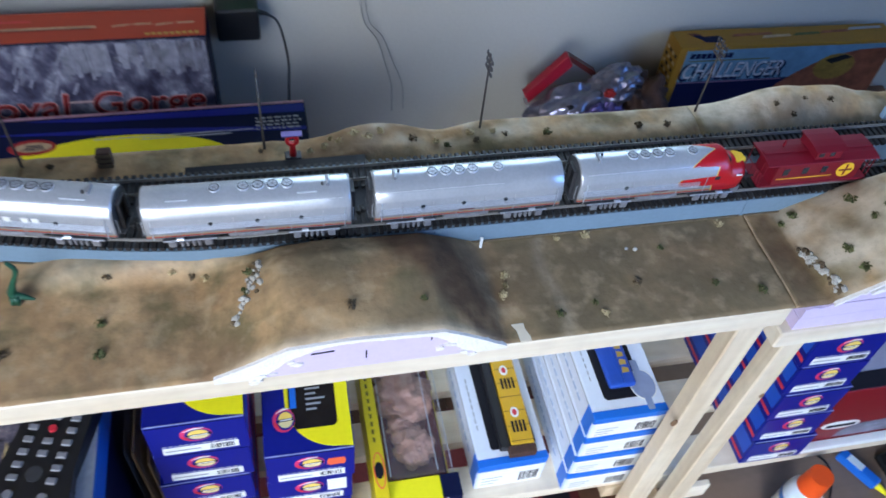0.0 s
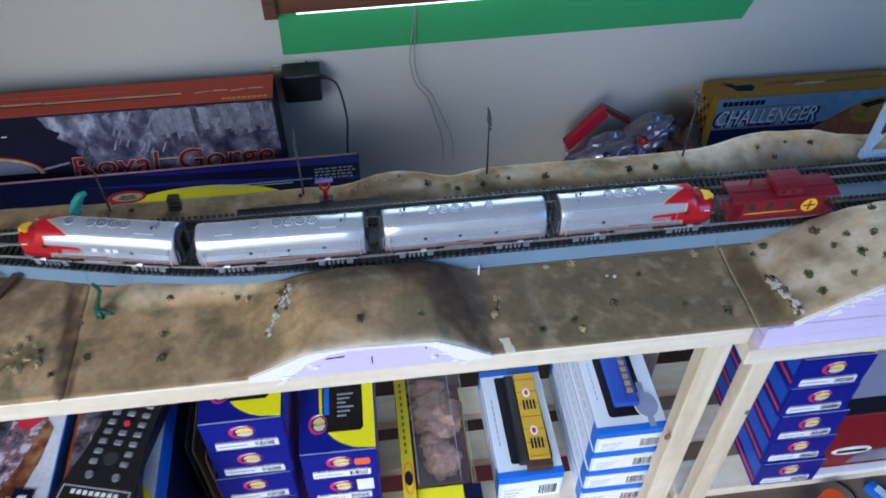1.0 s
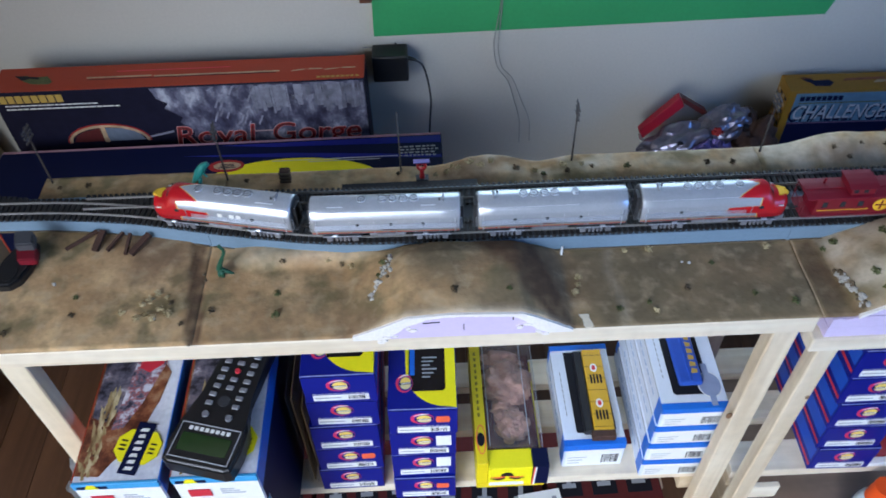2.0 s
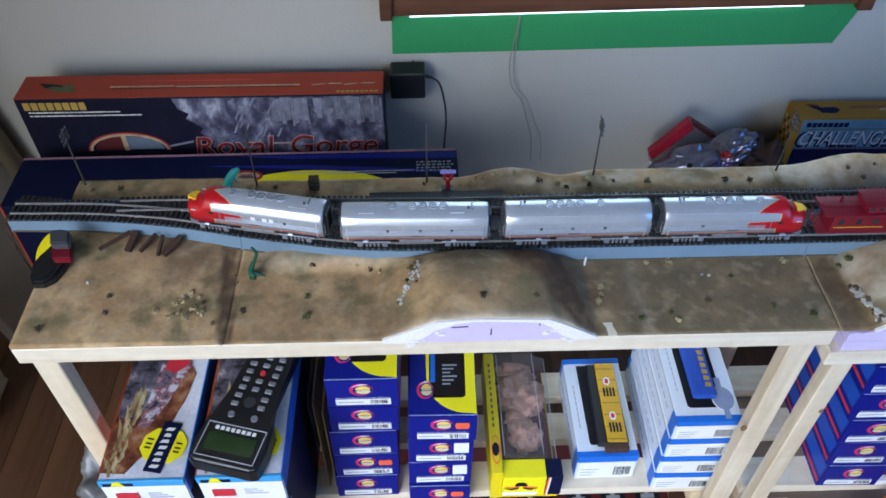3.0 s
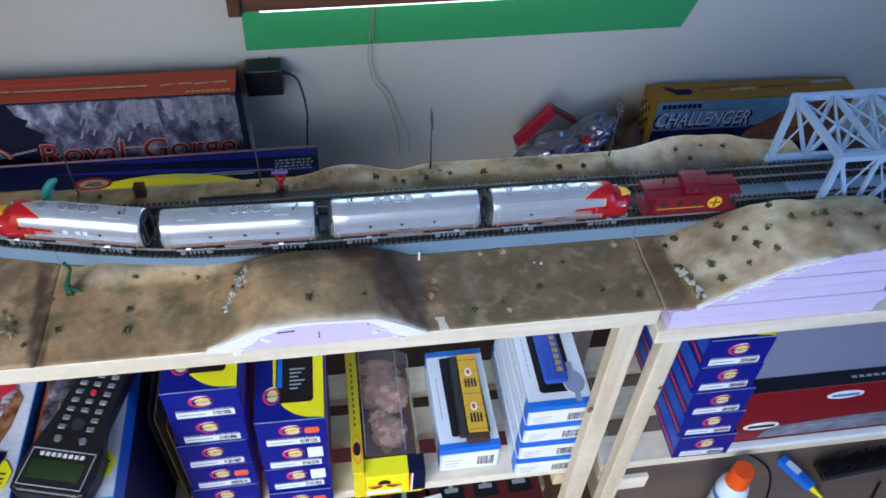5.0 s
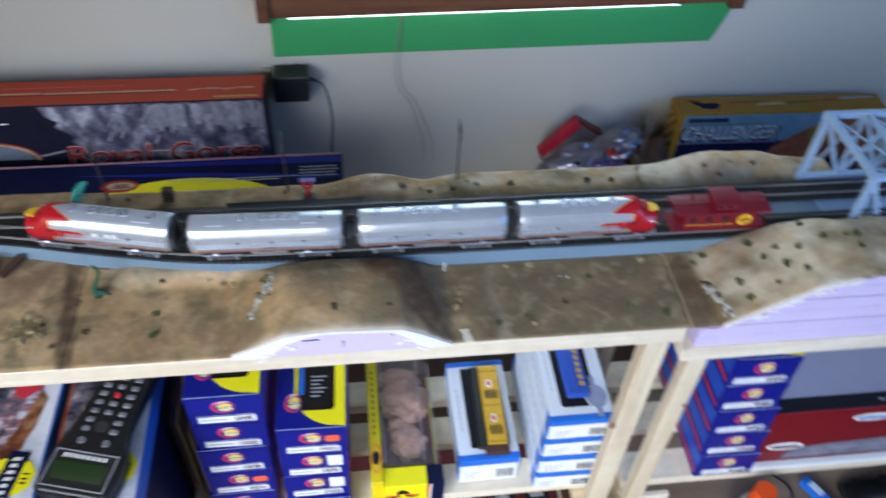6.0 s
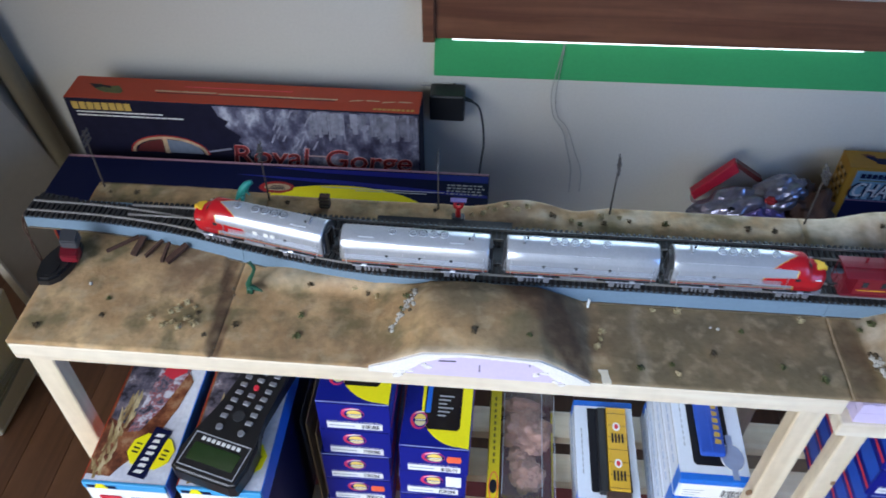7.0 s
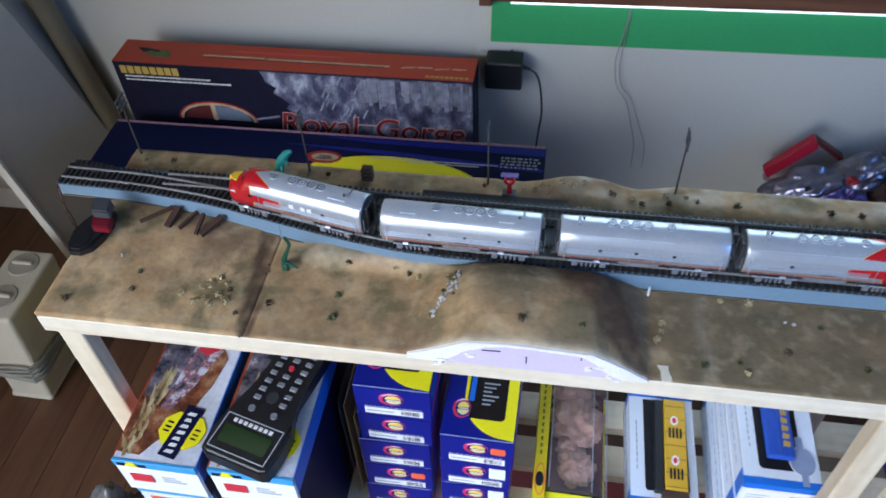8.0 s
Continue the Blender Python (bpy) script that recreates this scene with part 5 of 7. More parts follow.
for k in range(4):
    white_carton(0.091, 0.215, 0.0468, (0.7905 + 0.0016 * k + 0.001 * jit.uniform(-1, 1), 0.036 + 0.001 * k, SH + 0.0002 + 0.0472 * k), jit.uniform(-0.8, 0.4),
                 "white carton with bright blue end and barcode label", "top" if k == 3 else "")
zt = SH + 0.0002 + 0.0472 * 3 + 0.0468
lidw = thing("window_lid_model", "blue model wagon behind a lid window with a grey seal", "model rail car", (0.7955, 0.039, zt), 0)
part("window_recess", prism([(0.022, 0.022), (0.066, 0.022), (0.070, 0.026), (0.070, 0.185), (0.018, 0.185), (0.018, 0.026)], "z", 0.0, 0.0006), M["ink"], lidw, "dark lid window")
part("wagon_body", box(0.027, 0.061, 0.034, 0.18, 0.0007, 0.010, 0.004, seg=3), M["blue_model"], lidw)
part("wagon_ridge", box(0.042, 0.046, 0.036, 0.178, 0.0098, 0.0112, 0.0006), M["blue_model"], lidw)
for k in range(7):
    part("wagon_lettering", prism([(0.047 + 0.0006 * k, 0.050 + k * 0.011), (0.056, 0.050 + k * 0.011), (0.0565, 0.056 + k * 0.011), (0.049, 0.058 + k * 0.011)], "z", 0.0099, 0.0104), M["gold"], lidw, "gold lettering bar")
part("round_seal", prism(ellipse(0.0705, 0.036, 0.0150, 0.0190, 28), "z", 0.0008, 0.0014), M["flag_grey"], lidw, "grey-blue round seal")
part("seal_tab", box(0.0665, 0.0745, 0.003, 0.020, 0.0009, 0.0013), M["flag_grey"], lidw)
part("seal_tab", box(0.0650, 0.0735, 0.052, 0.070, 0.0009, 0.0013), M["flag_grey"], lidw)
part("seal_rim", ring(0.0705, 0.036, 0.0163, 0.0203, 0.0013, "z", 0.0006, 0.0012), M["pale"], lidw, "white rim")
for k in range(9):
    part("type_bar", box(0.009, 0.0103, 0.05 + 0.009 * k, 0.0555 + 0.009 * k, 0.0, 0.0005), M["grey_ink"], lidw)

# single white window carton with a yellow model car
c1 = white_carton(0.091, 0.178, 0.066, (0.6760, 0.056, SH + 0.0002), 0.5, "white window carton holding a yellow model boxcar", "top")
part("window_recess", prism([(0.022, 0.020), (0.076, 0.020), (0.080, 0.024), (0.080, 0.164), (0.020, 0.164), (0.020, 0.024)], "z", 0.0660, 0.0666), M["ink"], c1, "black lid window")
for k in range(8):
    part("type_bar", box(0.009, 0.0105, 0.05 + 0.010 * k, 0.057 + 0.010 * k, 0.0660, 0.0665), M["grey_ink"], c1)
wag = thing("model_boxcar", "yellow model boxcar with dark roof in its carton", "model rail car", (0.6800, 0.044, SH + 0.0670), -0.8)
part("car_side", box(0.040, 0.070, 0.030, 0.172, 0, 0.014, 0.0012), M["gold_model"], wag, "yellow car side")
part("car_roof", box(0.026, 0.0395, 0.028, 0.172, 0, 0.011, 0.0015), M["black"], wag, "black car underside")
part("car_end", box(0.036, 0.071, 0.018, 0.0295, 0, 0.013, 0.001), M["rust"], wag, "dark brown car end")
for y in (0.062, 0.125):
    part("round_mark", prism(ellipse(0.054, y + 0.012, 0.0055, 0.0075, 18), "z", 0.0140, 0.0145), M["pale"], wag, "round white mark")
    part("round_mark", prism(ellipse(0.054, y + 0.012, 0.003, 0.0045, 14), "z", 0.0145, 0.0148), M["logo_red"], wag)
    for k in range(4):
        part("lettering_bar", box(0.046 + 0.005 * k, 0.049 + 0.005 * k, y - 0.016, y + 0.0, 0.0140, 0.0144), M["ink"], wag)
for k in range(7):
    part("car_rib", box(0.0405, 0.0695, 0.034 + 0.021 * k, 0.0346 + 0.021 * k, 0.0139, 0.0143), M["rust"], wag)

# yellow tray with brown goods under clear film
tray = thing("yellow_tray_carton", "yellow open-window carton with brown mouldings under clear film", "carton", (0.543, 0.028, SH + 0.0002), 0)
part("carton_base", box(0, 0.103, 0, 0.215, 0, 0.012, 0.001), M["deep_yellow"], tray)
part("side_wall", box(0, 0.017, 0.0005, 0.215, 0.012, 0.076, 0.001), M["deep_yellow"], tray, "yellow side wall")
part("front_wall", box(0.0175, 0.0815, -0.003, 0.028, 0.012, 0.066, 0.001), M["yellow_card"], tray, "bright yellow end")
part("front_wall", box(0.0820, 0.106, -0.003, 0.028, 0.012, 0.066, 0.001), M["navy_card"], tray, "dark blue end corner")
part("corner_line", prism([(0.0835, 0.012), (0.0860, 0.012), (0.0880, 0.066), (0.0855, 0.066)], "y", -0.0038, -0.0029), M["pale"], tray, "white slanted line")
part("corner_line", prism([(0.0812, 0.012), (0.0835, 0.012), (0.0855, 0.066), (0.0832, 0.066)], "y", -0.0038, -0.0029), M["orange"], tray)
for sgn in (-1, 1):
    part("wing_logo", prism([(0.045 + sgn * 0.004, 0.034), (0.045 + sgn * 0.014, 0.030), (0.045 + sgn * 0.026, 0.036), (0.045 + sgn * 0.013, 0.0345), (0.045 + sgn * 0.003, 0.039)], "y", -0.0036, -0.0029), M["ink"], tray, "dark wing of the logo")
    part("wing_logo", prism([(0.045 + sgn * 0.003, 0.0395), (0.045 + sgn * 0.014, 0.0355), (0.045 + sgn * 0.025, 0.0400), (0.045 + sgn * 0.012, 0.0395), (0.045 + sgn * 0.003, 0.0425)], "y", -0.0036, -0.0029), M["orange"], tray, "orange wing of the logo")
part("wing_logo_core", prism([(0.045 + 0.0095 * math.cos(a), 0.043 + 0.010 * math.sin(a)) for a in [k * math.pi / 14 for k in range(15)]], "y", -0.0040, -0.0029), M["ink"], tray, "dark domed logo centre")
part("type_bar", box(0.018, 0.070, -0.0035, -0.0029, 0.0135, 0.0235), M["pale"], tray)
part("side_logo", prism(ellipse(0.0085, 0.040, 0.0055, 0.011, 20), "z", 0.0760, 0.0768), M["ink"], tray, "dark side logo")
part("side_logo", ring(0.0090, 0.040, 0.0072, 0.024, 0.0016, "z", 0.0760, 0.0767), M["orange"], tray)
for k in range(11):
    part("type_bar", box(0.0065, 0.0095, 0.078 + 0.011 * k, 0.084 + 0.011 * k, 0.0760, 0.0764), M["olive_ink"], tray)


def crumple(seed, rx, ry, rz, amp, sub=4):
    bm = bmesh.new()
    bmesh.ops.create_icosphere(bm, subdivisions=sub, radius=1)
    for v in bm.verts:
        n = noise.noise((v.co.x * 2.1 + seed, v.co.y * 2.1, v.co.z * 2.1)) + 0.6 * abs(noise.noise((v.co.x * 5 + seed, v.co.y * 5, v.co.z * 5))) + 0.25 * abs(noise.noise((v.co.x * 11, v.co.y * 11 + seed, v.co.z * 11)))
        k = 1 + amp * n
        v.co = Vector((v.co.x * rx * k, v.co.y * ry * k, max(v.co.z, -0.55) * rz * k + 0.55 * rz))
    return bm


for k, (y, rx, ry, rz, sd) in enumerate(((0.080, 0.021, 0.023, 0.015, 3.3), (0.112, 0.015, 0.012, 0.012, 5.1), (0.156, 0.030, 0.034, 0.019, 8.4), (0.198, 0.026, 0.016, 0.015, 1.7))):
    bm = crumple(sd, rx * 1.15, ry * 1.05, rz, 0.42, 5)
    bm.transform(Matrix.Translation((0.054 + 0.004 * (-1) ** k, y, 0.030)))
    part("moulding", bm, M["brown_goods"], tray, "brown crumpled moulding", True)
part("inner_tray", box(0.018, 0.098, 0.031, 0.213, 0.0125, 0.034, 0.002), M["dark_red_card"], tray, "dark inner tray")


def film_mat():
    m = bpy.data.materials.new("clear_film")
    m.use_nodes = True
    t = m.node_tree
    b = t.nodes["Principled BSDF"]
    b.inputs["Base Color"].default_value = (0.75, 0.72, 0.74, 1)
    b.inputs["Roughness"].default_value = 0.12
    b.inputs["Alpha"].default_value = 0.07
    tc = t.nodes.new("ShaderNodeTexCoord")
    n = t.nodes.new("ShaderNodeTexNoise")
    n.inputs["Scale"].default_value = 45
    t.links.new(tc.outputs["Object"], n.inputs["Vector"])
    bp = t.nodes.new("ShaderNodeBump")
    bp.inputs["Strength"].default_value, bp.inputs["Distance"].default_value = 0.5, 0.004
    t.links.new(n.outputs[0], bp.inputs["Height"])
    t.links.new(bp.outputs[0], b.inputs["Normal"])
    return m


M["clear"] = film_mat()
cover = part("clear_cover", prism([(0.0178, 0.013), (0.0178, 0.070), (0.022, 0.0735), (0.080, 0.0735), (0.100, 0.060), (0.102, 0.013)], "y", 0.0305, 0.214), M["clear"], tray, "clear plastic cover")
cover.visible_shadow = False
for x, z in ((0.0215, 0.0738), (0.0800, 0.0738), (0.1005, 0.0600)):
    part("cover_edge", cyl((x, 0.031, z), (x, 0.213, z), 0.0006, None, 6), M["outline"], tray, "pale folded edge of the cover")


# long picture cartons reaching out over the shelf edge
def picture_carton(loc, w, d, h, label, handset=False):
    c = thing("picture_carton", label, "carton", loc, 0, "long picture cartons")
    part("carton_body", box(0, w, 0.003, d, 0, h - 0.0005, 0.001), M["photo_sky"], c)
    part("side_band", box(w - 0.0005, w + 0.0008, 0.004, d, h * 0.5, h), M["blue_end"], c, "blue side")
    part("side_band", box(w - 0.0005, w + 0.0006, 0.004, d, 0.0, h * 0.5), M["navy_card"], c, "navy lower side")
    part("side_band", box(-0.0008, 0.0005, 0.004, d, 0.0, h), M["orange_card"], c, "orange-brown side")
    part("front_panel", box(0.001, w - 0.001, 0.0008, 0.0036, 0.001, h - 0.0125), M["pale"], c, "plain white front")
    part("front_edge", box(0.0, w, 0.0, 0.004, h - 0.012, h + 0.0003, 0.0005), M["cyan_card"], c, "blue front lip")
    top = h
    def turned(pts, cx, cy, a):
        c_, s_ = math.cos(a), math.sin(a)
        return [(cx + (x - cx) * c_ - (y - cy) * s_, cy + (x - cx) * s_ + (y - cy) * c_) for x, y in pts]
    rn = random.Random(int(loc[0] * 1e4))
    ridge = [(w * (0.50 + 0.036 * k) + rn.uniform(-0.003, 0.003), 0.040 + 0.0075 * k + rn.uniform(-0.004, 0.004)) for k in range(10)]
    part("picture_rock", prism([(0.001, 0.012), (0.030, 0.010), (w * 0.40, 0.026), *ridge, (w * 0.88, 0.150), (w * 0.78, 0.165), (w * 0.80, d - 0.002), (0.001, d - 0.002)], "z", top - 0.0002, top + 0.0003), M["photo_rock"], c, "brown rock picture")
    part("picture_yard", prism([(0.003, 0.088), (0.024, 0.080), (0.036, 0.100), (w * 0.40, 0.130), (w * 0.50, d - 0.003), (0.003, d - 0.003)], "z", top, top + 0.0004), M["photo_yard"], c, "dark rail yard in the picture")
    for k in range(30):
        y, x = 0.006 + 0.0036 * k, 0.010 + 0.006 * math.sin(k * 1.7) + 0.0004 * k
        l, lean = rn.uniform(0.014, 0.030), rn.uniform(-0.008, 0.011)
        part("picture_straw", prism([(x, y), (x + 0.0038, y + 0.001), (x + lean * 0.6 + 0.0042, y + l * 0.6), (x + lean, y + l), (x + lean * 0.5, y + l * 0.62)], "z", top, top + 0.0005 + 0.00002 * k), M["photo_straw"], c, "straw-coloured plant in the picture")
    part("picture_train", prism([(w * 0.30, 0.070), (w * 0.44, 0.072), (w * 0.60, 0.105), (w * 0.80, 0.165), (w * 0.80, 0.20), (w * 0.45, 0.20), (w * 0.38, 0.13)], "z", top, top + 0.0006), M["photo_train"], c, "grey train in the picture")
    part("picture_train_nose", prism([(w * 0.46, 0.158), (w * 0.60, 0.150), (w * 0.76, 0.163), (w * 0.74, 0.195), (w * 0.50, 0.198)], "z", top, top + 0.0009), M["logo_red"], c, "red train nose in the picture")
    part("picture_light", prism(ellipse(w * 0.62, 0.180, 0.005, 0.006, 14), "z", top, top + 0.0012), M["yellow_card"], c)
    px, py = w * 0.68, 0.046

    def patch(pts):
        return turned([(px + (x - 0.5) * w * 0.36, py + (y - 0.5) * 0.044) for x, y in pts], px, py, -0.20)
    part("brand_patch", prism(patch([(-0.25, 0.30), (0.06, 0.02), (0.94, 0.02), (1.25, 0.30), (1.25, 0.70), (0.94, 0.98), (0.06, 0.98), (-0.25, 0.70)]), "z", top, top + 0.0010), M["yellow_card"], c, "yellow eight-sided patch")
    part("brand_patch", prism(patch([(0.20, -0.30), (0.80, -0.30), (0.80, 1.22), (0.20, 1.22)]), "z", top, top + 0.0013), M["navy_card"], c, "dark blue patch")
    for k in range(7):
        y = -0.20 + 0.19 * k
        part("brand_bar", prism(patch([(0.34 + 0.03 * (k % 2), y), (0.62, y + 0.02), (0.66 - 0.04 * (k % 3), y + 0.12), (0.40, y + 0.10)]), "z", top + 0.0012, top + 0.0016), M["pale"], c, "white brand lettering bar")
    for y in (0.34, 0.46, 0.60):
        for x0, x1 in ((-0.12, 0.10), (0.90, 1.10)):
            part("type_bar", prism(patch([(x0, y), (x1, y), (x1, y + 0.05), (x0, y + 0.05)]), "z", top + 0.0009, top + 0.0012), M["ink"], c)
    part("front_label", box(w * 0.14, w * 0.40, -0.0008, 0.0001, h - 0.044, h - 0.028), M["logo_red"], c, "small red front label")
    part("lip_mark", box(w * 0.05, w * 0.40, -0.0004, 0.0002, h - 0.010, h - 0.004), M["navy_card"], c, "dark blue mark on the lip")
    part("lip_mark", prism([(w * 0.14, h - 0.0095), (w * 0.30, h - 0.0095), (w * 0.26, h - 0.0005), (w * 0.18, h - 0.0005)], "y", -0.0008, 0.0002), M["yellow_card"], c, "yellow mark on the lip")
    for k in range(3):
        part("type_bar", box(w * 0.52, w * (0.80 - 0.06 * k), -0.0004, 0.0032, h - 0.040 + 0.005 * k, h - 0.0388 + 0.005 * k), M["outline"], c)
    return c


for k in range(4):
    dx = 0.003 * jit.uniform(-1, 1)
    for x, rep in ((0.0665, 0), (0.1795, 1)):
        if k < 3:
            b = thing("flat_carton", "plain white flat carton under the picture carton", "carton", (x + dx, -0.070 + 0.004 * jit.uniform(-1, 1), SH + 0.0002 + 0.072 * k), 0, "flat cartons")
            part("carton_body", box(0, 0.098, 0, 0.26, 0, 0.0716, 0.001), M["white_card"], b)
            part("side_panel", box(0.0975, 0.0986, 0.004, 0.259, 0.001, 0.0708), M["navy_card"], b, "dark blue side")
            part("front_flap", box(0, 0.098, -0.0006, 0.003, 0.055, 0.0714), M["cyan_card"], b, "blue front lip")
            part("front_label", box(0.012, 0.044, -0.0006, 0.0002, 0.018, 0.044), M["orange"], b, "orange label")
picture_carton((0.0665, -0.080, SH + 0.2170), 0.100, 0.27, 0.070, "long white carton with brown canyon train picture")
picture_carton((0.1795, -0.078, SH + 0.2170), 0.100, 0.27, 0.070, "long picture carton with the handset on it")


# ---- handset ----
def handset(loc, rz):
    h = thing("throttle_handset", "black handheld train controller with green screen and grey keys", "remote control", loc, rz)
    # local y runs from the wide screen end to the narrow grip end
    outline = [(-0.046, 0.004), (-0.038, 0.0), (0.038, 0.0), (0.046, 0.004), (0.049, 0.030), (0.046, 0.060), (0.034, 0.084), (0.0305, 0.100), (0.031, 0.235), (-0.031, 0.235), (-0.0305, 0.100), (-0.034, 0.084), (-0.046, 0.060), (-0.049, 0.030)]
    bm = prism(outline, "z", 0, 0.024)
    bmesh.ops.bevel(bm, geom=[e for e in bm.edges if abs(e.verts[0].co.z - e.verts[1].co.z) < 1e-5 and e.verts[0].co.z > 0.02], offset=0.004, segments=3, affect="EDGES")
    part("casing", bm, M["black"], h)
    fr = bmesh.new()
    for x0, x1, y0, y1 in ((-0.040, 0.040, 0.008, 0.0092), (-0.040, 0.040, 0.0548, 0.056), (-0.040, -0.0388, 0.0092, 0.0548), (0.0388, 0.040, 0.0092, 0.0548)):
        box(x0, x1, y0, y1, 0.0238, 0.0245, 0, fr)
    part("screen_frame", fr, M["outline"], h, "thin silver frame line")
    part("screen", box(-0.033, 0.033, 0.018, 0.042, 0.0238, 0.0247), M["lcd"], h, "dark green display")
    for k in range(8):
        part("logo_bar", box(-0.028 + 0.0072 * k, -0.0232 + 0.0072 * k, 0.0465, 0.0515, 0.0238, 0.0246), M["pale"], h, "pale logo bar")
    for x in (-0.016, 0.016):
        part("round_key", cyl((x, 0.070, 0.0235), (x, 0.070, 0.0265), 0.0048, 0.0042, 16), M["key"], h, "round grey key")
    for r in range(11):
        for c in range(3):
            x, y = (c - 1) * 0.0185, 0.0865 + r * 0.0128
            if r < 2 and c == 1:
                continue
            if r == 4 and c == 1:
                part("red_key", cyl((x, y, 0.0235), (x, y, 0.0268), 0.0040, 0.0035, 16), M["logo_red"], h, "red stop key")
            else:
                part("key", box(x - 0.0048, x + 0.0048, y - 0.0034, y + 0.0034, 0.0236, 0.0260, 0.0010), M["key"], h)
    part("thumbwheel", cyl((0.0, 0.092, 0.0235), (0.0, 0.092, 0.0250), 0.0080, None, 20), M["dark"], h, "dark round pad")
    return h


hs = handset((0.2135, -0.076, SH + 0.2895), -15.0)
hs.scale = (0.92, 0.94, 0.95)

# thin sheets standing between the cartons
for k in range(5):
    s = thing("card_sheet", "thin upright tan card sheet between the cartons", "card", (0.292 + 0.0052 * k, 0.050 + 0.004 * (k % 2), SH + 0.0002), 0, "upright card sheets")
    part("sheet", box(0, 0.0022, 0, 0.19, 0, 0.245 - 0.012 * k, 0.0005), M["sheet_tan"] if k % 2 else M["clear"], s)

# cartons and papers on the bottom shelf, in the dark
for k, (x, w, z, hh) in enumerate(((0.07, 0.20, 0.1302, 0.085), (0.28, 0.17, 0.1302, 0.10), (0.46, 0.20, 0.1302, 0.08), (0.67, 0.19, 0.1302, 0.10))):
    c = thing("dark_carton", "dark red carton with small pale window prints", "carton", (x, 0.045, z), jit.uniform(-3, 3), "dark cartons on the bottom shelf")
    part("carton_body", box(0, w, 0, 0.20, 0, hh, 0.001), M["dark_red_card"], c)
    for q in range(3):
        x0 = w * (0.08 + 0.31 * q)
        part("print_window", box(x0, x0 + w * 0.22, 0.02, 0.075, hh - 0.0002, hh + 0.0004), M["ink"], c, "dark print")
        part("print_bar", box(x0 + w * 0.05, x0 + w * 0.17, 0.035, 0.043, hh + 0.0003, hh + 0.0008), M["grey_ink"], c)
        part("print_bar", box(x0 + w * 0.09, x0 + w * 0.13, 0.043, 0.065, hh + 0.0003, hh + 0.0008), M["grey_ink"], c)
slip = thing("paper_slip", "white paper slip with small squares", "paper", (0.625, 0.012, 0.2330), 8)
part("sheet", box(0, 0.07, 0, 0.06, 0, 0.0008), M["pale"], slip)
for k in range(3):
    part("print_square", box(0.055, 0.062, 0.010 + 0.015 * k, 0.018 + 0.015 * k, 0.0008, 0.0011), M["grey_ink"], slip)

# ---- lower unit: long red carton, grey board, bottle, clutter ----
rc = thing("red_carton", "long red carton with silver train picture and black top", "carton", (1.115, 0.040, 0.3722), 0)
part("carton_body", box(0, 0.62, 0, 0.024, 0, 0.150, 0.0012), M["red_card"], rc)
part("carton_top", box(0, 0.62, 0.001, 0.024, 0.1498, 0.1508), M["ink"], rc, "black carton top")
part("front_lip", box(-0.01, 0.63, -0.012, -0.0005, 0, 0.010, 0.001), M["pale"], rc, "white lower lip")
part("picture_band", prism([(0.069, 0.015), (0.60, 0.012), (0.60, 0.060), (0.220, 0.056), (0.093, 0.047), (0.075, 0.035)], "y", -0.0005, 0.0002), M["slate_pic"], rc, "grey picture band")
for k in range(14):
    part("picture_window", box(0.11 + 0.03 * k, 0.13 + 0.03 * k, -0.0009, 0.0002, 0.036 + 0.0004 * k, 0.042 + 0.0004 * k), M["slate_light"], rc)
for x, z in ((0.064, 0.053), (0.176, 0.123)):
    part("oval_label", prism(ellipse(x, z, 0.030, 0.010, 24), "y", -0.0010, 0.0002), M["pale"], rc, "white oval label")
    part("label_bar", box(x - 0.022, x + 0.022, -0.0014, -0.0009, z - 0.004, z + 0.003), M["ink"] if x < 0.1 else M["bottle_blue"], rc)
for k in range(9):
    part("type_bar", box(0.18 + 0.012 * k, 0.188 + 0.012 * k, 0.010, 0.014, 0.1507, 0.1511), M["grey_ink"], rc)
gb = thing("grey_board", "pale grey sheet standing behind the red carton", "board", (1.10, 0.0655, 0.3722), 0)
part("sheet", box(0, 0.66, 0, 0.006, 0, 0.335, 0.001), M["grey_card"], gb)
lb = thing("low_board", "tan wooden board under the bottle and tools", "board", (0.99, -0.12, 0.225), 0)
part("board", box(0, 0.86, 0, 0.42, -0.02, 0, 0.001), M["tan_board"], lb)
part("support", box(0.02, 0.06, 0.05, 0.38, -0.225, -0.0205), M["pine_y"], lb)
part("support", box(0.80, 0.84, 0.05, 0.38, -0.225, -0.0205), M["pine_y"], lb)

bo = thing("glue_bottle", "white plastic bottle with blue label and orange cap", "bottle", (1.144, -0.010, 0.2252), 0)
bo.scale = (0.78, 0.78, 0.78)
bm = bmesh.new()
prof = [(0.001, 0.0), (0.030, 0.0), (0.032, 0.003), (0.032, 0.128), (0.030, 0.140), (0.022, 0.152), (0.019, 0.156)]
ringsv = [[bm.verts.new((r * math.cos(a), r * math.sin(a), z)) for a in [k * math.tau / 28 for k in range(28)]] for r, z in prof]
for a, b in zip(ringsv, ringsv[1:]):
    for k in range(28):
        bm.faces.new((a[k], a[(k + 1) % 28], b[(k + 1) % 28], b[k]))
bm.faces.new(ringsv[0][::-1])
bm.faces.new(ringsv[-1])
part("bottle_body", bm, M["bottle"], bo, "", True)
part("bottle_label", cyl((0, 0, 0.070), (0, 0, 0.118), 0.0324, None, 28), M["pale"], bo, "printed label")
part("label_band", cyl((0, 0, 0.100), (0, 0, 0.116), 0.0327, None, 28), M["bottle_blue"], bo, "blue label band")
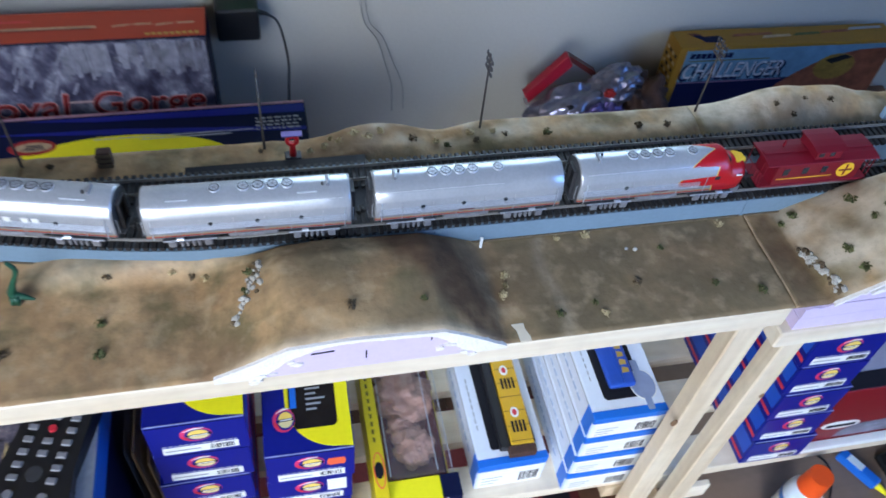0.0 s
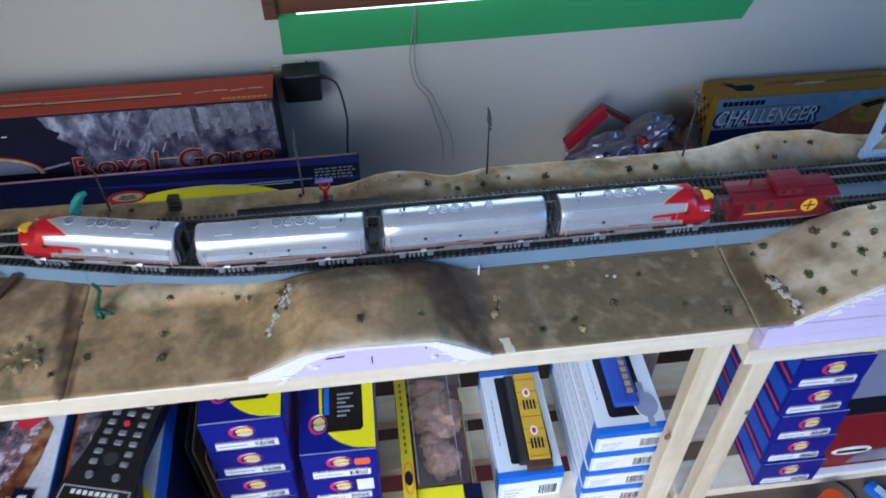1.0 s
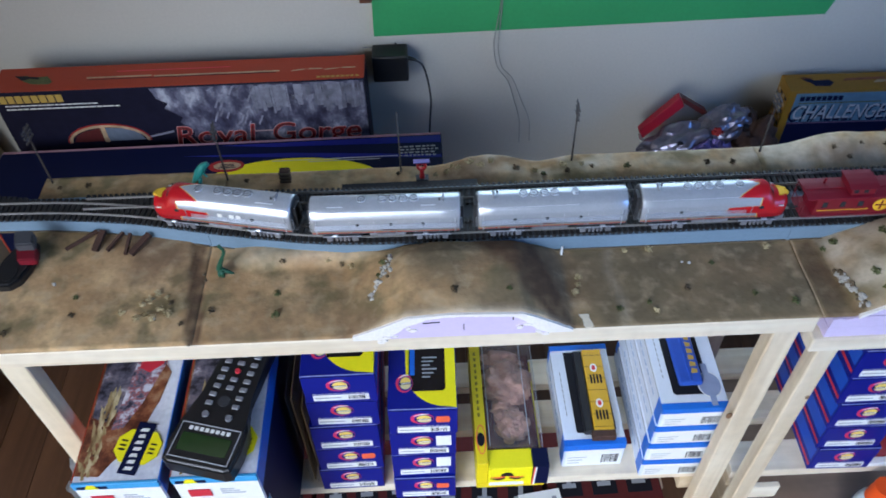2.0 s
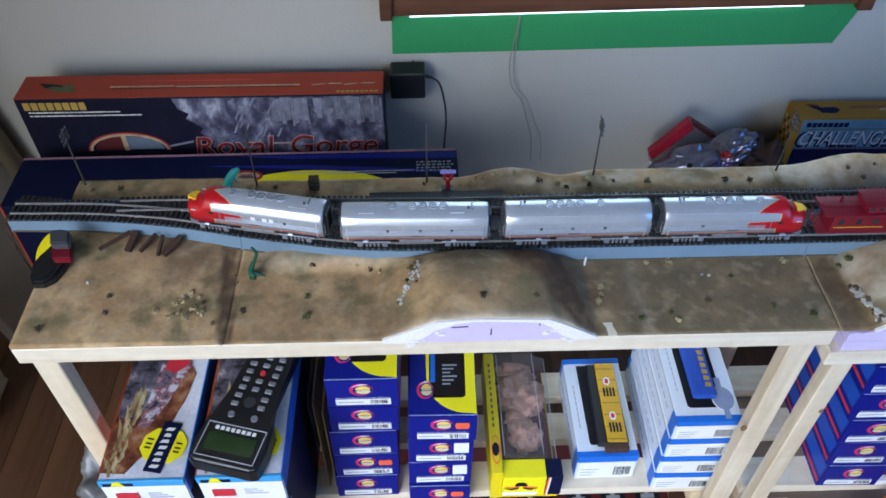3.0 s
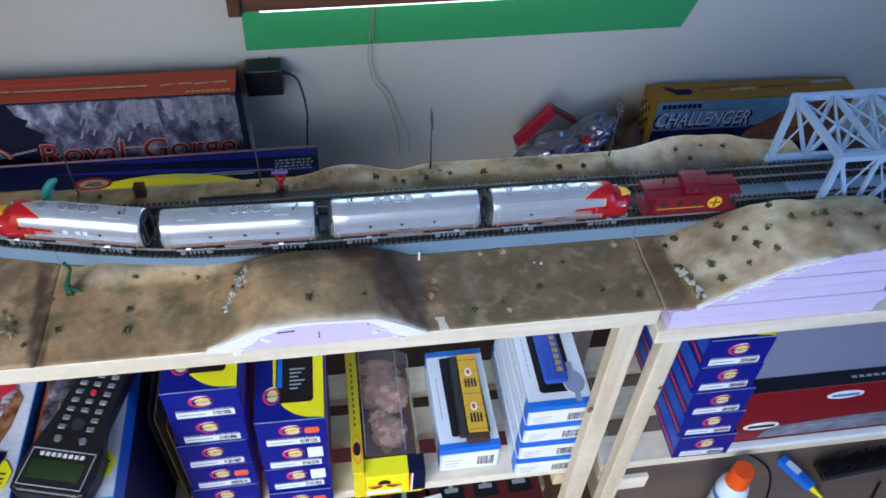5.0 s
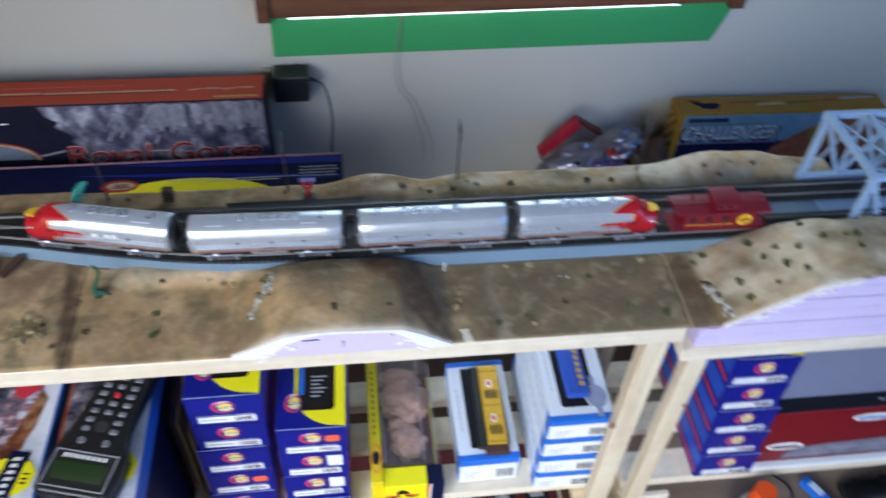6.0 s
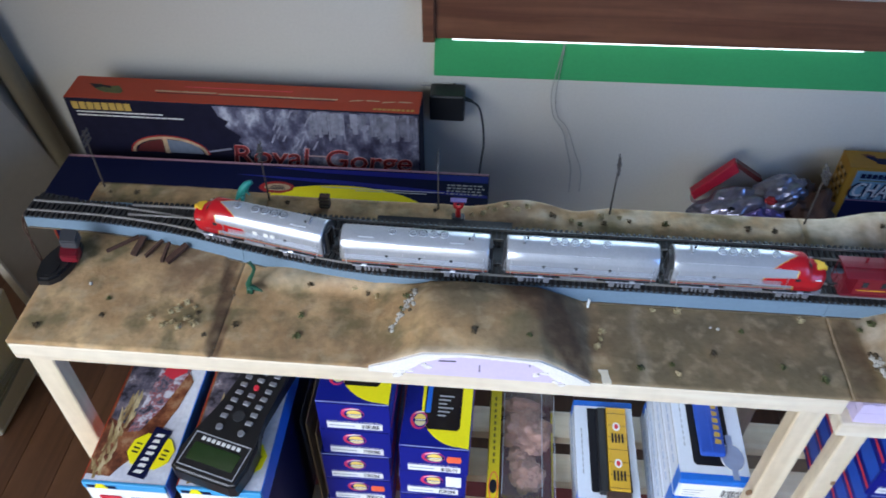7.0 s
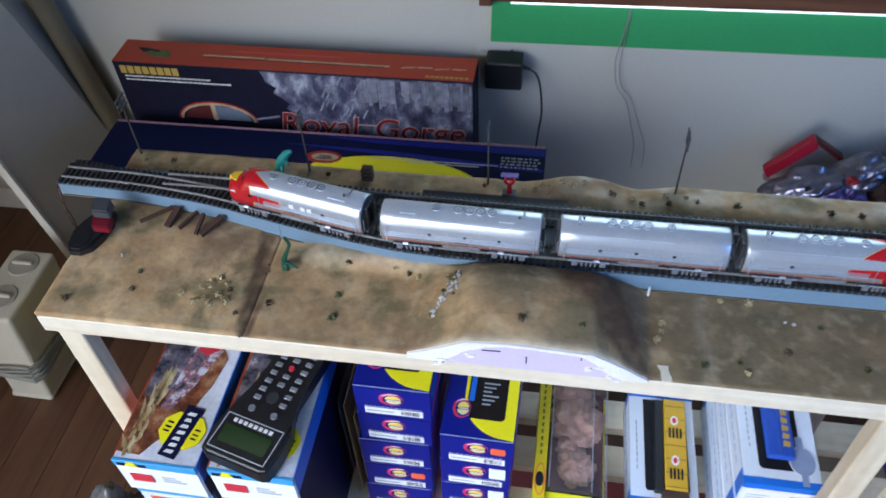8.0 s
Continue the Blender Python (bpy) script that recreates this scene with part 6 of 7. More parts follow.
bm = cyl((0, 0, 0.156), (0, 0, 0.204), 0.0235, 0.0205, 28)
part("cap", bm, M["cap"], bo, "orange ribbed cap")
bl = thing("blue_clamp", "blue plastic tool with pale label and yellow tip", "tool", (1.312, 0.042, 0.2252), -62)
bl.scale = (0.68, 0.72, 0.8)
part("grip", box(-0.05, 0.05, -0.013, 0.013, 0, 0.022, 0.005, seg=2), M["blue_end"], bl)
part("tool_label", box(-0.030, 0.008, -0.009, 0.009, 0.0220, 0.0226), M["bottle"], bl, "pale label")
part("tip", cyl((0.05, 0, 0.010), (0.085, 0, 0.010), 0.008, 0.003, 14), M["yellow_card"], bl, "yellow tip")
br = thing("black_brush", "black bristled brush lying on the board", "brush", (1.425, 0.046, 0.2252), 4)
part("brush_back", box(-0.07, 0.09, -0.018, 0.018, 0, 0.012, 0.003), M["black"], br)
bm = bmesh.new()
for k in range(220):
    x, y = -0.066 + 0.15 * random.random(), -0.016 + 0.032 * random.random()
    beam((x, y, 0.011), (x + 0.004 * random.uniform(-1, 1), y + 0.004 * random.uniform(-1, 1), 0.030), 0.0012, 0.0012, bm)
part("bristles", bm, M["ink"], br)
for k, pts in enumerate((((1.19, -0.05, 0.228), (1.24, 0.0, 0.228), (1.27, 0.06, 0.228), (1.22, 0.11, 0.228), (1.17, 0.13, 0.228)), ((1.24, -0.09, 0.228), (1.30, -0.03, 0.228), (1.38, -0.05, 0.228), (1.46, 0.01, 0.228)))):
    w = thing("extension_lead", "thin dark cord lying on the board", "cord")
    part("cord", tube(smooth_path(pts, 10), 0.0018, 6), M["ink"], w)


# ---- things against the back wall ----
bn = thing("low_table", "low dark table behind the railway", "table", (-0.31, 0.57, 0), 0)
part("tabletop", box(0, 0.66, 0, 0.255, 0.215, 0.2345, 0.002), M["brown_wood"], bn)
for x in (0.02, 0.60):
    for y in (0.02, 0.195):
        part("leg", box(x, x + 0.04, y, y + 0.04, 0, 0.2148), M["brown_wood"], bn)
bn = thing("low_bench", "low dark bench behind the railway", "bench", (1.0, 0.70, 0), 0)
part("seat", box(0, 0.85, 0, 0.187, 0.262, 0.285, 0.002), M["brown_wood"], bn)
for x in (0.02, 0.79):
    for y in (0.02, 0.13):
        part("leg", box(x, x + 0.04, y, y + 0.04, 0, 0.2618), M["brown_wood"], bn)

# tall set carton: orange-red top, dark front with a cab and rock picture and lettering
rr = thing("train_set_carton", "long dark train set carton with orange-red top and slate picture", "carton", (-0.333, 0.748, 0.2347), 0)
W, D, H = 0.709, 0.076, 0.3640
part("carton_body", box(0, W, 0, D, 0, H, 0.0012, seg=2), M["black_card"], rr)
part("carton_top", box(0.0005, W - 0.0005, 0.0005, D - 0.0005, H - 0.0002, H + 0.0008), M["orange_card"], rr, "orange-red lid")
part("top_band", box(0.176, 0.30, 0.0335, 0.0375, H + 0.0006, H + 0.0012), M["tan_pic"], rr, "pale lid band")
part("top_band", box(0.305, 0.545, 0.0315, 0.0355, H + 0.0006, H + 0.0012), M["tan_pic"], rr, "pale lid band")
part("top_line", box(0.180, 0.540, 0.0280, 0.0305, H + 0.0006, H + 0.0012), M["dark_red_card"], rr, "dark lid line")
part("top_line", box(0.23, 0.45, 0.0520, 0.0545, H + 0.0006, H + 0.0011), M["logo_red"], rr, "red lid line")
part("top_badge", prism([(0.040, 0.046), (0.058, 0.030), (0.075, 0.022), (0.108, 0.020), (0.112, 0.028), (0.098, 0.046), (0.070, 0.042), (0.058, 0.050)], "z", H + 0.0006, H + 0.0013), M["bush"], rr, "dark green lid badge")
part("top_badge", prism([(0.034, 0.050), (0.052, 0.034), (0.066, 0.040), (0.086, 0.036), (0.080, 0.044), (0.060, 0.047)], "z", H + 0.0012, H + 0.0016), M["ink"], rr, "black bird-like badge shape")
for k in range(9):
    part("top_text_bar", box(W * 0.872 + 0.0092 * k, W * 0.872 + 0.0092 * k + 0.0066, 0.006, 0.0115, H + 0.0006, H + 0.0011), M["gold"], rr, "gold lid lettering bar")
for k in range(4):
    x = W * (0.80 + 0.045 * k)
    part("top_swoosh", prism([(x, 0.030 + 0.004 * (k % 2)), (x + 0.026, 0.034), (x + 0.030, 0.037), (x + 0.004, 0.034 + 0.004 * (k % 2))], "z", H + 0.0006, H + 0.0010), M["tan_pic"], rr, "pale swoosh on the lid")
# rock picture with a torn outline
rnd = random.Random(9)
edge = [(0.300 + 0.0065 * k + rnd.uniform(-0.009, 0.009), H - 0.004 - 0.0120 * k) for k in range(13)]
part("rock_picture", prism(edge + [(W - 0.002, H - 0.150), (W - 0.002, H - 0.004)], "y", -0.0002, 0.0001), M["photo_slate"], rr, "grey rock picture")


def slab(pts, d):
    pale_one = rnd.random() < 0.66
    part("rock_slab", prism(pts, "y", -d, 0.0001), M["slate_light" if pale_one else "slate_pic"], rr, "pale upright rock slab in the picture" if pale_one else "dark cleft in the rock picture")


for x0, x1, z0, z1 in ((0.492, 0.560, 0.064, 0.006), (0.572, 0.604, 0.028, 0.005), (0.566, 0.640, 0.046, 0.030), (0.612, 0.705, 0.060, 0.006)):
    x = x0
    while x < x1 - 0.002:
        w2 = rnd.uniform(0.0035, 0.0090)
        b0, b1 = H - z0 + rnd.uniform(-0.012, 0.006), H - z1 - rnd.uniform(0.0, 0.005)
        d = rnd.uniform(0.0003, 0.0007)
        slab([(x, b0), (min(x + w2, x1), b0 - rnd.uniform(-0.003, 0.003)), (min(x + w2, x1), b1), (x, b1)], d)
        x += w2 + rnd.uniform(0.0, 0.0012)
for k in range(22):
    x, z = rnd.uniform(0.40, 0.49), H - rnd.uniform(0.012, 0.105)
    l = rnd.uniform(0.008, 0.026)
    slab([(x, z), (x + 0.003, z - 0.002), (x + l * 0.55 + 0.003, min(z + l, H - 0.006)), (x + l * 0.5, min(z + l, H - 0.006))], 0.0003 + 0.00002 * k)
for k in range(8):
    x = 0.0125 + 0.0153 * k
    part("brand_bar", box(x, x + 0.0125, -0.0006, 0.0002, H - 0.0262, H - 0.0090), M["gold"], rr, "gold brand bar")
for l, z in ((0.192, H - 0.0320), (0.234, H - 0.0400)):
    x = 0.018
    while x < l:
        q = rnd.uniform(0.004, 0.014)
        part("type_bar", box(x, x + q, -0.0005, 0.0002, z - 0.0014, z + 0.0012), M["pale"], rr)
        x += q + 0.002
part("cab_arch", ring(0.188, 0.236, 0.080, 0.042, 0.0055, "y", -0.0009, 0.0002, 0.0, math.pi), M["tan_pic"], rr, "pale cab arch in the picture")
part("cab_arch", ring(0.188, 0.236, 0.0835, 0.0455, 0.0030, "y", -0.0007, 0.0002, 0.0, math.pi), M["set_red"], rr, "red rim of the cab arch")
part("cab_post", box(0.178, 0.187, -0.0009, 0.0002, 0.236, 0.275), M["tan_pic"], rr, "pale cab post")
part("cab_glass", prism([(0.1875, 0.238), (0.259, 0.238), (0.251, 0.256), (0.223, 0.268), (0.1875, 0.271)], "y", -0.0006, 0.0002), M["cab_blue"], rr, "grey-blue cab glass")
part("cab_glass", prism([(0.117, 0.238), (0.1775, 0.238), (0.1775, 0.271), (0.145, 0.264), (0.127, 0.254)], "y", -0.0006, 0.0002), M["dark_red_card"], rr, "dark cab glass")
part("cab_line", prism([(0.268, 0.242), (0.320, 0.253), (0.320, 0.258), (0.268, 0.246)], "y", -0.0005, 0.0002), M["slate_light"], rr, "pale rail line in the picture")
turn = pose(0, 0, 0, 90, 0, 0)
for word, x, st in (("Royal", 0.3975, 1.10), ("Gorge", 0.600, 1.06)):
    lettering("set_lettering", word, 0.066, Matrix.Translation((x, -0.0013, 0.241)) @ turn, M["letter_edge"], rr, 0.0004, st, 0.15, 0.0014)
    lettering("set_lettering", word, 0.066, Matrix.Translation((x, -0.0020, 0.241)) @ turn, M["set_red"], rr, 0.0004, st, 0.15, 0.0005)
    lettering("set_lettering", word, 0.066, Matrix.Translation((x, -0.0027, 0.241)) @ turn, M["dark_red_card"], rr, 0.0004, st, 0.15, -0.0013)
part("letter_swash", box(0.470, 0.518, -0.0016, 0.0002, 0.2470, 0.2495), M["letter_edge"], rr, "pale swash between the words")

# long navy carton lying in front of it
nb = thing("navy_carton", "long navy carton with big yellow ovals", "carton", (-0.334, 0.560, 0.2347), 0.4)
W, D, H = 0.853, 0.138, 0.2600
part("carton_body", box(0, W, 0, D, 0, H, 0.0012, seg=2), M["navy_card"], nb)
part("edge_line", box(0.001, W - 0.001, D - 0.005, D + 0.0004, H - 0.001, H + 0.0006), M["edge_pink"], nb, "worn pinkish rear edge")
part("edge_line", box(-0.0006, 0.003, -0.0006, 0.002, 0.002, H), M["orange_card"], nb, "dull red corner edge")
part("blue_band", prism([(W * 0.50, D - 0.010), (W - 0.002, D - 0.008), (W - 0.002, D - 0.028), (W * 0.62, D - 0.020)], "z", H, H + 0.0005), M["blue_card"], nb, "brighter blue wedge")
part("blue_band", prism([(W * 0.42, D - 0.036), (W * 0.66, D - 0.040), (W - 0.002, D - 0.064), (W - 0.002, D - 0.072), (W * 0.62, D - 0.050)], "z", H, H + 0.0004), M["blue_card"], nb, "faint blue sweep")
part("yellow_oval", prism([p for p in ellipse(0.570, 0.002, 0.178, 0.080, 60) if p[1] > 0.001], "z", H, H + 0.0006), M["yellow_card"], nb, "big yellow oval")
part("yellow_oval", prism([p for p in ellipse(0.204, 0.0653, 0.200, 0.170, 60) if p[1] > 0.002], "y", -0.0006, 0.0002), M["yellow_card"], nb, "big yellow oval")
part("red_badge", prism(ellipse(0.443, 0.068, 0.034, 0.017, 26), "z", H, H + 0.0010), M["set_red"], nb, "dull red oval badge")
part("badge_core", prism(ellipse(0.445, 0.068, 0.026, 0.0105, 22), "z", H, H + 0.0013), M["tan_pic"], nb, "tan badge middle")
for k in range(3):
    part("badge_bar", box(0.428 + 0.003 * k, 0.462 - 0.003 * k, 0.0620 + 0.0042 * k, 0.0640 + 0.0042 * k, H + 0.0012, H + 0.0016), M["navy_card"], nb)
rnd = random.Random(14)
for row, (a, d) in enumerate(((0.62, 0.062), (0.70, 0.068), (0.82, 0.056))):
    part("type_line", box(W * a, W * (0.90 - 0.04 * row), D - d - 0.0011, D - d + 0.0008, H, H + 0.0007), M["outline"], nb, "thin pale printed line")
for row in range(4):
    x = W * 0.905
    while x < W * 0.985:
        q = rnd.uniform(0.003, 0.011)
        part("type_bar", box(x, min(x + q, W * 0.99), D - 0.040 - 0.0085 * row, D - 0.0365 - 0.0085 * row, H, H + 0.0007), M["grey_ink"], nb)
        x += q + 0.003

# yellow carton at the right
yc = thing("locomotive_carton", "long yellow locomotive carton with blue picture front", "carton", (1.250, 0.814, 0.2852), -1.0)
W, D, H = 0.478, 0.058, 0.1880
part("carton_body", box(0, W, 0, D, 0, H, 0.0012, seg=2), M["ochre_card"], yc)
part("picture", box(0.016, W - 0.003, -0.0006, 0.0002, 0.010, H - 0.007), M["sky_pic"], yc, "pale blue picture front")
part("lower_band", box(0.016, W - 0.003, -0.0010, -0.0004, 0.010, H - 0.082), M["navy_card"], yc, "dark lower picture")
part("band_line", box(0.016, W * 0.52, -0.0013, -0.0004, H - 0.086, H - 0.083), M["purple_line"], yc, "dull violet line")
part("top_badge", prism([(0.036, 0.038), (0.052, 0.042), (0.060, 0.034), (0.092, 0.036), (0.100, 0.026), (0.088, 0.014), (0.058, 0.016), (0.052, 0.026)], "z", H, H + 0.0006), M["navy_card"], yc, "dark blue top badge")
part("top_badge", prism([(0.030, 0.044), (0.050, 0.038), (0.060, 0.040), (0.044, 0.046)], "z", H, H + 0.0009), M["dark_red_card"], yc, "dark red badge stroke")
for a, b, m, d in ((0.25, 0.44, "brown_pic", 0.034), (0.38, 0.52, "tan_pic", 0.026), (0.53, 0.66, "bush", 0.030), (0.66, 0.80, "brown_pic", 0.034), (0.80, 0.97, "grey_ink", 0.042)):
    part("top_print", prism([(W * a, d - 0.003), (W * b, d), (W * b, d + 0.007), (W * (a + 0.02), d + 0.005)], "z", H, H + 0.0006), M[m], yc, "long printed strip on the lid")
for k in range(8):
    part("brand_bar", box(0.026 + 0.0115 * k, 0.0355 + 0.0115 * k, -0.0012, -0.0004, H - 0.026, H - 0.0145), M["navy_card"], yc, "dark brand bar")
part("type_bar", box(0.026, 0.20, -0.0010, -0.0004, H - 0.033, H - 0.0305), M["bush"], yc)
lettering("class_lettering", "CHALLENGER", 0.060, Matrix.Translation((0.128, -0.0016, H - 0.0615)) @ turn, M["navy_card"], yc, 0.0008, 0.63, 0.18)
lettering("class_lettering", "CHALLENGER", 0.052, Matrix.Translation((0.1285, -0.0024, H - 0.0570)) @ turn, M["outline"], yc, 0.0003, 0.68, 0.18)
part("picture_engine", prism([(0.225, 0.050), (0.245, 0.090), (0.280, 0.118), (0.330, 0.150), (0.40, 0.168), (0.475, 0.170), (0.475, 0.050)], "y", -0.0013, -0.0004), M["brown_pic"], yc, "brown engine picture")
part("picture_engine", prism(ellipse(0.360, 0.128, 0.046, 0.032, 24), "y", -0.0017, -0.0004), M["dull_gold"], yc, "golden round engine front")
part("picture_engine", prism([(0.330, 0.146), (0.372, 0.158), (0.392, 0.150), (0.350, 0.136)], "y", -0.0020, -0.0004), M["ink"], yc, "dark smokebox in the picture")
for k in range(9):
    for q in range(4):
        y = 0.006 + 0.012 * q
        part("side_print", box(-0.0006, 0.0002, y, y + 0.008, 0.030 + 0.016 * k, 0.037 + 0.016 * k), M["tan_pic"] if (k + q) % 2 else M["ink"], yc)

# red tray and foil bag
rt = thing("red_tray", "folded red card tray standing on edge by the wall", "tray", (1.018, 0.830, 0.2852), 0)
bm = prism([(-0.069, 0.094), (-0.057, 0.073), (0.018, 0.157), (0.004, 0.182)], "y", -0.012, 0.006)
bmesh.ops.bevel(bm, geom=bm.edges[:], offset=0.0012, segments=1, affect="EDGES")
part("tray_side", bm, M["tray_red"], rt, "broad red side")
# second arm of the same red card, darkened in colour for its shaded face
bm = prism([(0.006, 0.181), (0.014, 0.165), (0.074, 0.122), (0.070, 0.138)], "y", -0.010, 0.006)
part("tray_side", bm, M["dark_red_card"], rt, "red side with its shade put into a darker red")
part("tray_lip", prism([(-0.065, 0.074), (-0.056, 0.070), (-0.004, 0.004), (-0.016, 0.0)], "y", -0.016, 0.006), M["pale"], rt, "pale inner lip")
part("tray_foot", box(-0.016, 0.050, -0.016, 0.006, 0.0, 0.003), M["tray_red"], rt)
fb = thing("foil_bag", "crumpled silver and purple foil bag", "bag", (1.045, 0.772, 0.2852), 0)
bm = crumple(1.3, 0.080, 0.040, 0.046, 0.30, 5)
bm.transform(Matrix.Translation((-0.008, 0, 0.066)) @ pose(0, 0, 0, 0, -22, 0))
part("bag_body", bm, M["foil"], fb, "shiny crumpled foil", True)
bm = crumple(2.9, 0.050, 0.034, 0.034, 0.32, 5)
bm.transform(Matrix.Translation((0.074, 0.004, 0.122)) @ pose(0, 0, 0, 0, -30, 0))
part("bag_neck", bm, M["foil"], fb, "gathered foil neck", True)
part("bag_foot", crumple(6.4, 0.088, 0.042, 0.062, 0.28, 5), M["foil"], fb, "", True)
bm = crumple(4.1, 0.040, 0.026, 0.062, 0.50, 5)
bm.transform(Matrix.Translation((0.040, -0.024, 0.028)))
part("bag_fold", bm, M["purple_foil"], fb, "purple printed fold", True)
bm = crumple(5.2, 0.030, 0.016, 0.040, 0.55, 4)
bm.transform(Matrix.Translation((-0.022, -0.036, 0.032)))
part("bag_fold", bm, M["purple_foil"], fb, "purple printed fold", True)
for dx, dy, dz, r in ((-0.066, -0.028, 0.068, 0.014), (0.040, -0.034, 0.146, 0.010), (-0.050, -0.030, 0.090, 0.007)):
    bm = crumple(7.7 + dx, r, r * 0.7, r * 0.9, 0.4, 3)
    bm.transform(Matrix.Translation((dx, dy, dz)))
    part("bag_print", bm, M["set_red"], fb, "red print")
for dx, dy, dz, r in ((-0.030, -0.030, 0.118, 0.007), (-0.085, -0.020, 0.076, 0.009), (0.100, -0.022, 0.150, 0.006)):
    bm = crumple(3.7 + dx, r * 1.3, r * 0.6, r * 0.8, 0.4, 3)
    bm.transform(Matrix.Translation((dx, dy, dz)))
    part("bag_print", bm, M["ink"], fb, "black print")
# lump added for the dark brown smudge right of the foil bag
db = thing("brown_smudge_lump", "crumpled dark brown lump for the smudge beside the foil bag", "bag", (1.190, 0.800, 0.2852), 0)
part("bag_body", crumple(9.2, 0.052, 0.045, 0.085, 0.5, 5), M["rust"], db, "", True)

# adapter, socket, cords
so = thing("wall_socket", "white wall socket plate", "socket", (0.366, Y1 - 0.010, 0.535), 0)
part("plate", box(0, 0.072, 0, 0.0095, -0.035, 0.037, 0.002), M["wall"], so)
part("plate_edge", box(0.0, 0.072, -0.0006, 0.0, 0.0355, 0.037), M["grey_ink"], so, "dark upper edge")
part("plate_clip", box(0.066, 0.070, -0.003, 0.0, 0.030, 0.045), M["dark"], so)
ad = thing("power_adapter", "black plug-in power adapter in the wall socket", "adapter", (0.386, 0.842, 0.517), 0)
part("casing", box(0, 0.072, 0, 0.047, 0, 0.062, 0.004, seg=2), M["black"], ad)
part("strain_relief", cyl((0.070, 0.02, 0.045), (0.088, 0.018, 0.040), 0.005, 0.003, 10), M["black"], ad)
part("cord", tube(smooth_path([(0.086, 0.018, 0.0405), (0.101, 0.016, 0.028), (0.110, 0.006, 0.0), (0.115, -0.012, -0.04), (0.112, -0.034, -0.068), (0.109, -0.050, -0.105)], 12), 0.0022, 7), M["black"], ad, "black cord")
hc = thing("hanging_cord", "thin grey window cord, second strand standing for its shadow", "cord")
part("cord", tube(smooth_path([(0.652, 0.884, 0.80), (0.648, 0.880, 0.69), (0.637, 0.882, 0.601), (0.635, 0.886, 0.561), (0.644, 0.888, 0.511), (0.667, 0.889, 0.474), (0.683, 0.890, 0.421), (0.697, 0.890, 0.365), (0.700, 0.891, 0.30)], 10), 0.0011, 6), M["cord"], hc)
# second strand traces the cord's shadow on the wall
part("cord", tube(smooth_path([(0.653, 0.886, 0.80), (0.650, 0.882, 0.69), (0.645, 0.885, 0.598), (0.645, 0.889, 0.550), (0.654, 0.891, 0.508), (0.677, 0.893, 0.478), (0.700, 0.894, 0.416), (0.720, 0.895, 0.360), (0.724, 0.896, 0.30)], 10), 0.0010, 6), M["cord"], hc)

# ---- floor beside the shelf ----
ht = thing("fan_heater", "beige plastic fan heater with cord wound round it", "heater", (-0.522, 0.430, 0.0), 0)


def tapered(bm, h=0.275):
    """Narrow the heater towards its foot, which stands further from the shelf."""
    for v in bm.verts:
        k = 1 - v.co.z / h
        v.co.x, v.co.y = v.co.x * (1 - 0.04 * k) - 0.022 * k, v.co.y - 0.006 * k
    return bm


part("body", tapered(box(-0.048, 0.048, -0.090, 0.092, 0, 0.275, 0.008, seg=3)), M["beige"], ht)
part("base_foot", tapered(box(-0.050, 0.050, -0.093, 0.094, 0, 0.014, 0.004)), M["beige"], ht)
for y in (-0.035, 0.052):
    k = part("dial", cyl((0, y, 0.275), (0, y, 0.2775), 0.032, 0.030, 28), M["beige_dark"], ht, "round grey dial")
    part("dial_grip", box(-0.022, 0.022, y - 0.004, y + 0.004, 0.2773, 0.284, 0.002), M["beige"], k)
bm = bmesh.new()
for k in range(5):
    z = 0.085 + 0.009 * k
    tube([(0.054 * math.copysign(min(1, abs(1.25 * math.cos(a))), math.cos(a)), 0.098 * math.copysign(min(1, abs(1.25 * math.sin(a))), math.sin(a)), z + 0.006 * math.sin(2 * a + k)) for a in [q * math.tau / 40 for q in range(41)]], 0.0036, 6, bm)
part("wound_cord", tapered(bm), M["cord"], ht, "grey cord wound round the body")
for k, (x, y, q) in enumerate(((-0.12, 0.20, 1.0), (-0.02, 0.25, 1.3), (-0.19, 0.06, 0.8))):
    pb = thing("plastic_bag", "crumpled grey plastic bag on the floor", "bag", (x, y, 0.0), 30 * k, "plastic bags")
    part("bag_body", crumple(2.0 + 3 * k, 0.080 * q, 0.07 * q, 0.12 * q, 0.5, 5), M["grey_bag"], pb, "", True)


# ---- small things on the scenery ----
def on_ground(x, y):
    return ground_z(x, y) - 0.0006


def tuft(x, y, r, kind, seed):
    kinds = {"dark": ("bush_dark", "dark brown scrub tuft on the sand"), "green": ("bush", "olive green scrub tuft on the sand"), "dry": ("bush_dry", "dry straw-coloured grass tuft on the sand")}
    m, lab = kinds[kind]
    ob = part("scrub_tuft", clump(r, 46, seed), M[m])
    ob.matrix_basis = pose(x, y, on_ground(x, y), 0, 0, 40 * seed)
    return tagged(ob, lab, "scrub", "scrub tufts")


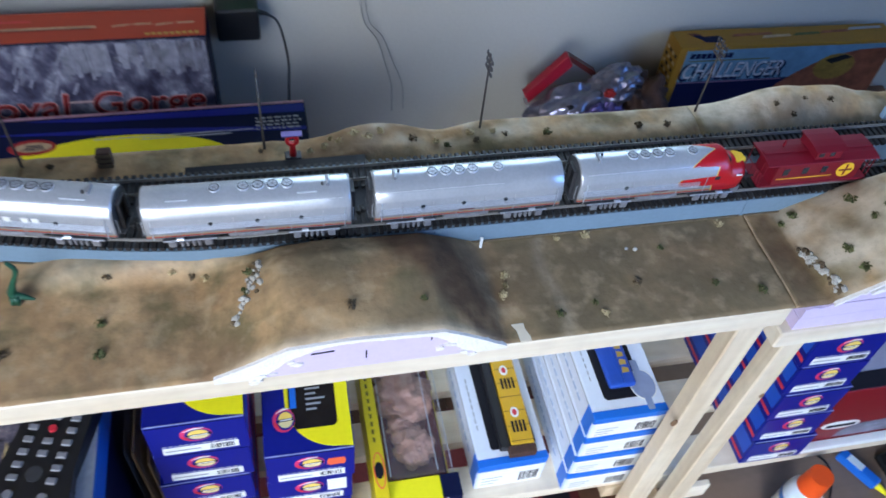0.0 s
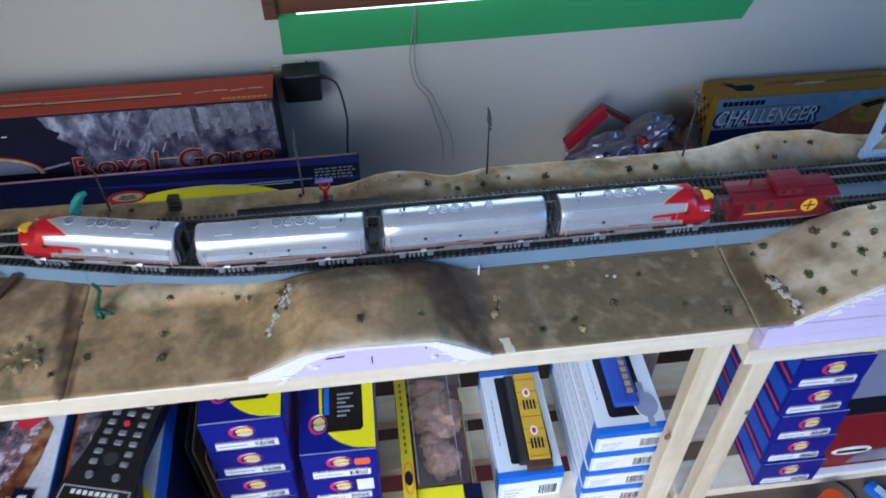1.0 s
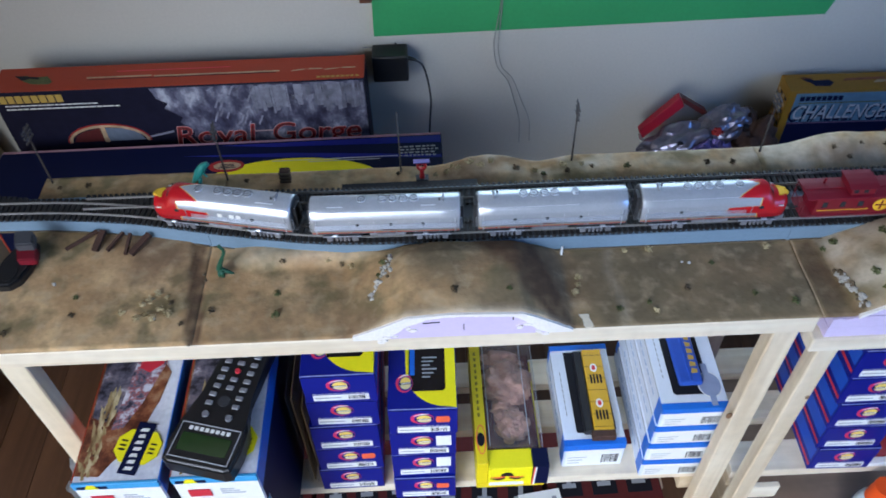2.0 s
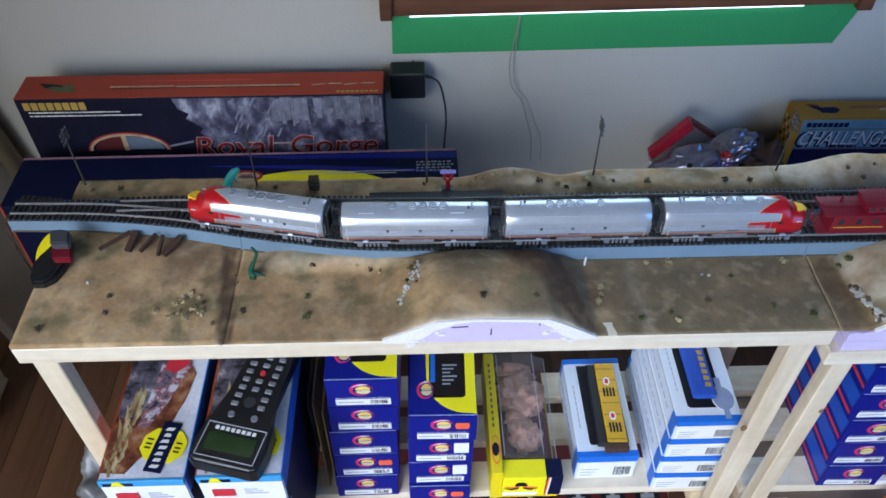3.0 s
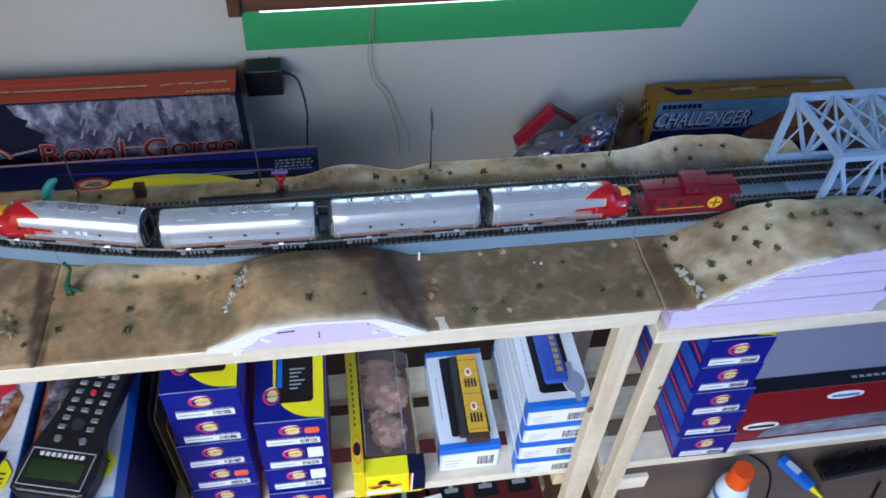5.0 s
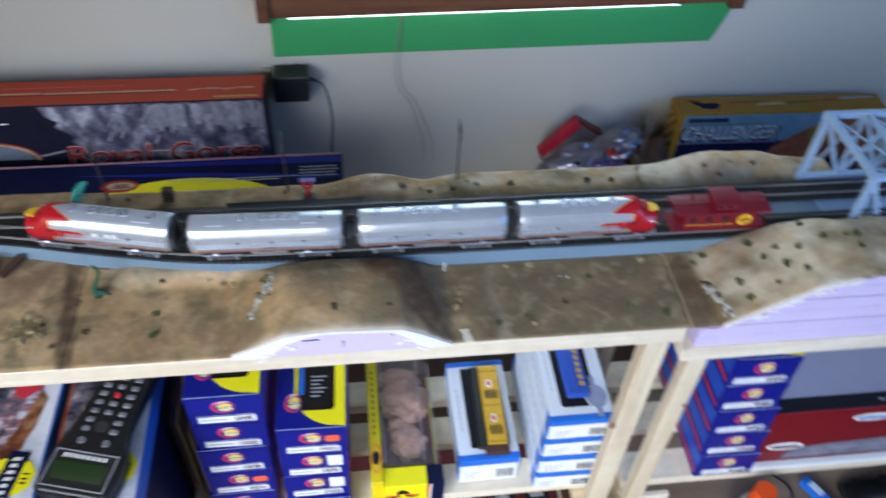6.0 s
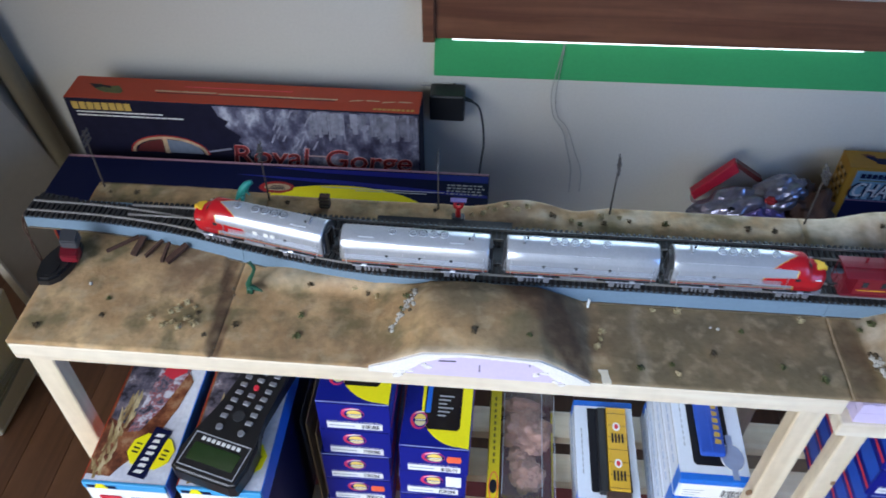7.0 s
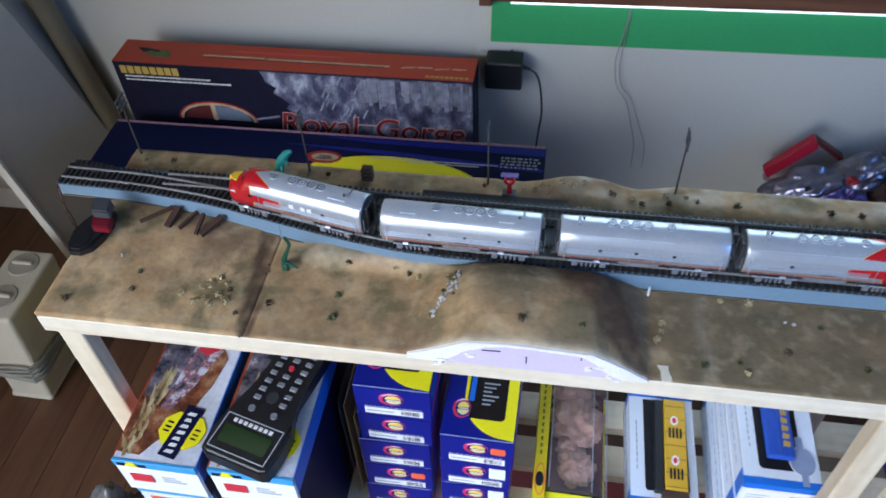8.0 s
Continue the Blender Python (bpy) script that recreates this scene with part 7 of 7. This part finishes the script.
TUFTS = (("dark", 0.0042, ((0.024, 0.023), (0.200, 0.056), (0.216, 0.026), (0.246, 0.045), (0.320, 0.109), (0.388, 0.104), (0.515, 0.028), (0.776, 0.047), (0.092, 0.044), (0.022, 0.250), (0.058, 0.252), (0.259, 0.252), (0.453, 0.253), (0.603, 0.246), (0.669, 0.238), (0.700, 0.243), (0.846, 0.240), (0.879, 0.240), (1.004, 0.243), (1.040, 0.247), (1.071, 0.244), (1.022, 0.232))),
         ("green", 0.0046, ((0.091, 0.069), (0.318, 0.035), (0.317, 0.065), (0.574, 0.029), (0.889, 0.023), (0.695, 0.022), (0.848, 0.036), (0.812, 0.082), (0.744, 0.240), (0.639, 0.240), (0.730, 0.030), (0.437, 0.085), (0.434, 0.068))),
         ("green", 0.0052, ((1.009, 0.064), (1.024, 0.043), (1.041, 0.058), (1.040, 0.028), (1.011, 0.024), (0.978, 0.042), (1.070, 0.065), (1.093, 0.061), (1.105, 0.060), (1.140, 0.050), (1.150, 0.025), (1.002, 0.091), (0.957, 0.100), (1.023, 0.070), (1.101, 0.041), (0.981, 0.018), (1.060, 0.095), (0.945, 0.095))),
         ("dry", 0.0046, ((0.176, 0.061), (0.189, 0.048), (0.174, 0.041), (0.200, 0.040), (0.166, 0.036), (0.148, 0.045), (0.655, 0.060), (0.650, 0.049), (0.400, 0.100), (0.717, 0.106), (0.745, 0.106), (0.882, 0.104), (0.53, 0.252), (0.545, 0.255), (0.515, 0.250), (0.735, 0.018), (0.372, 0.108), (0.183, 0.070), (0.500, 0.247), (0.522, 0.258), (0.558, 0.247), (0.572, 0.255), (0.688, 0.249), (0.664, 0.251), (0.628, 0.246), (0.169, 0.055), (0.194, 0.064), (0.183, 0.036), (0.657, 0.070))))
n = 0
for kind, r, spots in TUFTS:
    for x, y in spots:
        n += 1
        tuft(x, y, r * (0.75 + 0.5 * ((n * 37) % 10) / 10), kind, n)


def stones(name, spots, r, label, seed, count=9):
    """A handful of little pale stones."""
    rnd = random.Random(seed)
    t = thing(name, label, "stones", (*spots[0], on_ground(*spots[0])))
    for x, y in spots:
        for _ in range(count):
            px, py = x + rnd.gauss(0, 0.0026), y + rnd.gauss(0, 0.0040)
            bm = bmesh.new()
            bmesh.ops.create_icosphere(bm, subdivisions=1, radius=r * rnd.uniform(0.5, 1.25))
            for v in bm.verts:
                v.co *= 1 + 0.35 * noise.noise(v.co * 500 + Vector((px * 90, py * 90, 0)))
                v.co.z *= 0.8
            bm.transform(Matrix.Translation((px - spots[0][0], py - spots[0][1], on_ground(px, py) - on_ground(*spots[0]) + r * 0.4)))
            part("stone", bm, M["rock"] if rnd.random() < 0.75 else M["bush_dark"], t)


stones("stone_heap", [(0.445, 0.091), (0.441, 0.080), (0.437, 0.071), (0.431, 0.058), (0.424, 0.042)], 0.0026, "row of pale stones at the foot of the hill", 3, 9)
stones("stone_heap", [(0.947, 0.056), (0.950, 0.045), (0.952, 0.035), (0.955, 0.022), (0.957, 0.010)], 0.0032, "pale stones and scrub along the seam", 4, 10)
for k, (x, y) in enumerate(((0.229, 0.093), (0.059, 0.084), (0.185, 0.033), (0.781, 0.088), (0.230, 0.006), (0.954, 0.108))):
    stones("loose_stone", [(x, y)], 0.0021, "small pale stone on the sand", 20 + k, 2)

marker = thing("marker_post", "small white lineside post", "post", (0.643, 0.106, on_ground(0.643, 0.106)))
part("post", box(-0.0012, 0.0012, -0.0012, 0.0012, 0, 0.014, 0.0003), M["pale"], marker)


def telegraph_pole(x, y, h):
    p = thing("telegraph_pole", "thin dark telegraph pole with crossarms", "telegraph pole", (x, y, on_ground(x, y)), 0, "telegraph poles")
    part("pole", cyl((0, 0, 0), (0, 0, h), 0.0013, 0.0009, 8), M["pole"], p)
    for k in range(3):
        a = part("crossarm", box(-0.0009, 0.0009, -0.0105, 0.0105, h - 0.006 - 0.007 * k, h - 0.0045 - 0.007 * k), M["pole"], p)
        for y0 in (-0.0095, -0.004, 0.004, 0.0095):
            part("insulator", cyl((0, y0, h - 0.0045 - 0.007 * k), (0, y0, h - 0.0018 - 0.007 * k), 0.0010, 0.0007, 6), M["insulator"], a, "glassy grey insulator")
    return p


for x, y in ((0.010, 0.261), (0.234, 0.256), (0.457, 0.256), (0.676, 0.256), (0.918, 0.256)):
    telegraph_pole(x, y, 0.092)

# trestle timbers leaning against the ramp
for k, (a, b, w) in enumerate((((0.060, 0.150), (0.094, 0.172), 0.003), ((0.095, 0.146), (0.101, 0.172), 0.008), ((0.110, 0.145), (0.126, 0.168), 0.0035), ((0.133, 0.138), (0.135, 0.165), 0.0035), ((0.139, 0.138), (0.158, 0.163), 0.008))):
    t = thing("trestle_timber", "dark brown timber leaning on the ramp", "timber", (0, 0, 0), 0, "trestle timbers")
    part("timber", beam((a[0], a[1] - 0.008, 0.8085), (b[0], b[1] - 0.008, 0.8150), w, 0.004), M["rust"], t)

# dark siding platform with a red signal, crate
pf = thing("siding_platform", "long black siding platform beside the track", "platform", (0.383, 0.2105, 0.8030), 0)
part("deck", box(0, 0.17, 0, 0.016, 0.0, 0.0130, 0.0006), M["ink"], pf)
sg = thing("red_signal", "small red lineside signal with a violet top", "signal", (0.484, 0.238, on_ground(0.484, 0.238)))
part("base", box(-0.008, 0.008, -0.006, 0.006, 0, 0.008, 0.001), M["dark"], sg, "dark base")
part("stem", cyl((0, 0, 0.008), (0, 0, 0.022), 0.0035, 0.0025, 12), M["red"], sg)
part("lamp", ring(0, 0.027, 0.0065, 0.0065, 0.0028, "y", -0.002, 0.002), M["red"], sg, "red ring lamp")
part("cap", box(-0.010, 0.010, -0.004, 0.004, 0.0335, 0.0350, 0.0004), M["purple_foil"], sg, "violet top bar")
cr = thing("brown_crate", "dark brown upright crate behind the train", "crate", (0.310, 0.250, on_ground(0.310, 0.250)))
part("crate_body", box(-0.0065, 0.0065, -0.005, 0.005, 0, 0.019, 0.0008), M["rust"], cr)
for k in range(3):
    part("crate_slat", box(-0.0072, 0.0072, -0.0057, -0.0050, 0.002 + 0.006 * k, 0.006 + 0.006 * k, 0.0003), M["bush_dark"], cr)


def fat_tube(pts, rad, n=8, seg=10):
    """A tapering body along a path."""
    bm = bmesh.new()
    path = smooth_path(pts, n)
    rr_ = np.interp(np.linspace(0, 1, len(path)), np.linspace(0, 1, len(rad)), rad)
    rows = []
    for i, p in enumerate(path):
        d = (path[min(i + 1, len(path) - 1)] - path[max(i - 1, 0)]).normalized()
        s = d.cross(Vector((0.2, 0.95, 0.1))).normalized()
        u = s.cross(d)
        rows.append([bm.verts.new(p + (s * math.cos(a) + u * math.sin(a)) * float(rr_[i])) for a in [k * math.tau / seg for k in range(seg)]])
    for a, b in zip(rows, rows[1:]):
        for k in range(seg):
            bm.faces.new((a[k], a[(k + 1) % seg], b[(k + 1) % seg], b[k]))
    bm.faces.new(rows[0][::-1])
    bm.faces.new(rows[-1])
    return bm


# toy figures, each one plain shape
bm = fat_tube([(0.010, 0.000, 0.004), (0.002, 0, 0.007), (-0.006, 0, 0.010), (-0.003, 0, 0.020), (0.002, 0, 0.031), (0.006, 0, 0.042), (0.002, 0, 0.051)], [0.001, 0.0026, 0.0038, 0.0028, 0.0021, 0.0020, 0.0018])
for dx, dy in ((-0.008, 0.003), (-0.003, -0.003), (-0.007, -0.003)):
    cyl((dx, dy, 0.0), (dx * 0.8, dy, 0.010), 0.0022, 0.0026, 8, bm)
fg = tagged(part("toy_figure", bm, M["cactus"], None, "", True), "green plastic toy figure with a long neck", "toy figure")
fg.matrix_basis = pose(0.255, 0.097, on_ground(0.255, 0.097), 0, 0, -10)
bm = fat_tube([(-0.012, 0, 0.003), (-0.006, 0, 0.012), (0.0, 0, 0.020), (0.006, 0, 0.028), (0.013, 0, 0.032)], [0.0012, 0.0042, 0.0060, 0.0052, 0.0028])
for dx, dy in ((-0.004, 0.004), (-0.004, -0.004)):
    cyl((dx, dy, 0.0), (dx + 0.003, dy, 0.013), 0.0022, 0.0032, 8, bm)
cyl((0.004, -0.004, 0.022), (0.009, -0.008, 0.017), 0.0016, 0.0010, 6, bm)
tg = tagged(part("toy_figure", bm, M["teal"], None, "", True), "teal plastic toy figure behind the leading diesel", "toy figure")
tg.matrix_basis = pose(0.203, 0.252, on_ground(0.203, 0.252), 0, 0, 10)
# toy cart at the block's left edge
ct = thing("toy_cart", "toy cart with red body, grey hood and dark base", "toy", (0.012, 0.118, on_ground(0.012, 0.118)), 0)
bm = prism([(-0.0170, 0.010), (-0.0205, -0.004), (-0.0175, -0.024), (-0.0110, -0.0345), (0.0020, -0.0345), (0.0120, -0.026), (0.0180, -0.008), (0.0200, 0.014), (0.0150, 0.032), (-0.004, 0.036)], "z", 0.0, 0.0105)
bmesh.ops.bevel(bm, geom=[e for e in bm.edges if e.verts[0].co.z > 0.01 and e.verts[1].co.z > 0.01], offset=0.003, segments=2, affect="EDGES")
part("base", bm, M["black"], ct, "dark rounded base")
part("seat_well", prism(ellipse(-0.002, -0.016, 0.009, 0.012, 20), "z", 0.0100, 0.0112), M["black"], ct, "black hollow")
bm = prism([(0.000, 0.0145), (0.0236, 0.0140), (0.0290, -0.0065), (0.0072, -0.0060)], "z", 0.0108, 0.0212)
bmesh.ops.bevel(bm, geom=bm.edges[:], offset=0.0014, segments=2, affect="EDGES")
part("body", bm, M["caboose_red"], ct, "red body")
bm = prism([(-0.0017, 0.0278), (0.0110, 0.0300), (0.0216, 0.0271), (0.0270, 0.0060), (0.0052, 0.0060)], "z", 0.0214, 0.0336)
bmesh.ops.bevel(bm, geom=bm.edges[:], offset=0.0018, segments=2, affect="EDGES")
part("hood", bm, M["cart_grey"], ct, "dark grey hood")
# track end: loose ties and wires
bp = thing("loose_ties", "short row of loose black ties at the track end", "track ties", (-0.050, back_line(-0.05) + 0.020, RT + 0.0002), -8)
for k in range(8):
    part("tie", box(0.0068 * k - 0.0019, 0.0068 * k + 0.0019, -0.0120, 0.0050, 0, 0.0026 + 0.0004 * (k % 3)), M["tie"], bp)
part("tie_strip", box(-0.001, 0.050, -0.0040, -0.0020, 0.0, 0.0018), M["ink"], bp, "black strip joining the ties")
tw = thing("wire_strand", "twisted brown wires hanging off the track end", "wire")
for k in range(2):
    part("wire", tube(smooth_path([(-0.052, 0.190 + 0.008 * k, RT + 0.003), (-0.062, 0.186, 0.820), (-0.066 + 0.004 * k, 0.18, 0.800), (-0.060, 0.176 - 0.004 * k, 0.772), (-0.054, 0.17, 0.74)], 8), 0.0009, 5), M["rust"], tw)

# floor planks beside the shelf, as far as the floor shows
plank = part("plank", box(-0.0445, 0.0445, -0.598, 0.598, -0.012, 0, 0.0006), M["floor"], bpy.data.objects["floor"])
plank.matrix_basis = pose(-1.2, 0.29, 0)
for k in range(1, 36):
    for j in range(2):
        ob = new("plank", plank.data)
        ob.parent = bpy.data.objects["floor"]
        ob.matrix_basis = pose(-1.2 + 0.09 * k, 0.29 - 1.2 * j, 0)
